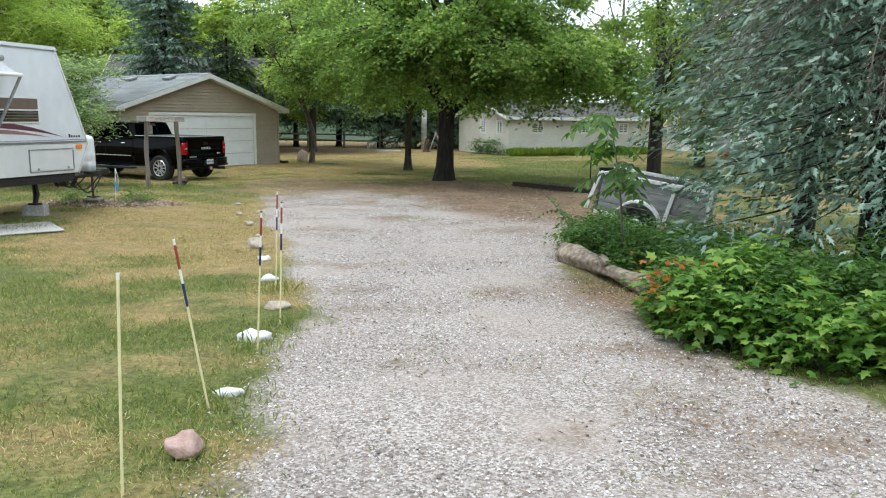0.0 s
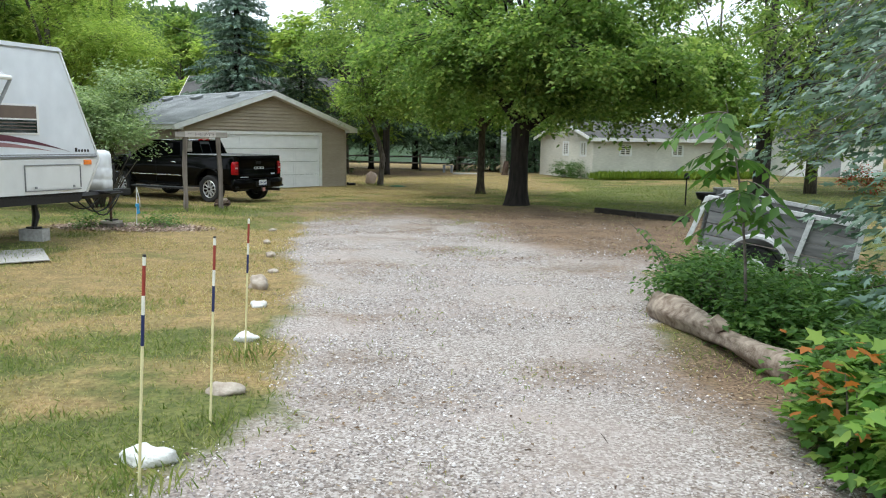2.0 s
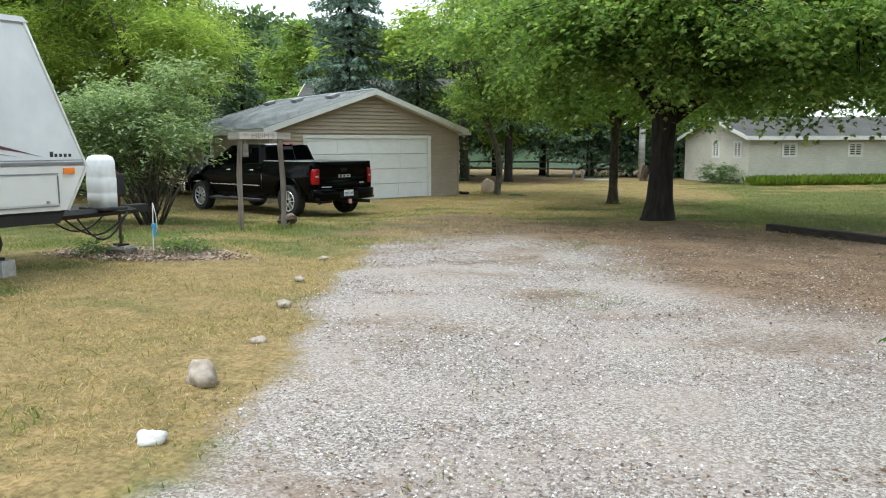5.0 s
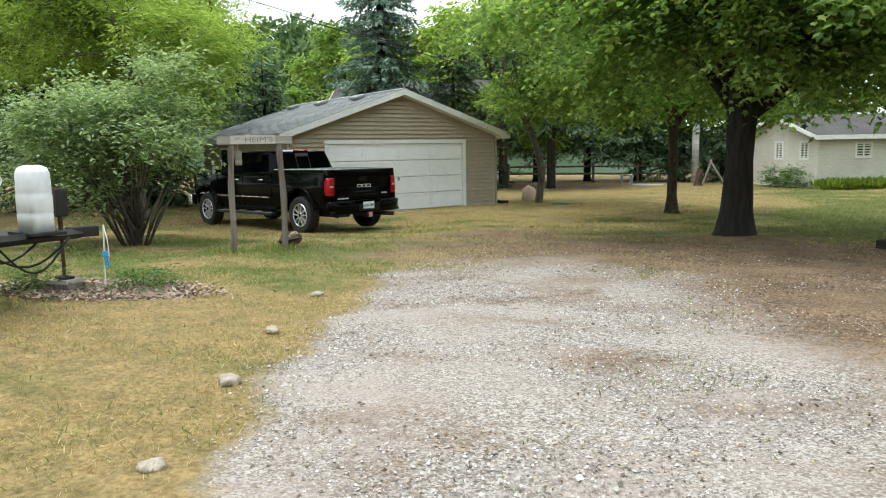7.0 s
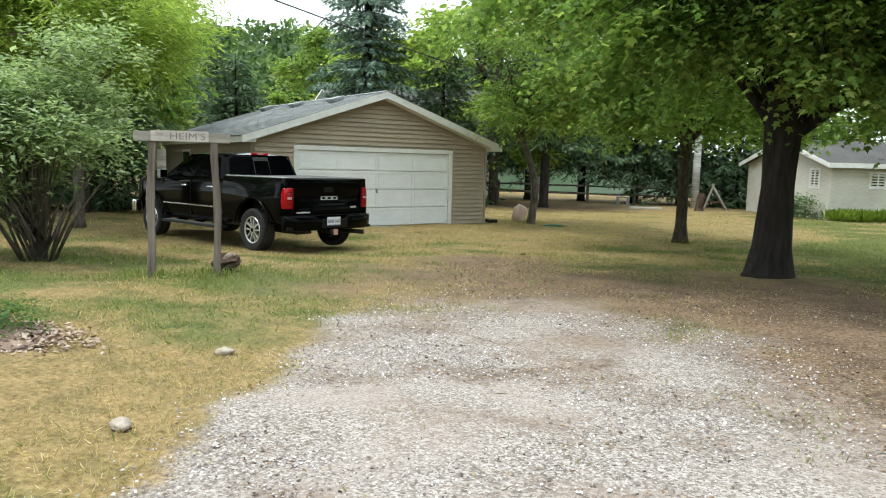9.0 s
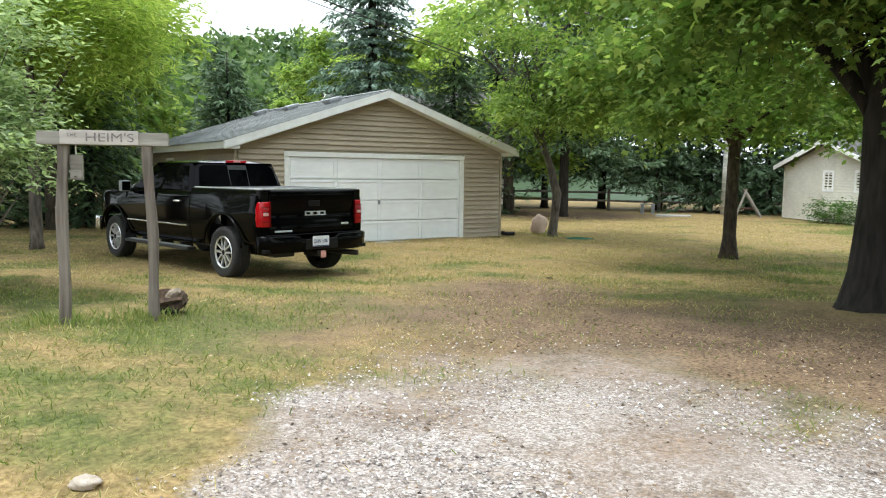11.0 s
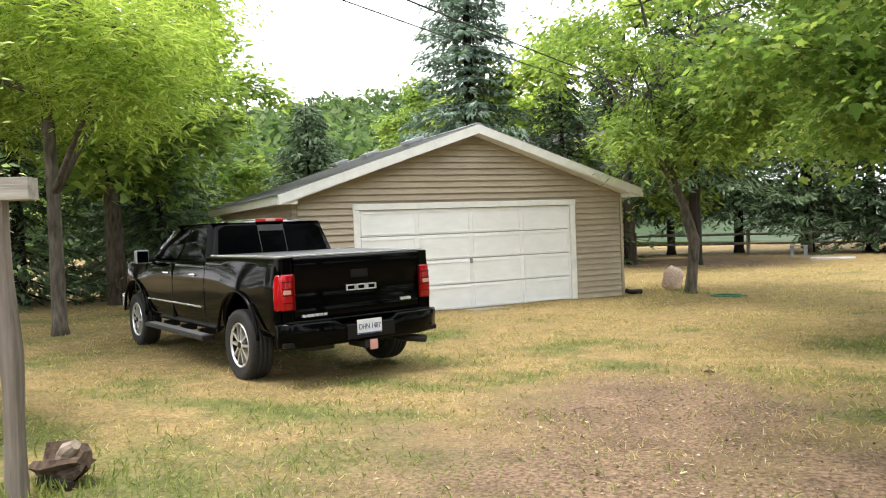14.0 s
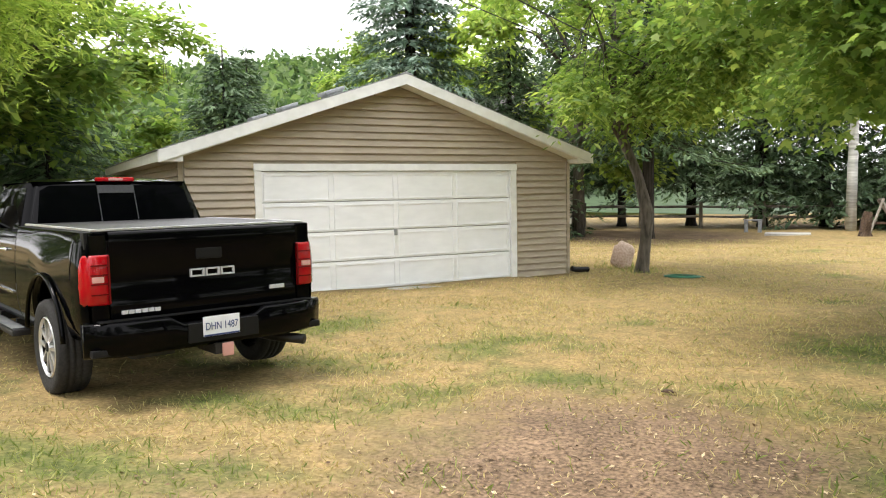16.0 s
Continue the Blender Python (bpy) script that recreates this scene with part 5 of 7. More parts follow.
W_, T_, P_ = "white-painted rock edging the gravel drive", "tan fieldstone beside the gravel drive", "pinkish fieldstone in the drive-side grass"
rock(-1.36, 3.83, 0.11, 0.10, 0.09, 20, M_ROCKP, P_, 1)
rock(-1.40, 4.74, 0.115, 0.06, 0.05, 5, M_ROCKW, W_, 2)
rock(-1.56, 6.16, 0.17, 0.09, 0.08, 12, M_ROCKW, W_, 3)
rock(-1.62, 7.30, 0.15, 0.09, 0.08, 10, M_ROCKT, T_, 4)
rock(-2.04, 8.75, 0.125, 0.08, 0.06, 5, M_ROCKW, W_, 5)
rock(-2.40, 10.10, 0.105, 0.08, 0.065, -5, M_ROCKW, W_, 6)
rock(-2.78, 11.12, 0.17, 0.10, 0.13, -35, M_ROCKT, T_, 7)
rock(-3.48, 13.58, 0.085, 0.075, 0.065, 10, M_ROCKT, T_, 8)
rock(-2.98, 12.22, 0.08, 0.07, 0.05, 25, M_ROCKT, T_, 9)
rock(-4.05, 15.04, 0.07, 0.06, 0.05, 0, M_ROCKT, T_, 10)
rock(-4.54, 16.74, 0.09, 0.07, 0.045, 15, M_ROCKT, T_, 11)
boulder = new("boulder", finish(lumpy((0.24, 0.2, 0.36), 0.62, 21), "boulder", M_BOULDER, True))
boulder.matrix_world = Matrix.Translation((-6.72, 36.4, gzf(-6.7, 36.4) + 0.21))
tagged(boulder, "pale pinkish upright boulder by a crooked tree", "boulder")


# ---- banded driveway marker stakes ----
def stake(x, y, z_top, lean_x, lean_y, bands, label):
    t = thing("marker_stake", Matrix.Translation((x, y, gzf(x, y) - 0.03)), label, "stake", "driveway marker stakes")
    h = z_top - gzf(x, y) + 0.03
    p = lambda u: (lean_x * u, lean_y * u, h * u)
    part("rod", tube(bmesh.new(), [p(0), p(bands[0][0])], 0.0075, 8), M_STAKEY, t, "pale yellow fibreglass rod")
    for (u0, mat), (u1, _) in zip(bands, bands[1:] + [(1.0, None)]):
        part("band", tube(bmesh.new(), [p(u0), p(u1)], 0.0085, 8), mat, t)


full = [(0.62, M_STAKEB), (0.75, M_STAKEW), (0.83, M_STAKER), (0.965, M_STAKEW)]
stake(-1.48, 3.30, 0.83, 0.0, 0.1, [(0.97, M_STAKEW)], "plain pale yellow marker stake beside the drive")
stake(-1.44, 4.50, 0.80, -0.19, 0.05, full, "leaning striped marker stake beside the drive")
stake(-1.48, 5.90, 0.80, 0.05, 0.05, full[:-1] + [(0.955, M_STAKEW), (0.99, M_INK)], "striped marker stake beside the drive")
stake(-1.47, 6.70, 0.78, 0.02, 0.1, full[:-1] + [(0.955, M_STAKEW), (0.99, M_INK)], "striped marker stake beside the drive")
stake(-1.84, 8.22, 0.72, 0.02, 0.1, full, "striped marker stake beside the drive")

# ribboned stake in the mulch bed
rs = thing("ribbon_stake", Matrix.Translation((-6.98, 16.16, gzf(-6.98, 16.16) - 0.03)), "white stake with a blue ribbon and cord loop", "stake")
part("rod", tube(bmesh.new(), [(0, 0, 0), (0.03, 0, 0.78)], 0.009, 8), M_STRING, rs)
part("cord_loop", tube(bmesh.new(), [(0.03, 0, 0.78), (0.075, 0, 0.6), (0.085, 0, 0.42), (0.05, 0, 0.32), (0.02, 0, 0.45)], 0.006, 6), M_STRING, rs, smooth=True)
bm = bmesh.new()
for a in (-0.5, 0.2, 0.9):
    prism(bm, [(-0.02, 0), (0.02, 0), (0.05, -0.16), (-0.01, -0.18)], (math.cos(a), math.sin(a), 0), (0, 0, 1), 0.003, (0.03, 0, 0.46))
box(bm, 0.0, 0.06, -0.02, 0.02, 0.42, 0.48, 0.008)
part("ribbon", bm, M_BLUETAPE, rs, "knotted sky-blue ribbon")

# mulch bed
bedm = new("mulch_bed", finish(lumpy((1.15, 0.5, 0.035), 0.3, 31, 4, 0.5), "mulch_bed", M_CHIPS, True))
bedm.matrix_world = Matrix.Translation((-7.05, 16.1, gzf(-7.05, 16.1) - 0.012)) @ Matrix.Rotation(radians(12), 4, "Z")
tagged(bedm, "low bed of reddish wood-chip mulch in the lawn", "mulch bed", kind="structure")


# ---- old log at the edge of the drive ----
def build_log():
    a, b_ = Vector((1.68, 10.38, -0.285)), Vector((2.25, 8.15, -0.235))
    t = thing("log", Matrix.Translation((0, 0, 0)), "weathered tan driftwood log lying by the shrubs", "log")
    pts, rad = [], []
    for k in range(15):
        u = k / 14
        pts.append(a.lerp(b_, u) + Vector((0.018 * math.sin(u * 7), 0, 0.012 * math.sin(u * 5))))
        rad.append(0.125 + 0.025 * math.sin(u * 6 + 1) - 0.03 * u)
    part("trunk", tube(bmesh.new(), pts, rad, 22, 0.35, 3), M_LOG, t, smooth=True)
    dirn = (a - b_).normalized()
    part("cut_end", tube(bmesh.new(), [a + dirn * -0.005, a + dirn * 0.014], [0.125, 0.10], 18, 0.3, 5), M_LOGEND, t, "pale sawn log end")
    part("knot", tube(bmesh.new(), [a.lerp(b_, 0.6) + Vector((-0.05, 0, 0.08)), a.lerp(b_, 0.6) + Vector((-0.12, 0.02, 0.17))], [0.06, 0.035], 10, 0.4), M_LOG, t)


build_log()


# ---- utility trailer among the shrubs: x along its side, tipped nose-down ----
def build_utility_trailer():
    yaw = math.atan2(-0.5, 1.2)
    T = thing("utility_trailer", Matrix.Translation((2.55, 12.4, 0.70)) @ Matrix.Rotation(yaw, 4, "Z") @ Matrix.Rotation(radians(8.5), 4, "Y"), "old grey board-sided utility trailer overgrown by shrubs", "trailer")
    L, Wd, H = 1.74, 1.3, 0.62
    for y, s in ((0, -1), (Wd, 1)):
        for i in range(4):
            part("side_board", boxed(0.05, L, y - 0.012, y + 0.012, -H + i * 0.15 + 0.006, -H + (i + 1) * 0.15 - 0.006, 0.004), M_TRAILER, T)
        part("top_rail", boxed(0.0, L + 0.03, y - 0.035, y + 0.035, -0.035, 0.02, 0.006), M_TRSTEEL, T, "chipped white steel rail")
        part("bottom_rail", boxed(0.0, L + 0.03, y - 0.03, y + 0.03, -H - 0.05, -H, 0.006), M_TRSTEEL, T)
        for x in (0.0, 1.2, L):
            lean = 0.08 if x == 1.2 else (0.14 if x == 0 else 0.0)
            bm = prism(bmesh.new(), [(x - 0.025, 0), (x + 0.03, 0), (x + 0.03 - lean, -H), (x - 0.025 - lean, -H)], (1, 0, 0), (0, 0, 1), 0.05, (0, y + s * 0.02 + 0.025, 0))
            part("stanchion", bm, M_TRSTEEL, T)
    for i in range(4):
        part("end_board", boxed(-0.012, 0.012, 0.04, Wd - 0.04, -H + i * 0.15 + 0.006, -H + (i + 1) * 0.15 - 0.006, 0.004), M_TRAILER, T)
        part("end_board", boxed(L - 0.012, L + 0.012, 0.04, Wd - 0.04, -H + i * 0.15 + 0.006, -H + (i + 1) * 0.15 - 0.006, 0.004), M_TRAILER, T)
    part("floor", boxed(0.02, L - 0.02, 0.03, Wd - 0.03, -H - 0.03, -H + 0.0), M_POST, T)
    for y, s in ((-0.17, -1), (Wd + 0.17, 1)):
        cx, cz = 0.72, -H - 0.13
        pts = [(cx + 0.38 * math.cos(radians(a)), cz + 0.05 + 0.38 * math.sin(radians(a))) for a in range(0, 181, 12)]
        inner = [(cx + 0.35 * math.cos(radians(a)), cz + 0.05 + 0.35 * math.sin(radians(a))) for a in range(180, -1, -12)]
        part("fender", prism(bmesh.new(), pts + inner, (1, 0, 0), (0, 0, 1), 0.26, (0, y + 0.13, 0)), M_TRSTEEL, T, "white rounded mudguard")
        wh = part("wheel", tube(bmesh.new(), [(cx, y - 0.085, cz), (cx, y - 0.06, cz), (cx, y + 0.06, cz), (cx, y + 0.085, cz)], [0.26, 0.29, 0.29, 0.26], 26), M_TYRE, T)
        part("rim", tube(bmesh.new(), [(cx, y + s * 0.08, cz), (cx, y + s * 0.095, cz)], [0.16, 0.13], 18), M_TRSTEEL, wh)
    part("axle", tube(bmesh.new(), [(0.72, -0.1, -H - 0.13), (0.72, Wd + 0.1, -H - 0.13)], 0.03, 8), M_STEELBLK, T)
    part("tongue", tube(bmesh.new(), [(L, Wd / 2, -H - 0.03), (L + 1.1, Wd / 2, -H - 0.05)], 0.04, 4), M_TRSTEEL, T)


build_utility_trailer()

# stump and carved log behind the sign post
st = thing("stump", Matrix.Translation((-7.06, 20.42, gzf(-7, 20.4) - 0.02)), "broken grey-brown stump beside the sign post", "stump")
part("stump_body", tube(bmesh.new(), [(-0.19, 0.0, 0.10), (-0.15, 0, 0.11), (0.0, 0.0, 0.12), (0.13, 0.02, 0.16), (0.18, 0.02, 0.17)], [0.05, 0.09, 0.115, 0.09, 0.06], 18, 1.4, 9), M_ROT, st)
part("broken_knot", tube(bmesh.new(), [(0.02, 0.0, 0.17), (0.06, 0.0, 0.23), (0.12, 0.0, 0.27)], [0.07, 0.055, 0.03], 9, 0.4, 4), M_LOG, st)
part("bark_slab", tube(bmesh.new(), [(-0.16, -0.06, 0.03), (-0.02, -0.09, 0.06), (0.16, -0.08, 0.05)], [0.03, 0.05, 0.035], 8, 0.5, 2), M_BARK, st)

# one curled leaf on the grass
fl = new("fallen_leaf", finish(tube(bmesh.new(), [(0, 0, 0.01), (0.05, 0.01, 0.025), (0.12, 0.0, 0.02), (0.17, -0.01, 0.012)], [0.006, 0.03, 0.026, 0.004], 7, 0.5, 3), "fallen_leaf", M_ROT, True))
fl.matrix_world = Matrix.Translation((-4.2, 25.66, gzf(-4.2, 25.66) + 0.01)) @ Matrix.Rotation(0.2, 4, "Z") @ Matrix.Diagonal((0.7, 0.7, 0.45, 1))
tagged(fl, "dark curled dead leaf lying on the lawn", "leaf")

# landscape timbers round the bed under the big tree
for (x0, y0), (x1, y1) in (((2.1, 22.75), (3.0, 21.7)), ((3.02, 21.6), (3.95, 20.45))):
    v = Vector((x1 - x0, y1 - y0, 0))
    t = thing("landscape_timber", Matrix.Translation((x0, y0, gzf(x0, y0) - 0.03)) @ Matrix.Rotation(math.atan2(v.y, v.x), 4, "Z"), "dark rotting landscape timber edging the lawn", "timber", "bed edging timbers")
    bm = boxed(0, v.length, -0.08, 0.08, 0, 0.17, 0.02)
    part("timber_body", bm, M_TIMBER, t)

# far lawn: utility box, lantern post, kettle fire pit, white canister, slab, swing frame
ub = thing("utility_box", Matrix.Translation((6.15, 26.3, gzf(6.15, 26.3))), "grey metal box on the lawn", "box")
part("box_body", boxed(-0.27, 0.27, -0.2, 0.2, 0, 0.55, 0.02), M_GREY, ub)
part("box_lid", boxed(-0.29, 0.29, -0.22, 0.22, 0.55, 0.60, 0.015), M_CONC, ub)
lp = thing("lantern_post", Matrix.Translation((5.1, 26.6, gzf(5.1, 26.6))), "thin black garden lantern post", "lantern")
part("pole", tube(bmesh.new(), [(0, 0, 0), (0, 0, 0.85)], 0.022, 8), M_STEELBLK, lp)
part("lantern_head", tube(bmesh.new(), [(0, 0, 0.82), (0, 0, 0.86), (0, 0, 0.98), (0, 0, 1.02)], [0.05, 0.09, 0.07, 0.02], 10), M_STEELBLK, lp)
kt = thing("fire_bowl", Matrix.Translation((5.6, 26.2, gzf(5.6, 26.2))), "round black fire bowl on short legs", "fire pit")
part("bowl", tube(bmesh.new(), [(0, 0, 0.18), (0, 0, 0.26), (0, 0, 0.42), (0, 0, 0.45)], [0.1, 0.24, 0.3, 0.29], 18), M_STEELBLK, kt, smooth=True)
for a in range(3):
    part("leg", tube(bmesh.new(), [(0.2 * math.cos(a * 2.1), 0.2 * math.sin(a * 2.1), 0), (0.12 * math.cos(a * 2.1), 0.12 * math.sin(a * 2.1), 0.25)], 0.015, 6), M_STEELBLK, kt)
wc = thing("white_stand", Matrix.Translation((-4.75, 50.4, gzf(-4.7, 50.4))), "small white slatted stand on the far lawn", "stand")
for x in (-0.24, 0.24):
    part("leg", boxed(x - 0.07, x + 0.07, -0.1, 0.1, 0, 0.45, 0.02), M_GREY, wc)
part("shelf", boxed(-0.32, 0.32, -0.12, 0.12, 0.45, 0.50, 0.01), M_GREY, wc)
sl = thing("concrete_slab", Matrix.Translation((-3.3, 49.5, gzf(-3.3, 49.5))), "pale concrete slab set in the far lawn", "slab", kind="structure")
part("slab_body", boxed(-1.0, 0.5, -0.55, 0.55, -0.05, 0.05, 0.01), M_CONC, sl)
sw = thing("swing_frame", Matrix.Translation((-0.95, 50.0, gzf(-0.95, 50.0))), "leaning wooden garden swing frame", "swing")
part("beam", tube(bmesh.new(), [(0.0, 0, 0), (0.42, 0.1, 1.25)], 0.045, 6), M_BEAM, sw)
part("beam", tube(bmesh.new(), [(0.35, 0.1, 1.2), (1.05, 0.0, 0.02)], 0.045, 6), M_BEAM, sw)
part("beam", tube(bmesh.new(), [(0.3, 0.7, 1.2), (1.0, 0.75, 0.02)], 0.05, 6), M_POST, sw)
part("crossbar", tube(bmesh.new(), [(0.38, 0.1, 1.22), (0.32, 0.72, 1.2)], 0.04, 6), M_POST, sw)
part("seat", boxed(0.15, 0.7, 0.1, 0.5, 0.35, 0.42, 0.01), M_RUST, sw)
gs = thing("garden_stump", Matrix.Translation((-1.15, 49.2, gzf(-1.15, 49.2) - 0.03)), "dark brown stump standing by the birch", "stump")
part("stump_body", tube(bmesh.new(), [(0, 0, 0), (0, 0, 0.15), (0.05, 0, 0.55), (0.1, 0, 0.85)], [0.26, 0.2, 0.16, 0.13], 12, 0.5, 6), M_ROT, gs)
dp = thing("downspout_end", Matrix.Translation(at_garage(1.55, -0.12, gzf(-7.2, 35))) @ Matrix.Rotation(radians(53.5), 4, "Z"), "short black downspout elbow on the ground", "pipe")
part("pipe", tube(bmesh.new(), [(-0.22, 0, 0.1), (-0.1, 0, 0.07), (0.2, 0, 0.06)], 0.055, 10), M_TRIMBLK, dp)
hs = thing("garden_hose", Matrix.Translation((-5.2, 34.6, gzf(-5.2, 34.6) + 0.02)), "green garden hose coiled flat on grass", "hose")
part("coil", tube(bmesh.new(), [((0.38 - 0.004 * k) * math.cos(k * 0.5), (0.25 - 0.003 * k) * math.sin(k * 0.5), 0.012 + 0.0006 * k) for k in range(38)], 0.012, 6), surf("green_hose", (0.02, 0.12, 0.07), (0.03, 0.2, 0.11), 20, 0.5, 0.1), hs, smooth=True)


# ---- split-rail fence along the far side ----
def build_fence():
    F = thing("split_rail_fence", Matrix.Translation((-17.0, 53.4, 0)) @ Matrix.Rotation(radians(2.5), 4, "Z"), "grey split-rail fence under the far spruces", "fence")
    for i in range(9):
        x = i * 2.5
        part("post", tube(bmesh.new(), [(x, 0, -0.75), (x + 0.02, 0, 0.42)], [0.085, 0.075], 7, 0.3, i), M_FENCE, F)
        if i < 8:
            for z in (-0.2, 0.22):
                part("rail", tube(bmesh.new(), [(x - 0.05, 0.05, z), (x + 1.25, 0.06, z + 0.03 * math.sin(i)), (x + 2.55, 0.05, z)], [0.05, 0.062, 0.05], 6, 0.3, i), M_FENCE, F)


build_fence()


# ---- house roof seen above the garage, white shed beyond the shrubs ----
def gabled(name, m, W, D, H, rise, wall, label, cat):
    t = thing(name, m, label, cat)
    part("wall", prism(bmesh.new(), [(0, 0), (D, 0), (D, H), (D / 2, H + rise), (0, H)], (0, 1, 0), (0, 0, 1), W, (0, 0, 0)), wall, t)
    for s in (0, 1):
        y0 = -0.4 if s == 0 else D + 0.4
        k = rise / (D / 2)
        p0, p1 = (y0, H - 0.4 * k + 0.06), (D / 2, H + rise + 0.06)
        part("roof", prism(bmesh.new(), [p0, p1, (p1[0], p1[1] + 0.1), (p0[0], p0[1] + 0.1)], (0, 1, 0), (0, 0, 1), W + 0.8, (-0.4, 0, 0)), M_DARKROOF, t)
        part("fascia", prism(bmesh.new(), [(p0[0], p0[1] - 0.12), (p1[0], p1[1] - 0.12), (p1[0], p1[1] + 0.11), (p0[0], p0[1] + 0.11)], (0, 1, 0), (0, 0, 1), -0.04, (-0.4, 0, 0)), M_HOUSE, t)
    return t


far_house = gabled("neighbour_house", Matrix.Translation((-20.6, 47.0, -0.7)) @ Matrix.Rotation(radians(10), 4, "Z"), 9, 8, 3.6, 2.2, M_HOUSE, "tan house with a grey gable roof behind trees", "house")
for y in (2.0, 5.2):
    fw = part("window", boxed(-0.05, 0.02, y, y + 0.9, 1.0, 2.1, 0.01), M_TRIM, far_house)
    part("pane", boxed(-0.06, -0.052, y + 0.08, y + 0.82, 1.08, 2.02), M_WINDOW, fw)
white_shed = gabled("white_shed", Matrix.Translation((17.0, 55.0, -0.7)), 6, 4, 2.4, 1.2, M_TRIM, "white shed across the far lawn", "shed")
part("shed_door", boxed(2.2, 3.4, -0.05, -0.002, 0.0, 2.0, 0.01), M_GREY, white_shed)

# ---- overhead service cables ----
for a, b_ in (((-8.97, 21.7, 4.15), (-7.3, 34.7, 3.86)), ((-6.94, 20.5, 3.40), (-5.75, 33.8, 3.31))):
    A, B_ = Vector(a), Vector(b_)
    pts = [A.lerp(B_, u) + Vector((0, 0, -0.05 * math.sin(math.pi * u))) for u in np.linspace(0, 1, 17)]
    t = new("overhead_cable", finish(tube(bmesh.new(), pts, 0.009, 6), "overhead_cable", M_CABLE))
    tagged(t, "thin black overhead cable sagging between trees", "cable", "overhead cables")


# ---- plants ----
def leaf_object(name, parent, shape, places, along, normal, sizes, material, label="", kind=""):
    ob = new(name, scatter_mesh(name, shape[0], shape[1], places, frames_of(along, normal), sizes, material))
    ob.parent = parent
    if label or kind:
        tagged(ob, label, kind=kind)
    return ob


def sprays(rng, tips, outward, twigs, per, length, droop, jitter=0.08):
    """Leaves in pairs along short drooping twigs round each tip: places, directions, normals."""
    K = len(tips)
    d = unit(outward)[:, None, :] * 0.8 + rng.normal(0, 0.75, (K, twigs, 3))
    d[..., 2] = d[..., 2] * 0.4 - droop * 0.8
    d = unit(d)
    start = tips[:, None, :] + rng.normal(0, length * 0.22, (K, twigs, 3))
    u = (np.arange(per) + 0.5) / per
    pos = start[:, :, None, :] + d[:, :, None, :] * (u * length)[None, None, :, None]
    pos[..., 2] -= (droop * 0.35 * length) * (u ** 2)[None, None, :]
    side = unit(np.cross(d, np.array([0, 0, 1.0])) + 1e-3)
    sgn = np.where(np.arange(per) % 2 == 0, 1.0, -1.0)
    al = d[:, :, None, :] * 0.55 + side[:, :, None, :] * sgn[None, None, :, None] * 0.8 + rng.normal(0, 0.25, (K, twigs, per, 3))
    al[..., 2] -= 0.35 * droop
    pos = pos + rng.normal(0, jitter * length, pos.shape)
    nr = np.zeros_like(al)
    nr[..., 2] = 1.0
    nr += rng.normal(0, 0.32, nr.shape)
    return pos.reshape(-1, 3), al.reshape(-1, 3), nr.reshape(-1, 3)


def limb_mesh(rng, fork, tips, r0, limbs, trunk_pts, trunk_r, sides=7):
    """Trunk, main limbs and thin branches that reach the tips."""
    bm = bmesh.new()
    tube(bm, trunk_pts, trunk_r, 16, 0.25, 3)
    c = tips[rng.choice(len(tips), min(limbs, len(tips)), replace=False)]
    mids = []
    for p in c:
        a = np.array(fork[rng.integers(len(fork))])
        q = a * 0.45 + p * 0.55 + np.array([0, 0, 0.12 * np.linalg.norm(p - a)])
        e = a * 0.12 + p * 0.88
        tube(bm, [a, a * 0.72 + q * 0.28 + (0, 0, 0.06), q, e], [r0, r0 * 0.75, r0 * 0.5, r0 * 0.18], sides, 0.2)
        mids += [q, e, (q + e) / 2]
    mids = np.array(mids)
    for p in tips:
        j = np.argmin(np.linalg.norm(mids - p, axis=1))
        a = mids[j]
        m = (a + p) / 2 + np.array([0, 0, 0.06 * np.linalg.norm(p - a)])
        tube(bm, [a, m, p], [r0 * 0.16, r0 * 0.1, r0 * 0.04], 4)
    return bm


def crown_tips(rng, n, blobs, zmin=None, shell=0.55, fan=0.0, per=9):
    """Branch ends inside a few ellipsoids, most of them near the outside; with a fan, in flat drooping boughs of several ends."""
    out, dirs = [], []
    w = np.array([b[2] for b in blobs], float)
    for k in rng.choice(len(blobs), n // per if fan else n, p=w / w.sum()):
        c, r, _ = blobs[k]
        v = unit(rng.normal(0, 1, 3))
        rr = shell + (1 - shell) * rng.random() ** 0.7
        p = np.array(c) + v * np.array(r) * rr * (0.9 + 0.2 * rng.random())
        if zmin is not None and p[2] < zmin:
            p[2] = zmin + 0.5 * rng.random()
        if not fan:
            out.append(p)
            dirs.append(p - np.array(c))
            continue
        o = unit(np.array([v[0], v[1], 0.0]) + rng.normal(0, 0.25, 3) * (1, 1, 0))
        side = np.array([-o[1], o[0], 0.0])
        size = fan * rng.uniform(0.65, 1.3)
        for q in range(per):
            a = rng.uniform(-0.7, 0.55)
            b = rng.normal(0, 0.3) * (0.95 - abs(a))
            out.append(p + size * (o * a + side * b) + (0, 0, -0.28 * size * (a + 0.3) * abs(a + 0.3) - 0.2 * size * abs(b) + rng.normal(0, 0.05)))
            dirs.append(o + side * b * 1.5)
    return np.array(out), np.array(dirs)


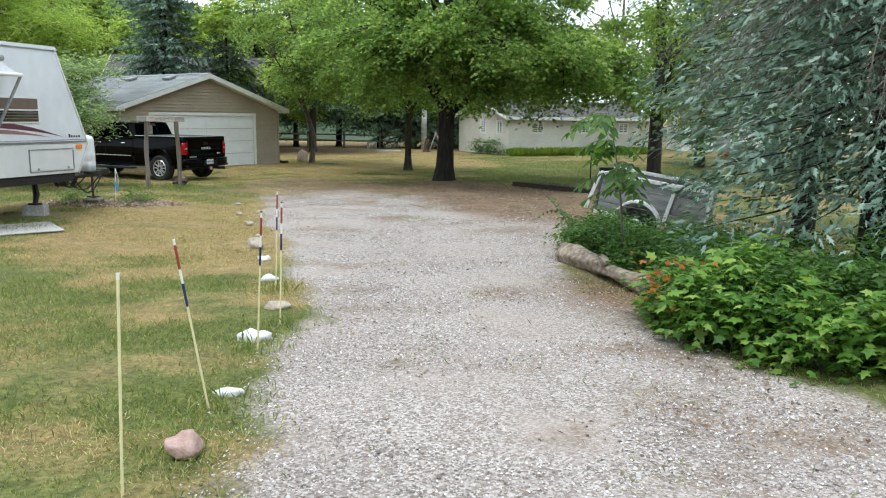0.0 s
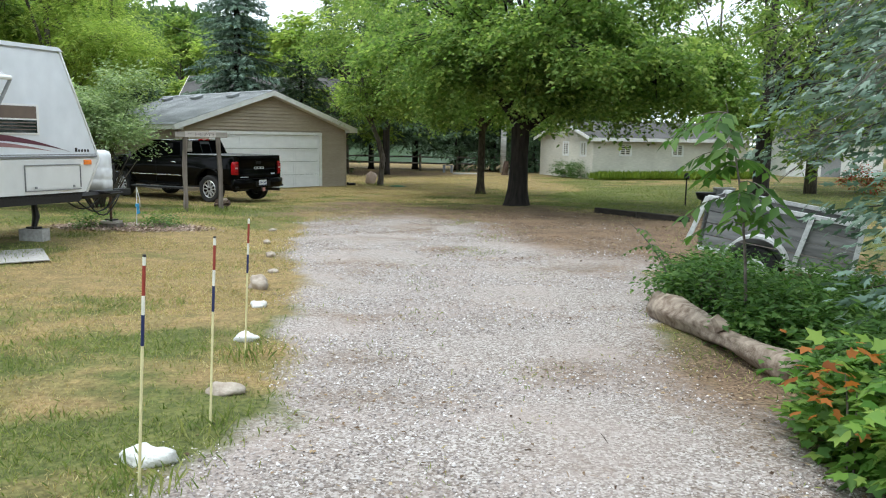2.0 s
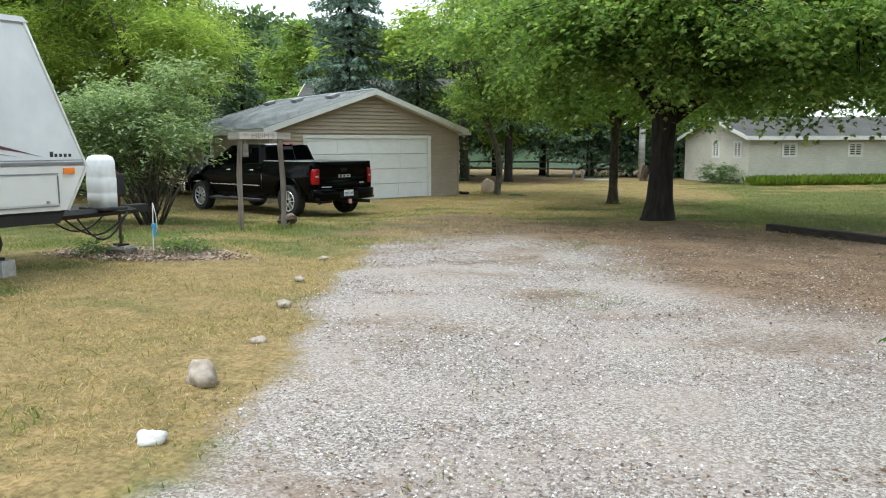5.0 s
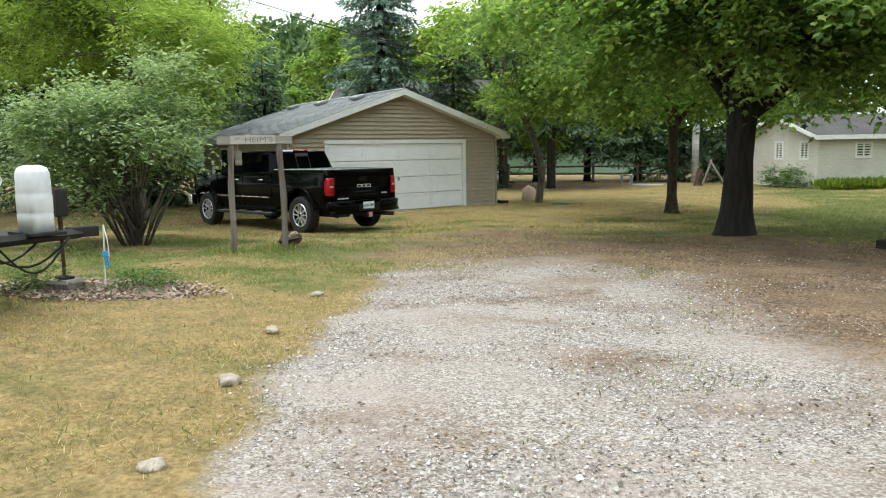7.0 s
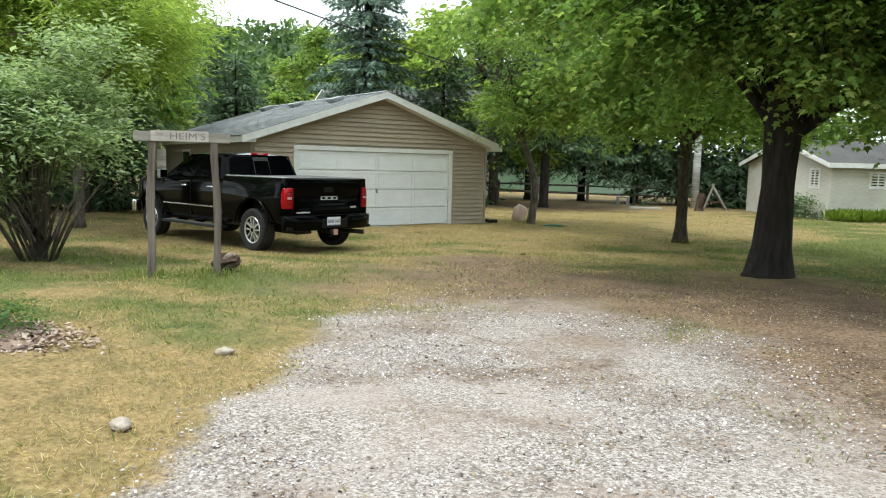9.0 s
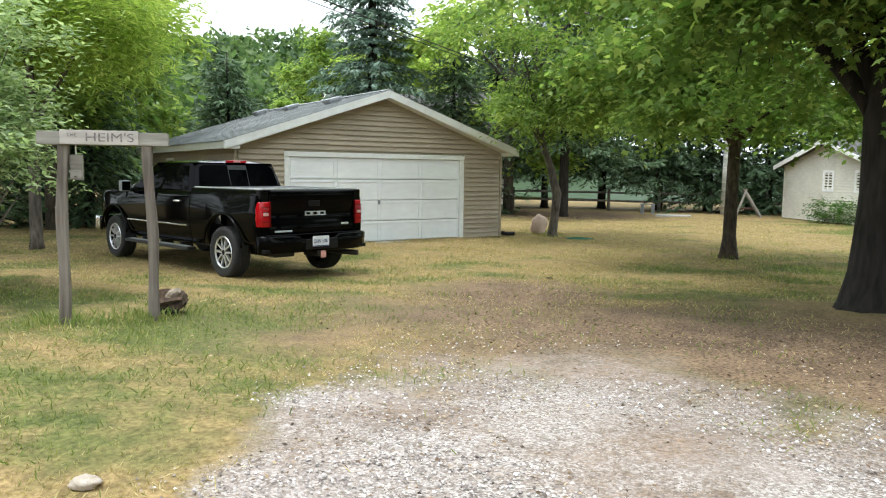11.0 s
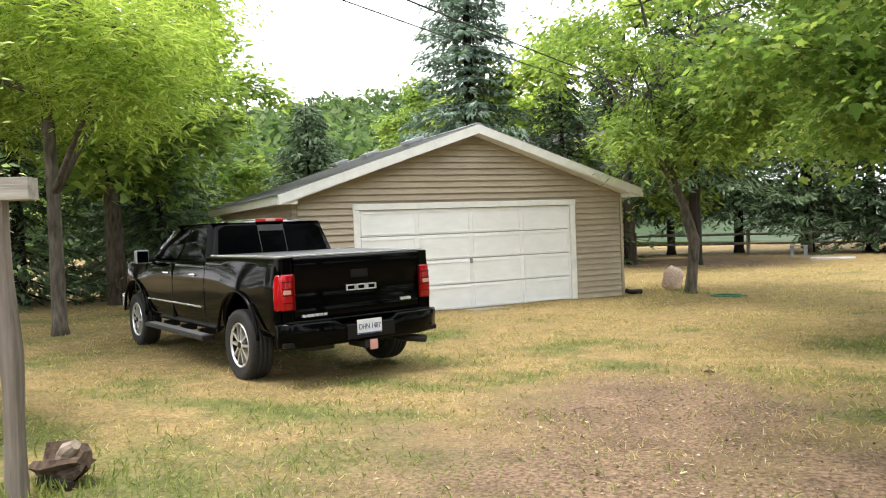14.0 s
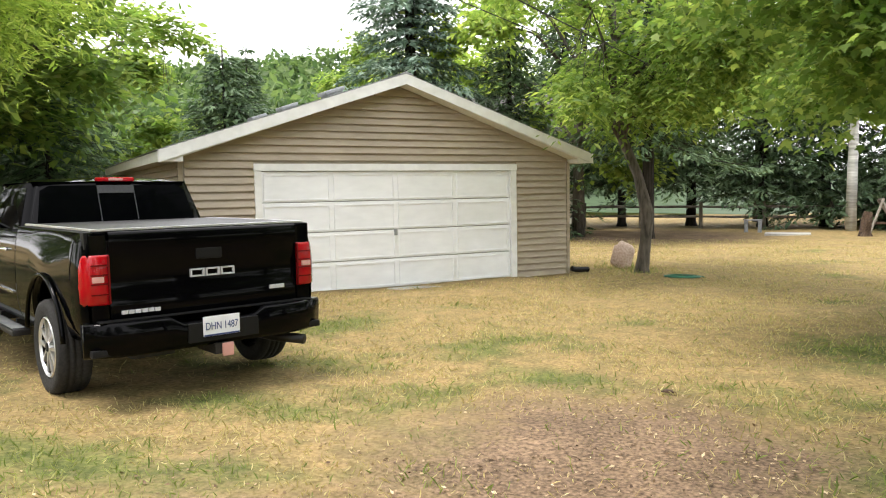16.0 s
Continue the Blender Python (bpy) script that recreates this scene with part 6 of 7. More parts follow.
def broadleaf(label, base, trunk_pts, trunk_r, fork, blobs, n, twigs, per, length, size, droop, leaf, mat, bark, limb_r, seed, zmin=None, limbs=12, name="tree", shell=0.4, fan=1.5, young=0):
    rng = np.random.default_rng(seed)
    t = thing(name, Matrix.Translation((0, 0, 0)), label, "tree")
    tips, dirs = crown_tips(rng, n, blobs, zmin, shell, fan)
    part("trunk", limb_mesh(rng, fork, tips, limb_r, limbs, trunk_pts, trunk_r), bark, t, smooth=True)
    pos, al, nr = sprays(rng, tips, dirs, twigs, per, length, droop)
    leaf_object("crown", t, leaf, pos, al, nr, size * rng.uniform(0.7, 1.25, len(pos)), mat)
    if young:
        # fresh shoots at the ends of outer boughs
        pick = rng.choice(len(tips), young, replace=False)
        ends, o = tips[pick], unit(dirs[pick] * (1, 1, 0))
        pos, al, nr = sprays(rng, ends + o * 0.45 + (0, 0, 0.02), o, 3, 7, 0.42, 0.55, 0.1)
        leaf_object("young_growth", t, leaf, pos, al, nr, size * 1.25 * rng.uniform(0.7, 1.3, len(pos)), L_YOUNG, "pale yellow-green young leaves")
    return t


def spruce(x, y, h, r, z_low, whorls, per_whorl, mat, label, seed, twig=0.34, z0=None, trunk_r=None, density=1.0, puff=0.4):
    rng = np.random.default_rng(seed)
    g = gzf(x, y) - 0.05 if z0 is None else z0
    t = thing("spruce_tree", Matrix.Translation((0, 0, 0)), label, "tree")
    tr = trunk_r or 0.016 * h + 0.03
    bm = tube(bmesh.new(), [(x, y, g), (x, y, g + 0.3), (x + 0.05, y, g + h * 0.5), (x, y, g + h)], [tr * 1.3, tr, tr * 0.6, 0.02], 10, 0.2, seed)
    P, A, N, S = [], [], [], []
    for i in range(whorls):
        f = (i + 0.5 * rng.random()) / whorls
        z = z_low + (h - z_low) * f
        R = r * (1 - f) ** 0.8 * rng.uniform(0.8, 1.15) + 0.15
        a0 = rng.random() * 6.28
        for k in range(per_whorl):
            a = a0 + 6.28 * k / per_whorl + rng.normal(0, 0.2)
            Rk = R * rng.uniform(0.7, 1.15)
            dirn = np.array([math.cos(a), math.sin(a), 0])
            sag = (0.2 + 0.22 * (1 - f)) * Rk
            start = np.array([x, y, g + z])
            if Rk > 0.5:
                q = start + dirn * Rk * 0.55 + (0, 0, -sag * 0.55)
                e = start + dirn * Rk + (0, 0, -sag * 0.75)
                tube(bm, [start, q, e], [0.006 + 0.006 * Rk, 0.004 + 0.003 * Rk, 0.002], 4)
            m = max(4, int(Rk / twig * 7 * density))
            u = rng.uniform(0.12, 1.0, m)
            p = start + dirn * (u * Rk)[:, None]
            p[:, 2] -= sag * (u ** 1.3) * (1.25 - 0.5 * u)
            side = np.array([-dirn[1], dirn[0], 0]) * rng.choice((-1.0, 1.0), m)[:, None]
            off = rng.random(m) * (0.08 + (0.12 + 0.3 * puff) * Rk * u * (1.25 - u))
            p += side * off[:, None] + dirn * (off * 0.4)[:, None]
            p[:, 2] += rng.normal(0, 0.12 * puff, m) - rng.random(m) * 0.05 * Rk - 0.25 * off
            al = dirn * 0.6 + side * rng.uniform(0.2, 1.0, m)[:, None] + rng.normal(0, 0.18, (m, 3))
            al[:, 2] -= rng.uniform(0.0, 0.7, m)
            P.append(p)
            A.append(al)
            nn = rng.normal(0, puff, (m, 3))
            nn[:, 2] += 1
            N.append(nn)
            S.append(twig * rng.uniform(0.6, 1.3, m))
    part("trunk", bm, M_BARK, t, smooth=True)
    leaf_object("crown", t, SPRIG if twig < 0.4 else FROND, np.concatenate(P), np.concatenate(A), np.concatenate(N), np.concatenate(S), mat)
    return t


# a needled twig: a ragged flat frond
SPRIG = ([(0, 0, 0), (0.36, 0.17, -0.03), (0.35, 0.06, 0.02), (0.68, 0.16, -0.05), (0.65, 0.06, 0.0), (1, 0, -0.08), (0.65, -0.06, 0.0), (0.68, -0.16, -0.05), (0.35, -0.06, 0.02), (0.36, -0.17, -0.03)],
         [(0, 8, 2), (0, 2, 1), (0, 9, 8), (2, 8, 6, 4), (2, 4, 3), (8, 7, 6), (4, 6, 5)])
FROND = ([(0, 0, 0), (0.4, 0.15, -0.04), (0.5, 0.0, 0.02), (1, 0, -0.08), (0.4, -0.15, -0.04)], [(0, 2, 1), (0, 4, 2), (1, 2, 3), (2, 4, 3)])

# the big maple by the drive
g1 = gzf(0, 23.6)
broadleaf("big dark-trunked maple spreading low over the gravel", (0.02, 23.7), [(0.0, 23.9, g1 - 0.1), (0.0, 23.9, g1 + 0.12), (0.02, 23.9, g1 + 0.5), (0.05, 23.9, g1 + 1.4), (0.08, 23.9, g1 + 2.3), (0.12, 23.9, g1 + 3.6), (0.12, 23.9, g1 + 6)],
          [0.50, 0.34, 0.27, 0.235, 0.25, 0.16, 0.07], [(0.07, 23.9, g1 + 2.1), (0.1, 23.9, g1 + 2.8), (0.12, 23.9, g1 + 3.6), (0.12, 23.9, g1 + 4.8)],
          [((0.5, 23.9, 5.2), (4.0, 3.9, 3.8), 3), ((-1.5, 23.2, 3.9), (2.0, 1.8, 1.4), 0.6), ((3.2, 22.6, 3.6), (2.4, 2.2, 1.5), 1.2), ((4.3, 24.8, 3.4), (2.2, 2.2, 1.2), 0.8), ((0.9, 21.9, 4.0), (2.3, 1.5, 1.4), 0.7), ((0.3, 23.3, 3.2), (2.2, 1.8, 0.8), 0.7)], 900, 8, 13, 0.75, 0.112, 0.6, MAPLE, L_MAPLE, M_BARK, 0.15, 11, 2.3, 16, "maple_tree", young=70)
# second lawn tree
g2 = gzf(-1.45, 31.0)
broadleaf("slim lawn tree with a flared base", (-1.45, 31.0), [(-1.45, 31.0, g2 - 0.1), (-1.45, 31.0, g2 + 0.12), (-1.45, 31.0, g2 + 0.5), (-1.43, 31.0, g2 + 2.4), (-1.4, 31.0, g2 + 6.5)], [0.27, 0.18, 0.135, 0.12, 0.05],
          [(-1.43, 31.0, g2 + 2.3), (-1.52, 30.6, g2 + 3.4), (-1.4, 31.0, g2 + 5)], [((-1.5, 30.4, 5.2), (3.7, 3.7, 3.8), 2), ((-2.5, 28.9, 3.5), (2.2, 2.0, 1.7), 0.7)], 290, 8, 12, 0.75, 0.125, 0.6, MAPLE, L_MAPLE, M_BARK3, 0.09, 12, 2.2, 10)
# crooked tree by the garage corner
g3 = gzf(-6.15, 35.4)
broadleaf("crooked grey-barked tree leaning over the garage roof", (-6.15, 35.4), [(-6.12, 35.4, g3 - 0.1), (-6.12, 35.4, g3 + 0.1), (-6.05, 35.4, g3 + 0.6), (-6.0, 35.4, g3 + 1.2), (-6.2, 35.4, g3 + 2.0), (-6.55, 35.4, g3 + 2.8), (-6.7, 35.4, g3 + 3.8), (-6.7, 35.5, g3 + 6)], [0.17, 0.13, 0.11, 0.125, 0.095, 0.09, 0.065, 0.025],
          [(-6.55, 35.4, g3 + 2.7), (-6.7, 35.4, g3 + 3.6), (-6.7, 35.45, g3 + 4.8)], [((-6.4, 35.4, 5.0), (4.3, 3.6, 3.4), 2), ((-5.2, 34.6, 3.7), (2.4, 1.9, 1.2), 0.6)], 260, 8, 11, 0.8, 0.165, 0.5, OVAL, L_TREE, M_BARK2, 0.06, 13, 2.5, 9)
# tree behind the sign
g4 = gzf(-14.8, 25.8)
broadleaf("grey-stemmed shade tree with tiers of bright leaves", (-14.8, 25.8), [(-14.8, 25.8, g4 - 0.1), (-14.8, 25.8, g4 + 0.2), (-14.8, 25.8, g4 + 2.5), (-14.9, 25.8, g4 + 5.5), (-14.9, 25.8, g4 + 9)], [0.17, 0.12, 0.10, 0.08, 0.03],
          [(-14.8, 25.8, g4 + 2.4), (-14.85, 25.8, g4 + 4), (-14.9, 25.8, g4 + 6)], [((-15.2, 25.7, 5.8), (3.5, 3.6, 4.3), 3), ((-13.0, 24.9, 4.4), (1.9, 1.9, 1.2), 0.7)], 300, 9, 16, 0.95, 0.19, 0.3, NARROW, L_BRIGHT, M_BARK2, 0.07, 14, 3.5, 12)
g5 = gzf(-20, 24)
broadleaf("tall broad-crowned tree at the lawn's edge", (-20, 24), [(-20, 24, g5 - 0.1), (-20, 24, g5 + 4), (-20, 24, g5 + 11)], [0.3, 0.2, 0.05], [(-20, 24, g5 + 3), (-20, 24, g5 + 6)],
          [((-20, 24, 7), (5.5, 5.5, 6), 1)], 320, 7, 9, 1.0, 0.26, 0.3, DIAMOND, L_TREE, M_BARK2, 0.09, 15, 2.0, 10)
# tree by the far fire bowl
g6 = gzf(7.4, 27.0)
broadleaf("dark-trunked tree on the side lawn", (7.4, 27.0), [(7.4, 27.0, g6 - 0.1), (7.4, 27.0, g6 + 0.3), (7.4, 27.0, g6 + 2.2), (7.45, 27.0, g6 + 7)], [0.4, 0.26, 0.23, 0.06], [(7.4, 27.0, g6 + 2.1), (7.4, 27.0, g6 + 4)],
          [((7.2, 26.8, 5.2), (4.8, 4.4, 4), 1)], 320, 6, 9, 0.8, 0.2, 0.6, OVAL, L_TREE, M_BARK, 0.09, 16, 2.3, 10)
# birch on the far lawn
g7 = gzf(-1.38, 52.5)
broadleaf("white-barked birch on the far lawn", (-1.38, 52.5), [(-1.38, 52.5, g7 - 0.1), (-1.38, 52.5, g7 + 2.5), (-1.34, 52.5, g7 + 5), (-1.34, 52.5, g7 + 9)], [0.2, 0.16, 0.13, 0.04], [(-1.36, 52.5, g7 + 4), (-1.34, 52.5, g7 + 6)],
          [((-1.34, 52.5, 7.0), (3.2, 3.2, 3.4), 1)], 150, 6, 7, 0.8, 0.24, 0.6, OVAL, L_TREE, M_BIRCH, 0.05, 17, 3.0, 8)
# broad trees behind the garage
for i, (x, y, r, h, m) in enumerate(((-19.4, 30.6, 3.0, 10.5, L_TREE), (-26.5, 60, 2.4, 12.0, L_TREE), (-31, 66, 4.2, 8.2, L_TREE), (-10.5, 47, 4.6, 11, L_BRIGHT), (-5, 60, 6, 15, L_TREE), (-19, 58, 5.5, 10.5, L_BRIGHT), (5, 62, 6, 14, L_TREE), (13, 58, 6, 14, L_TREE), (-27, 38, 5.0, 11, L_TREE), (12, 36, 5, 11, L_TREE), (19, 44, 5.5, 12, L_TREE))):
    g = gzf(x, y)
    broadleaf("tall leafy tree beyond the lawn", (x, y), [(x, y, g - 0.1), (x, y, g + h * 0.35), (x, y, g + h * 0.85)], [0.24, 0.16, 0.05], [(x, y, g + h * 0.3), (x, y, g + h * 0.5)],
              [((x, y, g + h * 0.6), (r, r, h * 0.42), 1)], 190, 7, 9, 1.1, 0.34, 0.3, DIAMOND, m, M_BARK2, 0.1, 40 + i, g + 1.8, 9)

# spruces
D_, B_L = "dark green spruce with drooping boughs", "tall blue-green spruce behind the garage"
for i, (x, y, h, r, zl, m) in enumerate(((-15.8, 44, 16, 3.4, 0.6, L_BLUE), (-20.5, 33, 7.0, 2.8, 0.3, L_SPRUCE), (-22.5, 30, 11, 3.3, 0.3, L_SPRUCE), (-17.6, 36.3, 5.8, 2.6, 0.3, L_SPRUCE), (-25.4, 35.6, 6.8, 2.8, 0.4, L_SPRUCE), (-29.5, 52, 9.5, 2.6, 0.4, L_SPRUCE),
                                         (-7.9, 46.2, 12, 3.2, 3.4, L_SPRUCE), (-10.5, 54.5, 11, 3.2, 2.6, L_SPRUCE), (-7.6, 55.5, 12, 3.2, 2.4, L_SPRUCE), (-4.6, 54.8, 11, 3.0, 2.0, L_SPRUCE), (-2.2, 55.4, 12, 3.2, 1.2, L_SPRUCE), (0.6, 55.0, 11, 3.1, 0.5, L_SPRUCE), (3.0, 56, 12, 3.2, 0.6, L_SPRUCE), (-13.5, 55.5, 12, 3.2, 2.6, L_SPRUCE), (-13.0, 46.5, 8.5, 3.0, 1.0, L_SPRUCE))):
    spruce(x, y, h, r, zl, 38 if m is L_BLUE else 26, 9, m, B_L if m is L_BLUE else D_, 60 + i, 0.39 if y > 50 else 0.3, density=1.25 if y > 50 else (2.4 if m is L_BLUE else 1.05))
# the two by the drive, their low boughs half dead
spruce(4.8, 8.35, 10.5, 2.1, 1.5, 30, 9, L_BLUE, "blue spruce with bare drooping lower boughs", 90, 0.15, trunk_r=0.2, density=1.7, puff=1.0)
spruce(5.8, 12.2, 11, 2.7, 2.6, 28, 8, L_BLUE, "blue spruce standing beside the shrubs", 91, 0.17, trunk_r=0.2, density=1.5, puff=0.9)


def dead_boughs():
    rng = np.random.default_rng(5)
    bm = bmesh.new()
    for cx, cy in ((4.8, 8.35), (5.8, 12.2)):
        for k in range(60):
            a = rng.uniform(1.9, 5.0)
            z = rng.uniform(2.6, 4.8)
            L = rng.uniform(1.0, 2.8)
            p0 = Vector((cx, cy, z))
            d = Vector((math.cos(a), math.sin(a), 0))
            pts = [p0, p0 + d * L * 0.5 + Vector((0, 0, -0.22 * L)), p0 + d * L + Vector((0, 0, -0.62 * L))]
            tube(bm, pts, [0.011, 0.007, 0.002], 4)
            for q in range(22):
                u = rng.uniform(0.25, 1.0)
                s = pts[0].lerp(pts[1], u * 2) if u < 0.5 else pts[1].lerp(pts[2], u * 2 - 1)
                e = s + d * rng.uniform(0.05, 0.3) + Vector((rng.normal(0, 0.12), rng.normal(0, 0.12), -rng.uniform(0.08, 0.42)))
                tube(bm, [s, (s + e) / 2 + Vector((rng.normal(0, 0.03), rng.normal(0, 0.03), 0)), e], [0.003, 0.0025, 0.0012], 3)
    return bm


tagged(new("dead_twigs", finish(dead_boughs(), "dead_twigs", M_TWIG)), "grey dead twigs hanging from the spruce boughs", "twigs", kind="stuff")


# willow-like bush beside the sign
def build_bush():
    rng = np.random.default_rng(21)
    x, y = -9.96, 20.06
    g = gzf(x, y)
    t = thing("bush", Matrix.Translation((0, 0, 0)), "large silvery-green bush on many bare stems", "bush")
    blobs = [((x - 0.5, y, g + 1.9), (1.2, 1.3, 0.8), 2)]
    for k in range(13):
        a, r, zz = rng.uniform(0, 6.28), rng.uniform(0.6, 1.35), rng.uniform(1.0, 2.8)
        blobs.append(((x - 0.5 + r * math.cos(a) * (1.35 - 0.2 * zz), y + r * math.sin(a), g + zz), (0.65, 0.65, 0.45), 0.6))
    tips, dirs = crown_tips(rng, 270, blobs, g + 0.95, 0.3, 0.6, 6)
    bm = bmesh.new()
    for k in range(17):
        a, r = rng.uniform(0, 6.28), rng.uniform(0.02, 0.22)
        s = Vector((x + r * math.cos(a), y + r * math.sin(a), g - 0.03))
        e = s + Vector((math.cos(a) * rng.uniform(0.3, 0.9), math.sin(a) * rng.uniform(0.3, 0.9), rng.uniform(0.7, 1.5)))
        part("stem", tube(bmesh.new(), [s, s.lerp(e, 0.5) + Vector((0, 0, 0.1)), e], [0.025, 0.018, 0.008], 5), M_BARK2, t, smooth=True)
    for p in tips[::6]:
        s = Vector((x + rng.normal(0, 0.1), y + rng.normal(0, 0.1), g + 0.3))
        tube(bm, [s, s.lerp(Vector(p), 0.5) + Vector((0, 0, 0.2)), p], [0.018, 0.012, 0.004], 4)
    tube(bm, [(x - 0.1, y + 0.1, g - 0.05), (x - 0.08, y + 0.1, g + 0.8), (x - 0.2, y + 0.1, g + 1.6)], [0.11, 0.10, 0.07], 10, 0.2)
    part("branchwork", bm, M_BARK2, t, smooth=True)
    pos, al, nr = sprays(rng, tips, dirs, 8, 14, 0.62, 0.05)
    leaf_object("foliage", t, OVAL, pos, al, nr, 0.105 * rng.uniform(0.7, 1.3, len(pos)), L_WILLOW)


build_bush()


# shrub belt along the right of the drive
def shrub(x, y, r, h, n, seed, leaf, mat, size, label, name="shrub", per=6, droop=0.15, low=0.08):
    rng = np.random.default_rng(seed)
    g = gzf(x, y)
    t = thing(name, Matrix.Translation((0, 0, 0)), label, "shrub")
    tips, dirs = crown_tips(rng, n, [((x, y, g + low + (h - low) * 0.5), (r, r, (h - low) * 0.52), 1)], g + low, 0.45)
    bm = bmesh.new()
    for p in tips[::3]:
        s = Vector((x + rng.normal(0, r * 0.25), y + rng.normal(0, r * 0.25), g - 0.03))
        tube(bm, [s, s.lerp(Vector(p), 0.55) + Vector((0, 0, 0.08)), p], [0.008, 0.006, 0.002], 4)
    part("branchwork", bm, M_TWIG, t)
    pos, al, nr = sprays(rng, tips, dirs, 4, per, 0.3, droop)
    pos[:, 2] = np.maximum(pos[:, 2], g + 0.03)
    leaf_object("foliage", t, leaf, pos, al, nr, size * rng.uniform(0.6, 1.3, len(pos)), mat)


SH = "dense green shrub crowding the gravel edge"
for i, (x, y, r, h) in enumerate(((2.5, 9.2, 0.34, 0.5), (2.85, 9.6, 0.5, 0.45), (2.3, 10.7, 0.55, 0.55), (3.05, 8.3, 0.6, 0.42), (2.75, 7.2, 0.7, 0.55), (3.5, 7.6, 0.8, 0.72), (3.6, 9.0, 0.7, 0.5), (3.1, 6.3, 0.8, 0.72), (4.1, 6.2, 0.9, 0.9), (4.0, 6.0, 0.8, 0.75), (4.9, 5.7, 0.9, 0.8), (5.0, 6.8, 1.0, 1.1), (2.5, 11.6, 0.4, 0.42), (3.6, 10.4, 0.6, 0.5))):
    shrub(x, y, r, h, 170, 100 + i, OVAL, L_SHRUB, 0.08, SH)
for i, (x, y, r, h) in enumerate(((2.45, 6.3, 0.4, 0.62), (2.95, 5.7, 0.45, 0.58), (3.6, 5.4, 0.42, 0.5), (2.3, 6.9, 0.3, 0.5), (2.9, 6.7, 0.4, 0.72))):
    shrub(x, y, r, h, 60, 130 + i, MAPLE, L_SAPLING, 0.105, "young maple sapling with bright lobed leaves", "maple_sapling", 5, 0.25)
shrub(2.0, 6.55, 0.09, 0.74, 4, 140, MAPLE, L_ORANGE, 0.085, "withered orange leaves on a sapling", "withered_sapling", 3, low=0.42)


# walnut-like sapling with long drooping leaflets
def build_sapling(x, y, h, seed, lean, fronds=17, leaf=0.16):
    rng = np.random.default_rng(seed)
    g = gzf(x, y)
    t = thing("sapling", Matrix.Translation((0, 0, 0)), "slender sapling with long drooping compound leaves", "sapling")
    bm = bmesh.new()
    stem = [Vector((x + lean[0] * u * u, y + lean[1] * u * u, g + h * u)) for u in np.linspace(0, 1, 7)]
    tube(bm, stem, [0.018, 0.016, 0.014, 0.011, 0.009, 0.006, 0.003], 6)
    P, A, N, S = [], [], [], []
    for k in range(fronds):
        u = rng.uniform(0.5, 1.0)
        i = min(5, int(u * 6))
        s = stem[i].lerp(stem[i + 1], u * 6 - i)
        a = rng.uniform(0, 6.28)
        d = Vector((math.cos(a), math.sin(a), 0.25))
        L = rng.uniform(0.35, 0.55)
        pts = [s + d * L * q + Vector((0, 0, -0.55 * L * q * q)) for q in np.linspace(0, 1, 6)]
        part("leaf_stalk", tube(bmesh.new(), pts, [0.005, 0.004, 0.004, 0.003, 0.002, 0.002], 4), M_TWIG, t)
        side = Vector((-math.sin(a), math.cos(a), 0))
        for q in range(1, 6):
            for sg in (-1, 1):
                P.append(pts[q])
                A.append(d * 0.5 + side * sg * 0.8 + Vector((0, 0, -0.75)))
                N.append(Vector((0, 0, 1)) + d * 0.6 + Vector(rng.normal(0, 0.15, 3)))
                S.append(leaf * rng.uniform(0.8, 1.2))
    part("stem", bm, M_TWIG, t)
    leaf_object("foliage", t, OVAL, np.array(P), np.array(A), np.array(N), np.array(S), L_SHRUB)


build_sapling(2.25, 9.4, 2.1, 3, (-0.3, -0.05), 20, 0.17)
build_sapling(2.0, 11.5, 0.85, 5, (-0.5, 0.2), 8, 0.08)

# low plants in the mulch and at the cottage wall
for i, (x, y) in enumerate(((-7.6, 15.85), (-6.6, 16.4))):
    shrub(x, y, 0.2, 0.2, 26, 150 + i, OVAL, L_SHRUB, 0.07, "small leafy plant in the mulch bed", "bedding_plant", 6)
rng = np.random.default_rng(33)
ang = radians(27)
u, v = rng.uniform(-0.3, 10.8, 5200), rng.uniform(-1.25, -0.1, 5200)
px, py = 3.75 + u * math.cos(ang) - v * math.sin(ang), 45.3 + u * math.sin(ang) + v * math.cos(ang)
pp = np.stack((px, py, gz(px, py) + rng.uniform(0, 0.1, 5200)), -1)
al = rng.normal(0, 0.4, (5200, 3))
al[:, 2] += 1
tagged(new("flower_bed", scatter_mesh("flower_bed", *NARROW, pp, frames_of(al, rng.normal(0, 1, (5200, 3))), rng.uniform(0.25, 0.5, 5200), leafy("bed_leaves", [(0, (0.12, 0.2, 0.02)), (1, (0.3, 0.38, 0.06))]))),
       "bright green strap-leaved plants along the cottage wall", "flower bed", kind="stuff")
for i, (x, y) in enumerate(((3.2, 46.0), (2.4, 47.2))):
    shrub(x, y, 0.7, 0.9, 60, 160 + i, OVAL, L_SHRUB, 0.12, "low shrub against the cottage gable")
shrub(14.5, 37.0, 0.8, 1.1, 60, 170, OVAL, leafy("red_flowers", [(0, (0.5, 0.03, 0.02)), (0.5, (0.4, 0.08, 0.03)), (0.55, (0.05, 0.12, 0.02)), (1, (0.1, 0.2, 0.03))]), 0.13, "bush with orange-red flowers on the far lawn", "flowering_bush")


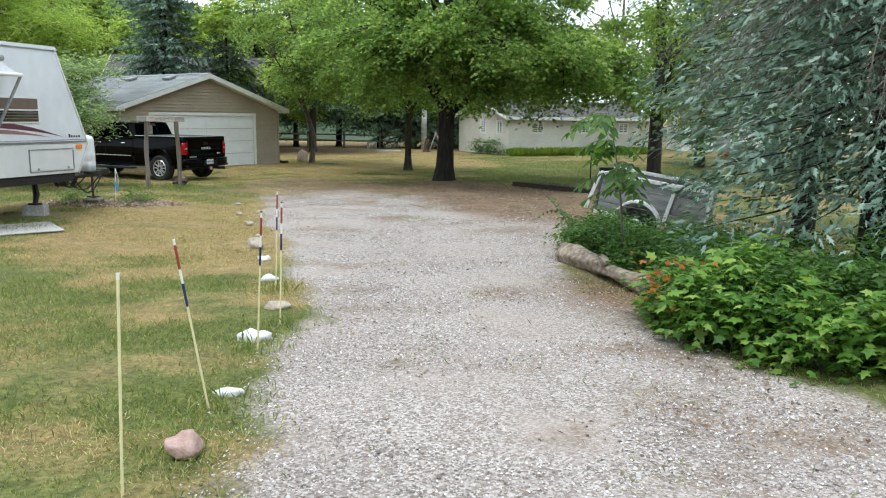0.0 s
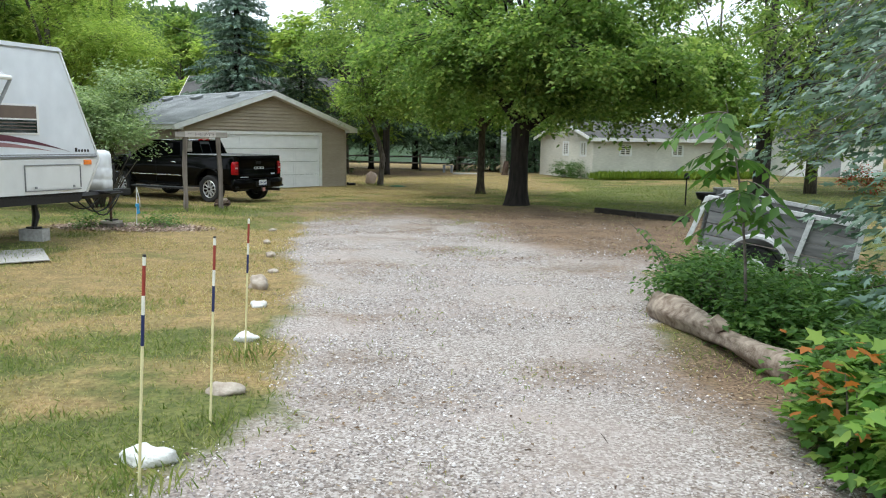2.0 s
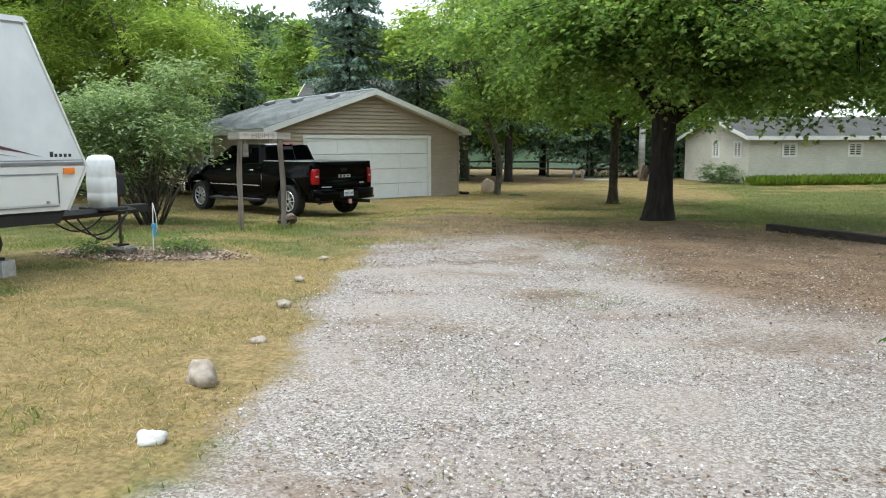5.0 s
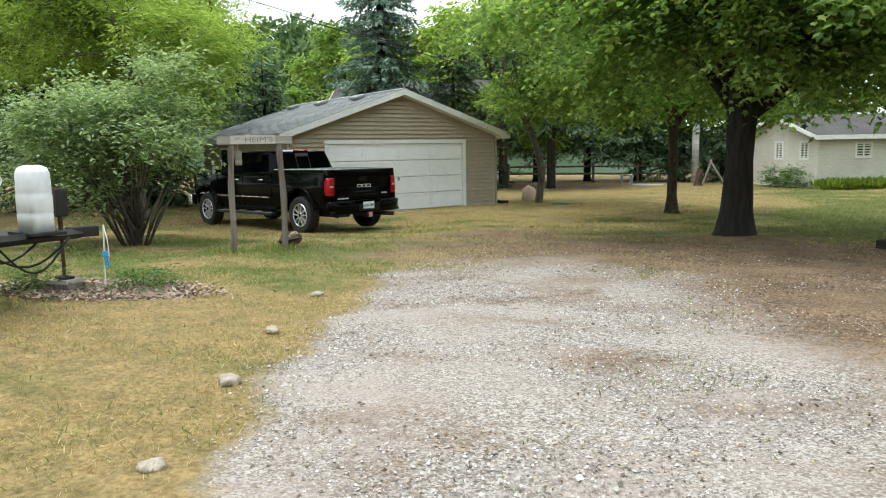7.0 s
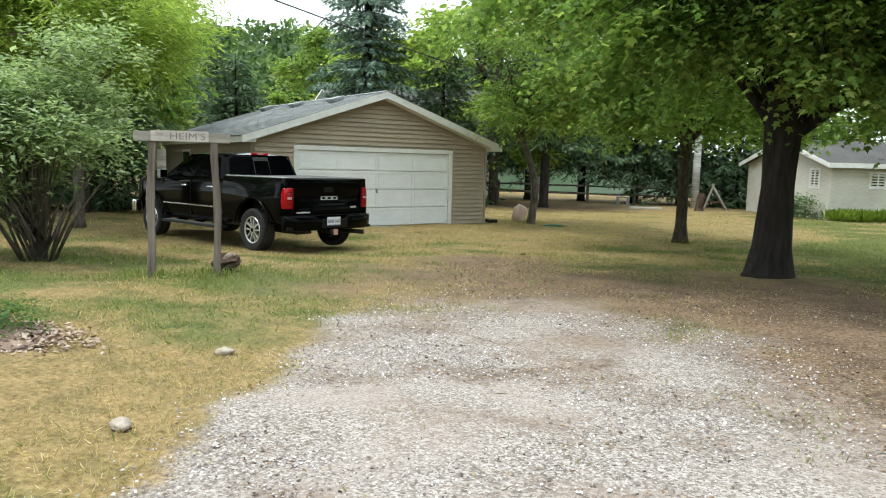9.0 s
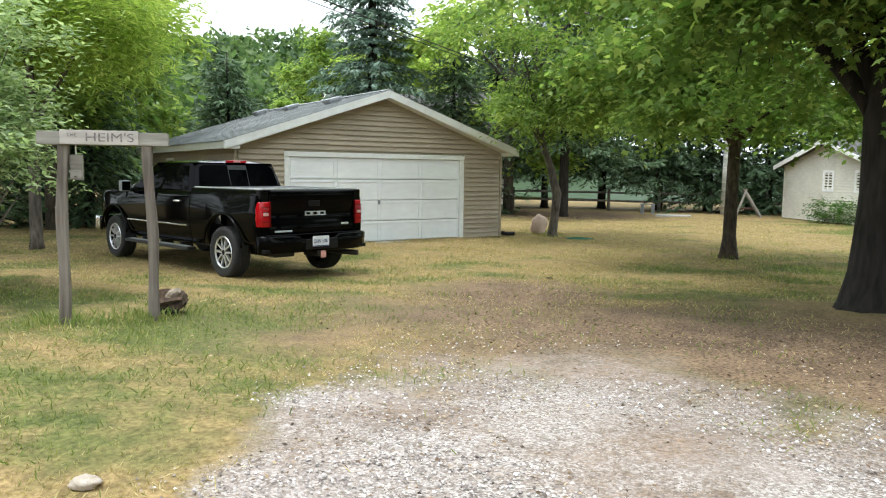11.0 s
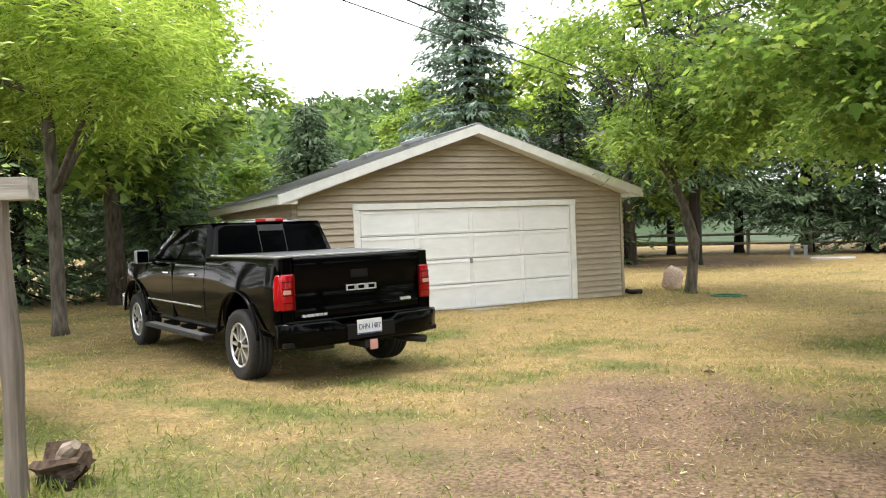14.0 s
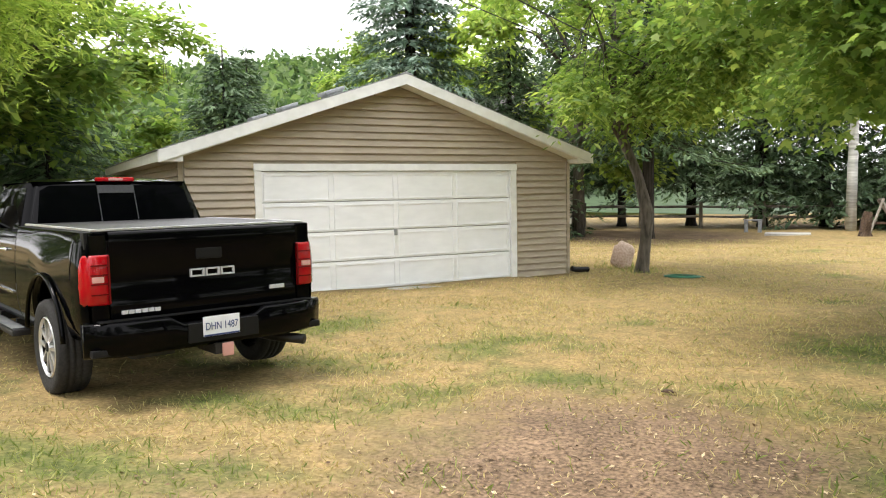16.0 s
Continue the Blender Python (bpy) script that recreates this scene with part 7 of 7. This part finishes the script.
# ---- wooded hill and far woods ----
def far_woods():
    rng = np.random.default_rng(77)
    P, S = [], []

    def clump(x, y, z, h, r, n, s):
        v = unit(rng.normal(0, 1, (n, 3))) * (0.55 + 0.45 * rng.random((n, 1)))
        P.append(np.array([x, y, z + h * 0.55]) + v * np.array([r, r, h * 0.5]) + rng.normal(0, 0.25, (n, 3)))
        S.append(s * rng.uniform(0.6, 1.3, n))

    for k in range(420):
        a = rng.uniform(8, 62)
        d = rng.uniform(115, 260)
        x, y = -d * math.sin(radians(a)), d * math.cos(radians(a))
        clump(x, y, hill_z(x, y), rng.uniform(7, 11), rng.uniform(3, 5), 150, 1.7)
    for k in range(95):
        a = rng.uniform(0, 360)
        d = rng.uniform(66, 90)
        if a < 14 or a > 348:
            continue
        if not 63 < a < 345 and a < 62 and a > 20:
            d += 20
        x, y = -d * math.sin(radians(a)), 22 + d * math.cos(radians(a))
        clump(x, y, -0.7, rng.uniform(9, 15) if not 22 < a < 44 else 7, rng.uniform(3.5, 5.5), 330, 1.1)
    # unseen trees behind the camera, added to darken what the truck reflects
    for k in range(34):
        a = rng.uniform(95, 265)
        d = rng.uniform(26, 38)
        x, y = -d * math.sin(radians(a)), d * math.cos(radians(a))
        clump(x, y, gzf(x, y), rng.uniform(9, 14), rng.uniform(2.8, 4), 420, 0.8)
    p, s = np.concatenate(P), np.concatenate(S)
    al = rng.normal(0, 1, (len(p), 3))
    nr = rng.normal(0, 0.6, (len(p), 3))
    nr[:, 2] += 0.8
    return scatter_mesh("far_woods", *DIAMOND, p, frames_of(al, nr), s, L_FAR)


def hill_z(x, y):
    c = np.exp(-(((x + 120) / 95) ** 2 + ((y - 185) / 75) ** 2))
    return -0.7 + 27 * c


tagged(new("far_woods", far_woods()), "distant leafy woods, with unseen trees added behind the viewpoint", "woods", kind="stuff")
hx, hy = np.meshgrid(np.linspace(-380, 120, 60), np.linspace(70, 420, 50))
hq = np.arange(3000).reshape(50, 60)
hf = np.stack((hq[:-1, :-1], hq[:-1, 1:], hq[1:, 1:], hq[1:, :-1]), -1).reshape(-1, 4)
tagged(new("hill", quick_mesh("hill", np.stack((hx, hy, hill_z(hx, hy) - 0.6), -1).reshape(-1, 3), hf.ravel(), np.full(len(hf), 4), L_FAR, True)), "wooded hill behind the garage", "hill", kind="structure")


# ---- loose ground cover ----
def grass():
    rng = np.random.default_rng(8)
    N = 520000
    # denser towards the strip that is walked
    y = 1.2 + 45 * rng.random(N) ** 1.5
    x = -1.0 + rng.normal(0, 1, N) * (2.8 + 0.2 * y) - 0.12 * y
    gr, li, dr = masks(x, y)
    n2 = patchy(x, y, 2.2, 4.0)
    keep = rng.random(N) > np.clip(gr * 1.02 + li * 0.8, 0, 0.992)
    gx = (x + 8.318) * math.cos(radians(53.5)) + (y - 33.84) * math.sin(radians(53.5))
    gy = -(x + 8.318) * math.sin(radians(53.5)) + (y - 33.84) * math.cos(radians(53.5))
    keep &= ~((gx > -6.4) & (gx < 1.4) & (gy > -0.4))
    # blades thinned under the truck, so barer ground deepens its shade
    tx = (x + 7.60) * math.cos(radians(66)) + (y - 24.41) * math.sin(radians(66))
    ty = -(x + 7.60) * math.sin(radians(66)) + (y - 24.41) * math.cos(radians(66))
    keep &= ~((np.abs(tx) < 0.85) & (ty > 0.1) & (ty < 5.8) & (rng.random(N) < 0.8))
    x, y, dr, n2 = x[keep], y[keep], dr[keep], n2[keep]
    is_dry = rng.random(len(x)) < np.clip((dr - 0.42) * 2.2 + 0.5 + 0.7 * n2, 0.04, 0.96)
    for name, sel, mat, lab, hh in (("green_grass", ~is_dry, M_FARGRASS, "short green lawn grass", 0.043), ("dry_grass", is_dry, M_DRYGRASS, "sun-bleached dry lawn grass", 0.034)):
        px, py = x[sel], y[sel]
        k = len(px)
        p = np.stack((px, py, gz(px, py) - 0.006), -1)
        al = rng.normal(0, 0.5, (k, 3))
        al[:, 2] = 0.6 if name == "green_grass" else 0.45
        s = hh * rng.uniform(0.55, 1.5, k) * (1 + 0.012 * py)

        blade = ([(0, 0.055, 0), (0, -0.055, 0), (0.6, -0.045, 0.06), (1, 0.03, 0.25)], [(0, 1, 2), (0, 2, 3)])
        tagged(new(name, scatter_mesh(name, *blade, p, frames_of(al, rng.normal(0, 1, (k, 3))), s, mat)), lab, "grass", kind="stuff")


grass()

PEB = ([(0.5, 0, 0), (0, 0.42, 0.05), (-0.5, 0.05, 0), (0.05, -0.42, 0), (0.08, 0.05, 0.38)], [(0, 1, 4), (1, 2, 4), (2, 3, 4), (3, 0, 4)])


def gravel():
    rng = np.random.default_rng(9)
    N = 235000
    y = 2.0 + 20.5 * rng.random(N) ** 1.25
    x = rng.uniform(-5.5, 3.8, N)
    gr, li, dr = masks(x, y)
    bare = 0.7 * patchy(x, y * 0.7, 0.8, 12.0)
    keep = rng.random(N) < np.clip((gr * 0.95 * (1 - 0.93 * li)) * (1 - 1.0 * np.clip(bare - 0.02, 0, 0.55)), 0.0, 1)
    x, y = x[keep], y[keep]
    k = len(x)
    p = np.stack((x, y, gz(x, y) + 0.001), -1)
    al = rng.normal(0, 1, (k, 3))
    al[:, 2] *= 0.12
    nr = rng.normal(0, 0.25, (k, 3))
    nr[:, 2] += 1
    s = 0.0145 * np.exp(rng.normal(0, 0.3, k)) * (1 + 0.012 * y)
    tagged(new("gravel", scatter_mesh("gravel", *PEB, p, frames_of(al, nr), s, M_PEBBLE)), "loose pale crushed stone on the drive", "gravel", kind="stuff")


gravel()


def litter():
    rng = np.random.default_rng(10)
    N = 120000
    y = 4 + 24 * rng.random(N)
    x = rng.uniform(-8.5, 6, N)
    gr, li, dr = masks(x, y)
    keep = rng.random(N) < np.clip(li * 0.8 + gr * 0.09, 0.004, 1)
    x, y = x[keep], y[keep]
    k = len(x)
    p = np.stack((x, y, gz(x, y) + 0.012), -1)
    al = rng.normal(0, 1, (k, 3))
    al[:, 2] *= 0.15
    nr = rng.normal(0, 0.35, (k, 3))
    nr[:, 2] += 1
    tagged(new("leaf_litter", scatter_mesh("leaf_litter", *DIAMOND, p, frames_of(al, nr), 0.03 * rng.uniform(0.5, 1.4, k), L_LITTER)), "brown fallen leaves under the trees", "leaf litter", kind="stuff")


litter()


def mulch_chips():
    rng = np.random.default_rng(12)
    k = 5200
    r, a = np.sqrt(rng.random(k)) * (1 + 0.12 * rng.normal(0, 1, k)), rng.uniform(0, 6.28, k)
    x, y = -7.05 + 1.35 * r * np.cos(a), 16.1 + 0.62 * r * np.sin(a) + 0.2 * r * np.cos(a)
    p = np.stack((x, y, gz(x, y) + 0.02 + 0.012 * rng.random(k)), -1)
    al = rng.normal(0, 1, (k, 3))
    al[:, 2] *= 0.25
    nr = rng.normal(0, 0.4, (k, 3))
    nr[:, 2] += 1
    chips = leafy("wood_chips", [(0.0, (0.22, 0.14, 0.10)), (0.5, (0.40, 0.29, 0.23)), (1.0, (0.60, 0.50, 0.43))], 0.9, 0.02)
    tagged(new("wood_chips", scatter_mesh("wood_chips", *DIAMOND, p, frames_of(al, nr), rng.uniform(0.03, 0.075, k), chips)), "reddish-grey wood chips of the mulch bed", "mulch", kind="stuff")


mulch_chips()


def drive_weeds():
    """Thin tufts along the middle of the drive and its edges."""
    rng = np.random.default_rng(14)
    N = 26000
    y = rng.uniform(3, 19, N)
    mid = 0.5 * (np.interp(y, EDGE_Y, EDGE_L) + np.interp(y, EDGE_RY, EDGE_R))
    x = mid + rng.normal(0.1, 0.55, N)
    n2 = patchy(x, y, 1.6, 9.0)
    keep = (n2 > 0.3) & (rng.random(N) < 0.35)
    x, y = x[keep], y[keep]
    k = len(x)
    p = np.stack((x, y, gz(x, y)), -1)
    al = rng.normal(0, 0.7, (k, 3))
    al[:, 2] = 0.6
    tagged(new("drive_weeds", scatter_mesh("drive_weeds", *NARROW, p, frames_of(al, rng.normal(0, 1, (k, 3))), 0.03 * rng.uniform(0.5, 1.6, k), M_FARGRASS)), "sparse weeds growing through the gravel", "weeds", kind="stuff")


drive_weeds()


def tufts():
    """Longer grass left round the sign posts, the stump, the tree feet and the stakes."""
    rng = np.random.default_rng(16)
    spots = [(-7.61, 19.57, 0.2, 170), (-7.03, 19.98, 0.2, 200), (-7.06, 20.35, 0.28, 170), (-1.45, 31.0, 0.35, 160), (-6.12, 35.4, 0.3, 140), (-6.72, 36.4, 0.3, 120), (-1.44, 4.5, 0.12, 60), (-1.48, 5.9, 0.12, 70), (-1.47, 6.7, 0.12, 70), (-1.84, 8.22, 0.12, 70), (-6.98, 16.16, 0.3, 60)]
    P = np.concatenate([np.stack((x + rng.normal(0, r, n), y + rng.normal(0, r, n), np.zeros(n)), -1) for x, y, r, n in spots])
    P[:, 2] = gz(P[:, 0], P[:, 1]) - 0.005
    k = len(P)
    al = rng.normal(0, 0.35, (k, 3))
    al[:, 2] = 0.9
    blade = ([(0, 0.035, 0), (0, -0.035, 0), (0.6, -0.03, 0.08), (1, 0.02, 0.3)], [(0, 1, 2), (0, 2, 3)])
    tagged(new("grass_tufts", scatter_mesh("grass_tufts", *blade, P, frames_of(al, rng.normal(0, 1, (k, 3))), rng.uniform(0.05, 0.14, k), M_FARGRASS)), "uncut grass tufts round posts and stones", "grass", kind="stuff")


tufts()


def fallen_twigs():
    """Dark needles, stalks and small twigs lying in drifts on the stone and under the maple."""
    rng = np.random.default_rng(15)
    N = 60000
    y = 3 + 22 * rng.random(N) ** 1.2
    x = rng.uniform(-5.0, 5.0, N)
    gr, li, dr = masks(x, y)
    keep = rng.random(N) < np.clip(0.75 * li + 0.05 * gr, 0, 1) * np.clip(gr + 0.6 * (li > 0.3), 0, 1)
    x, y = x[keep], y[keep]
    k = len(x)
    p = np.stack((x, y, gz(x, y) + 0.014), -1)
    al = rng.normal(0, 1, (k, 3))
    al[:, 2] *= 0.06
    nr = rng.normal(0, 0.3, (k, 3))
    nr[:, 2] += 1
    stick = ([(0, 0.035, 0), (0, -0.035, 0), (1, -0.02, 0), (1, 0.02, 0), (0.5, 0, 0.07)], [(0, 1, 4), (1, 2, 4), (2, 3, 4), (3, 0, 4)])
    tone = leafy("dead_needles", [(0.0, (0.07, 0.045, 0.03)), (0.6, (0.16, 0.11, 0.075)), (1.0, (0.28, 0.2, 0.13))], 0.9, 0.02)
    tagged(new("fallen_twigs", scatter_mesh("fallen_twigs", *stick, p, frames_of(al, nr), 0.034 * np.exp(rng.normal(0, 0.35, k)), tone)), "dark brown needles and twigs strewn on the gravel", "twigs", kind="stuff")


fallen_twigs()
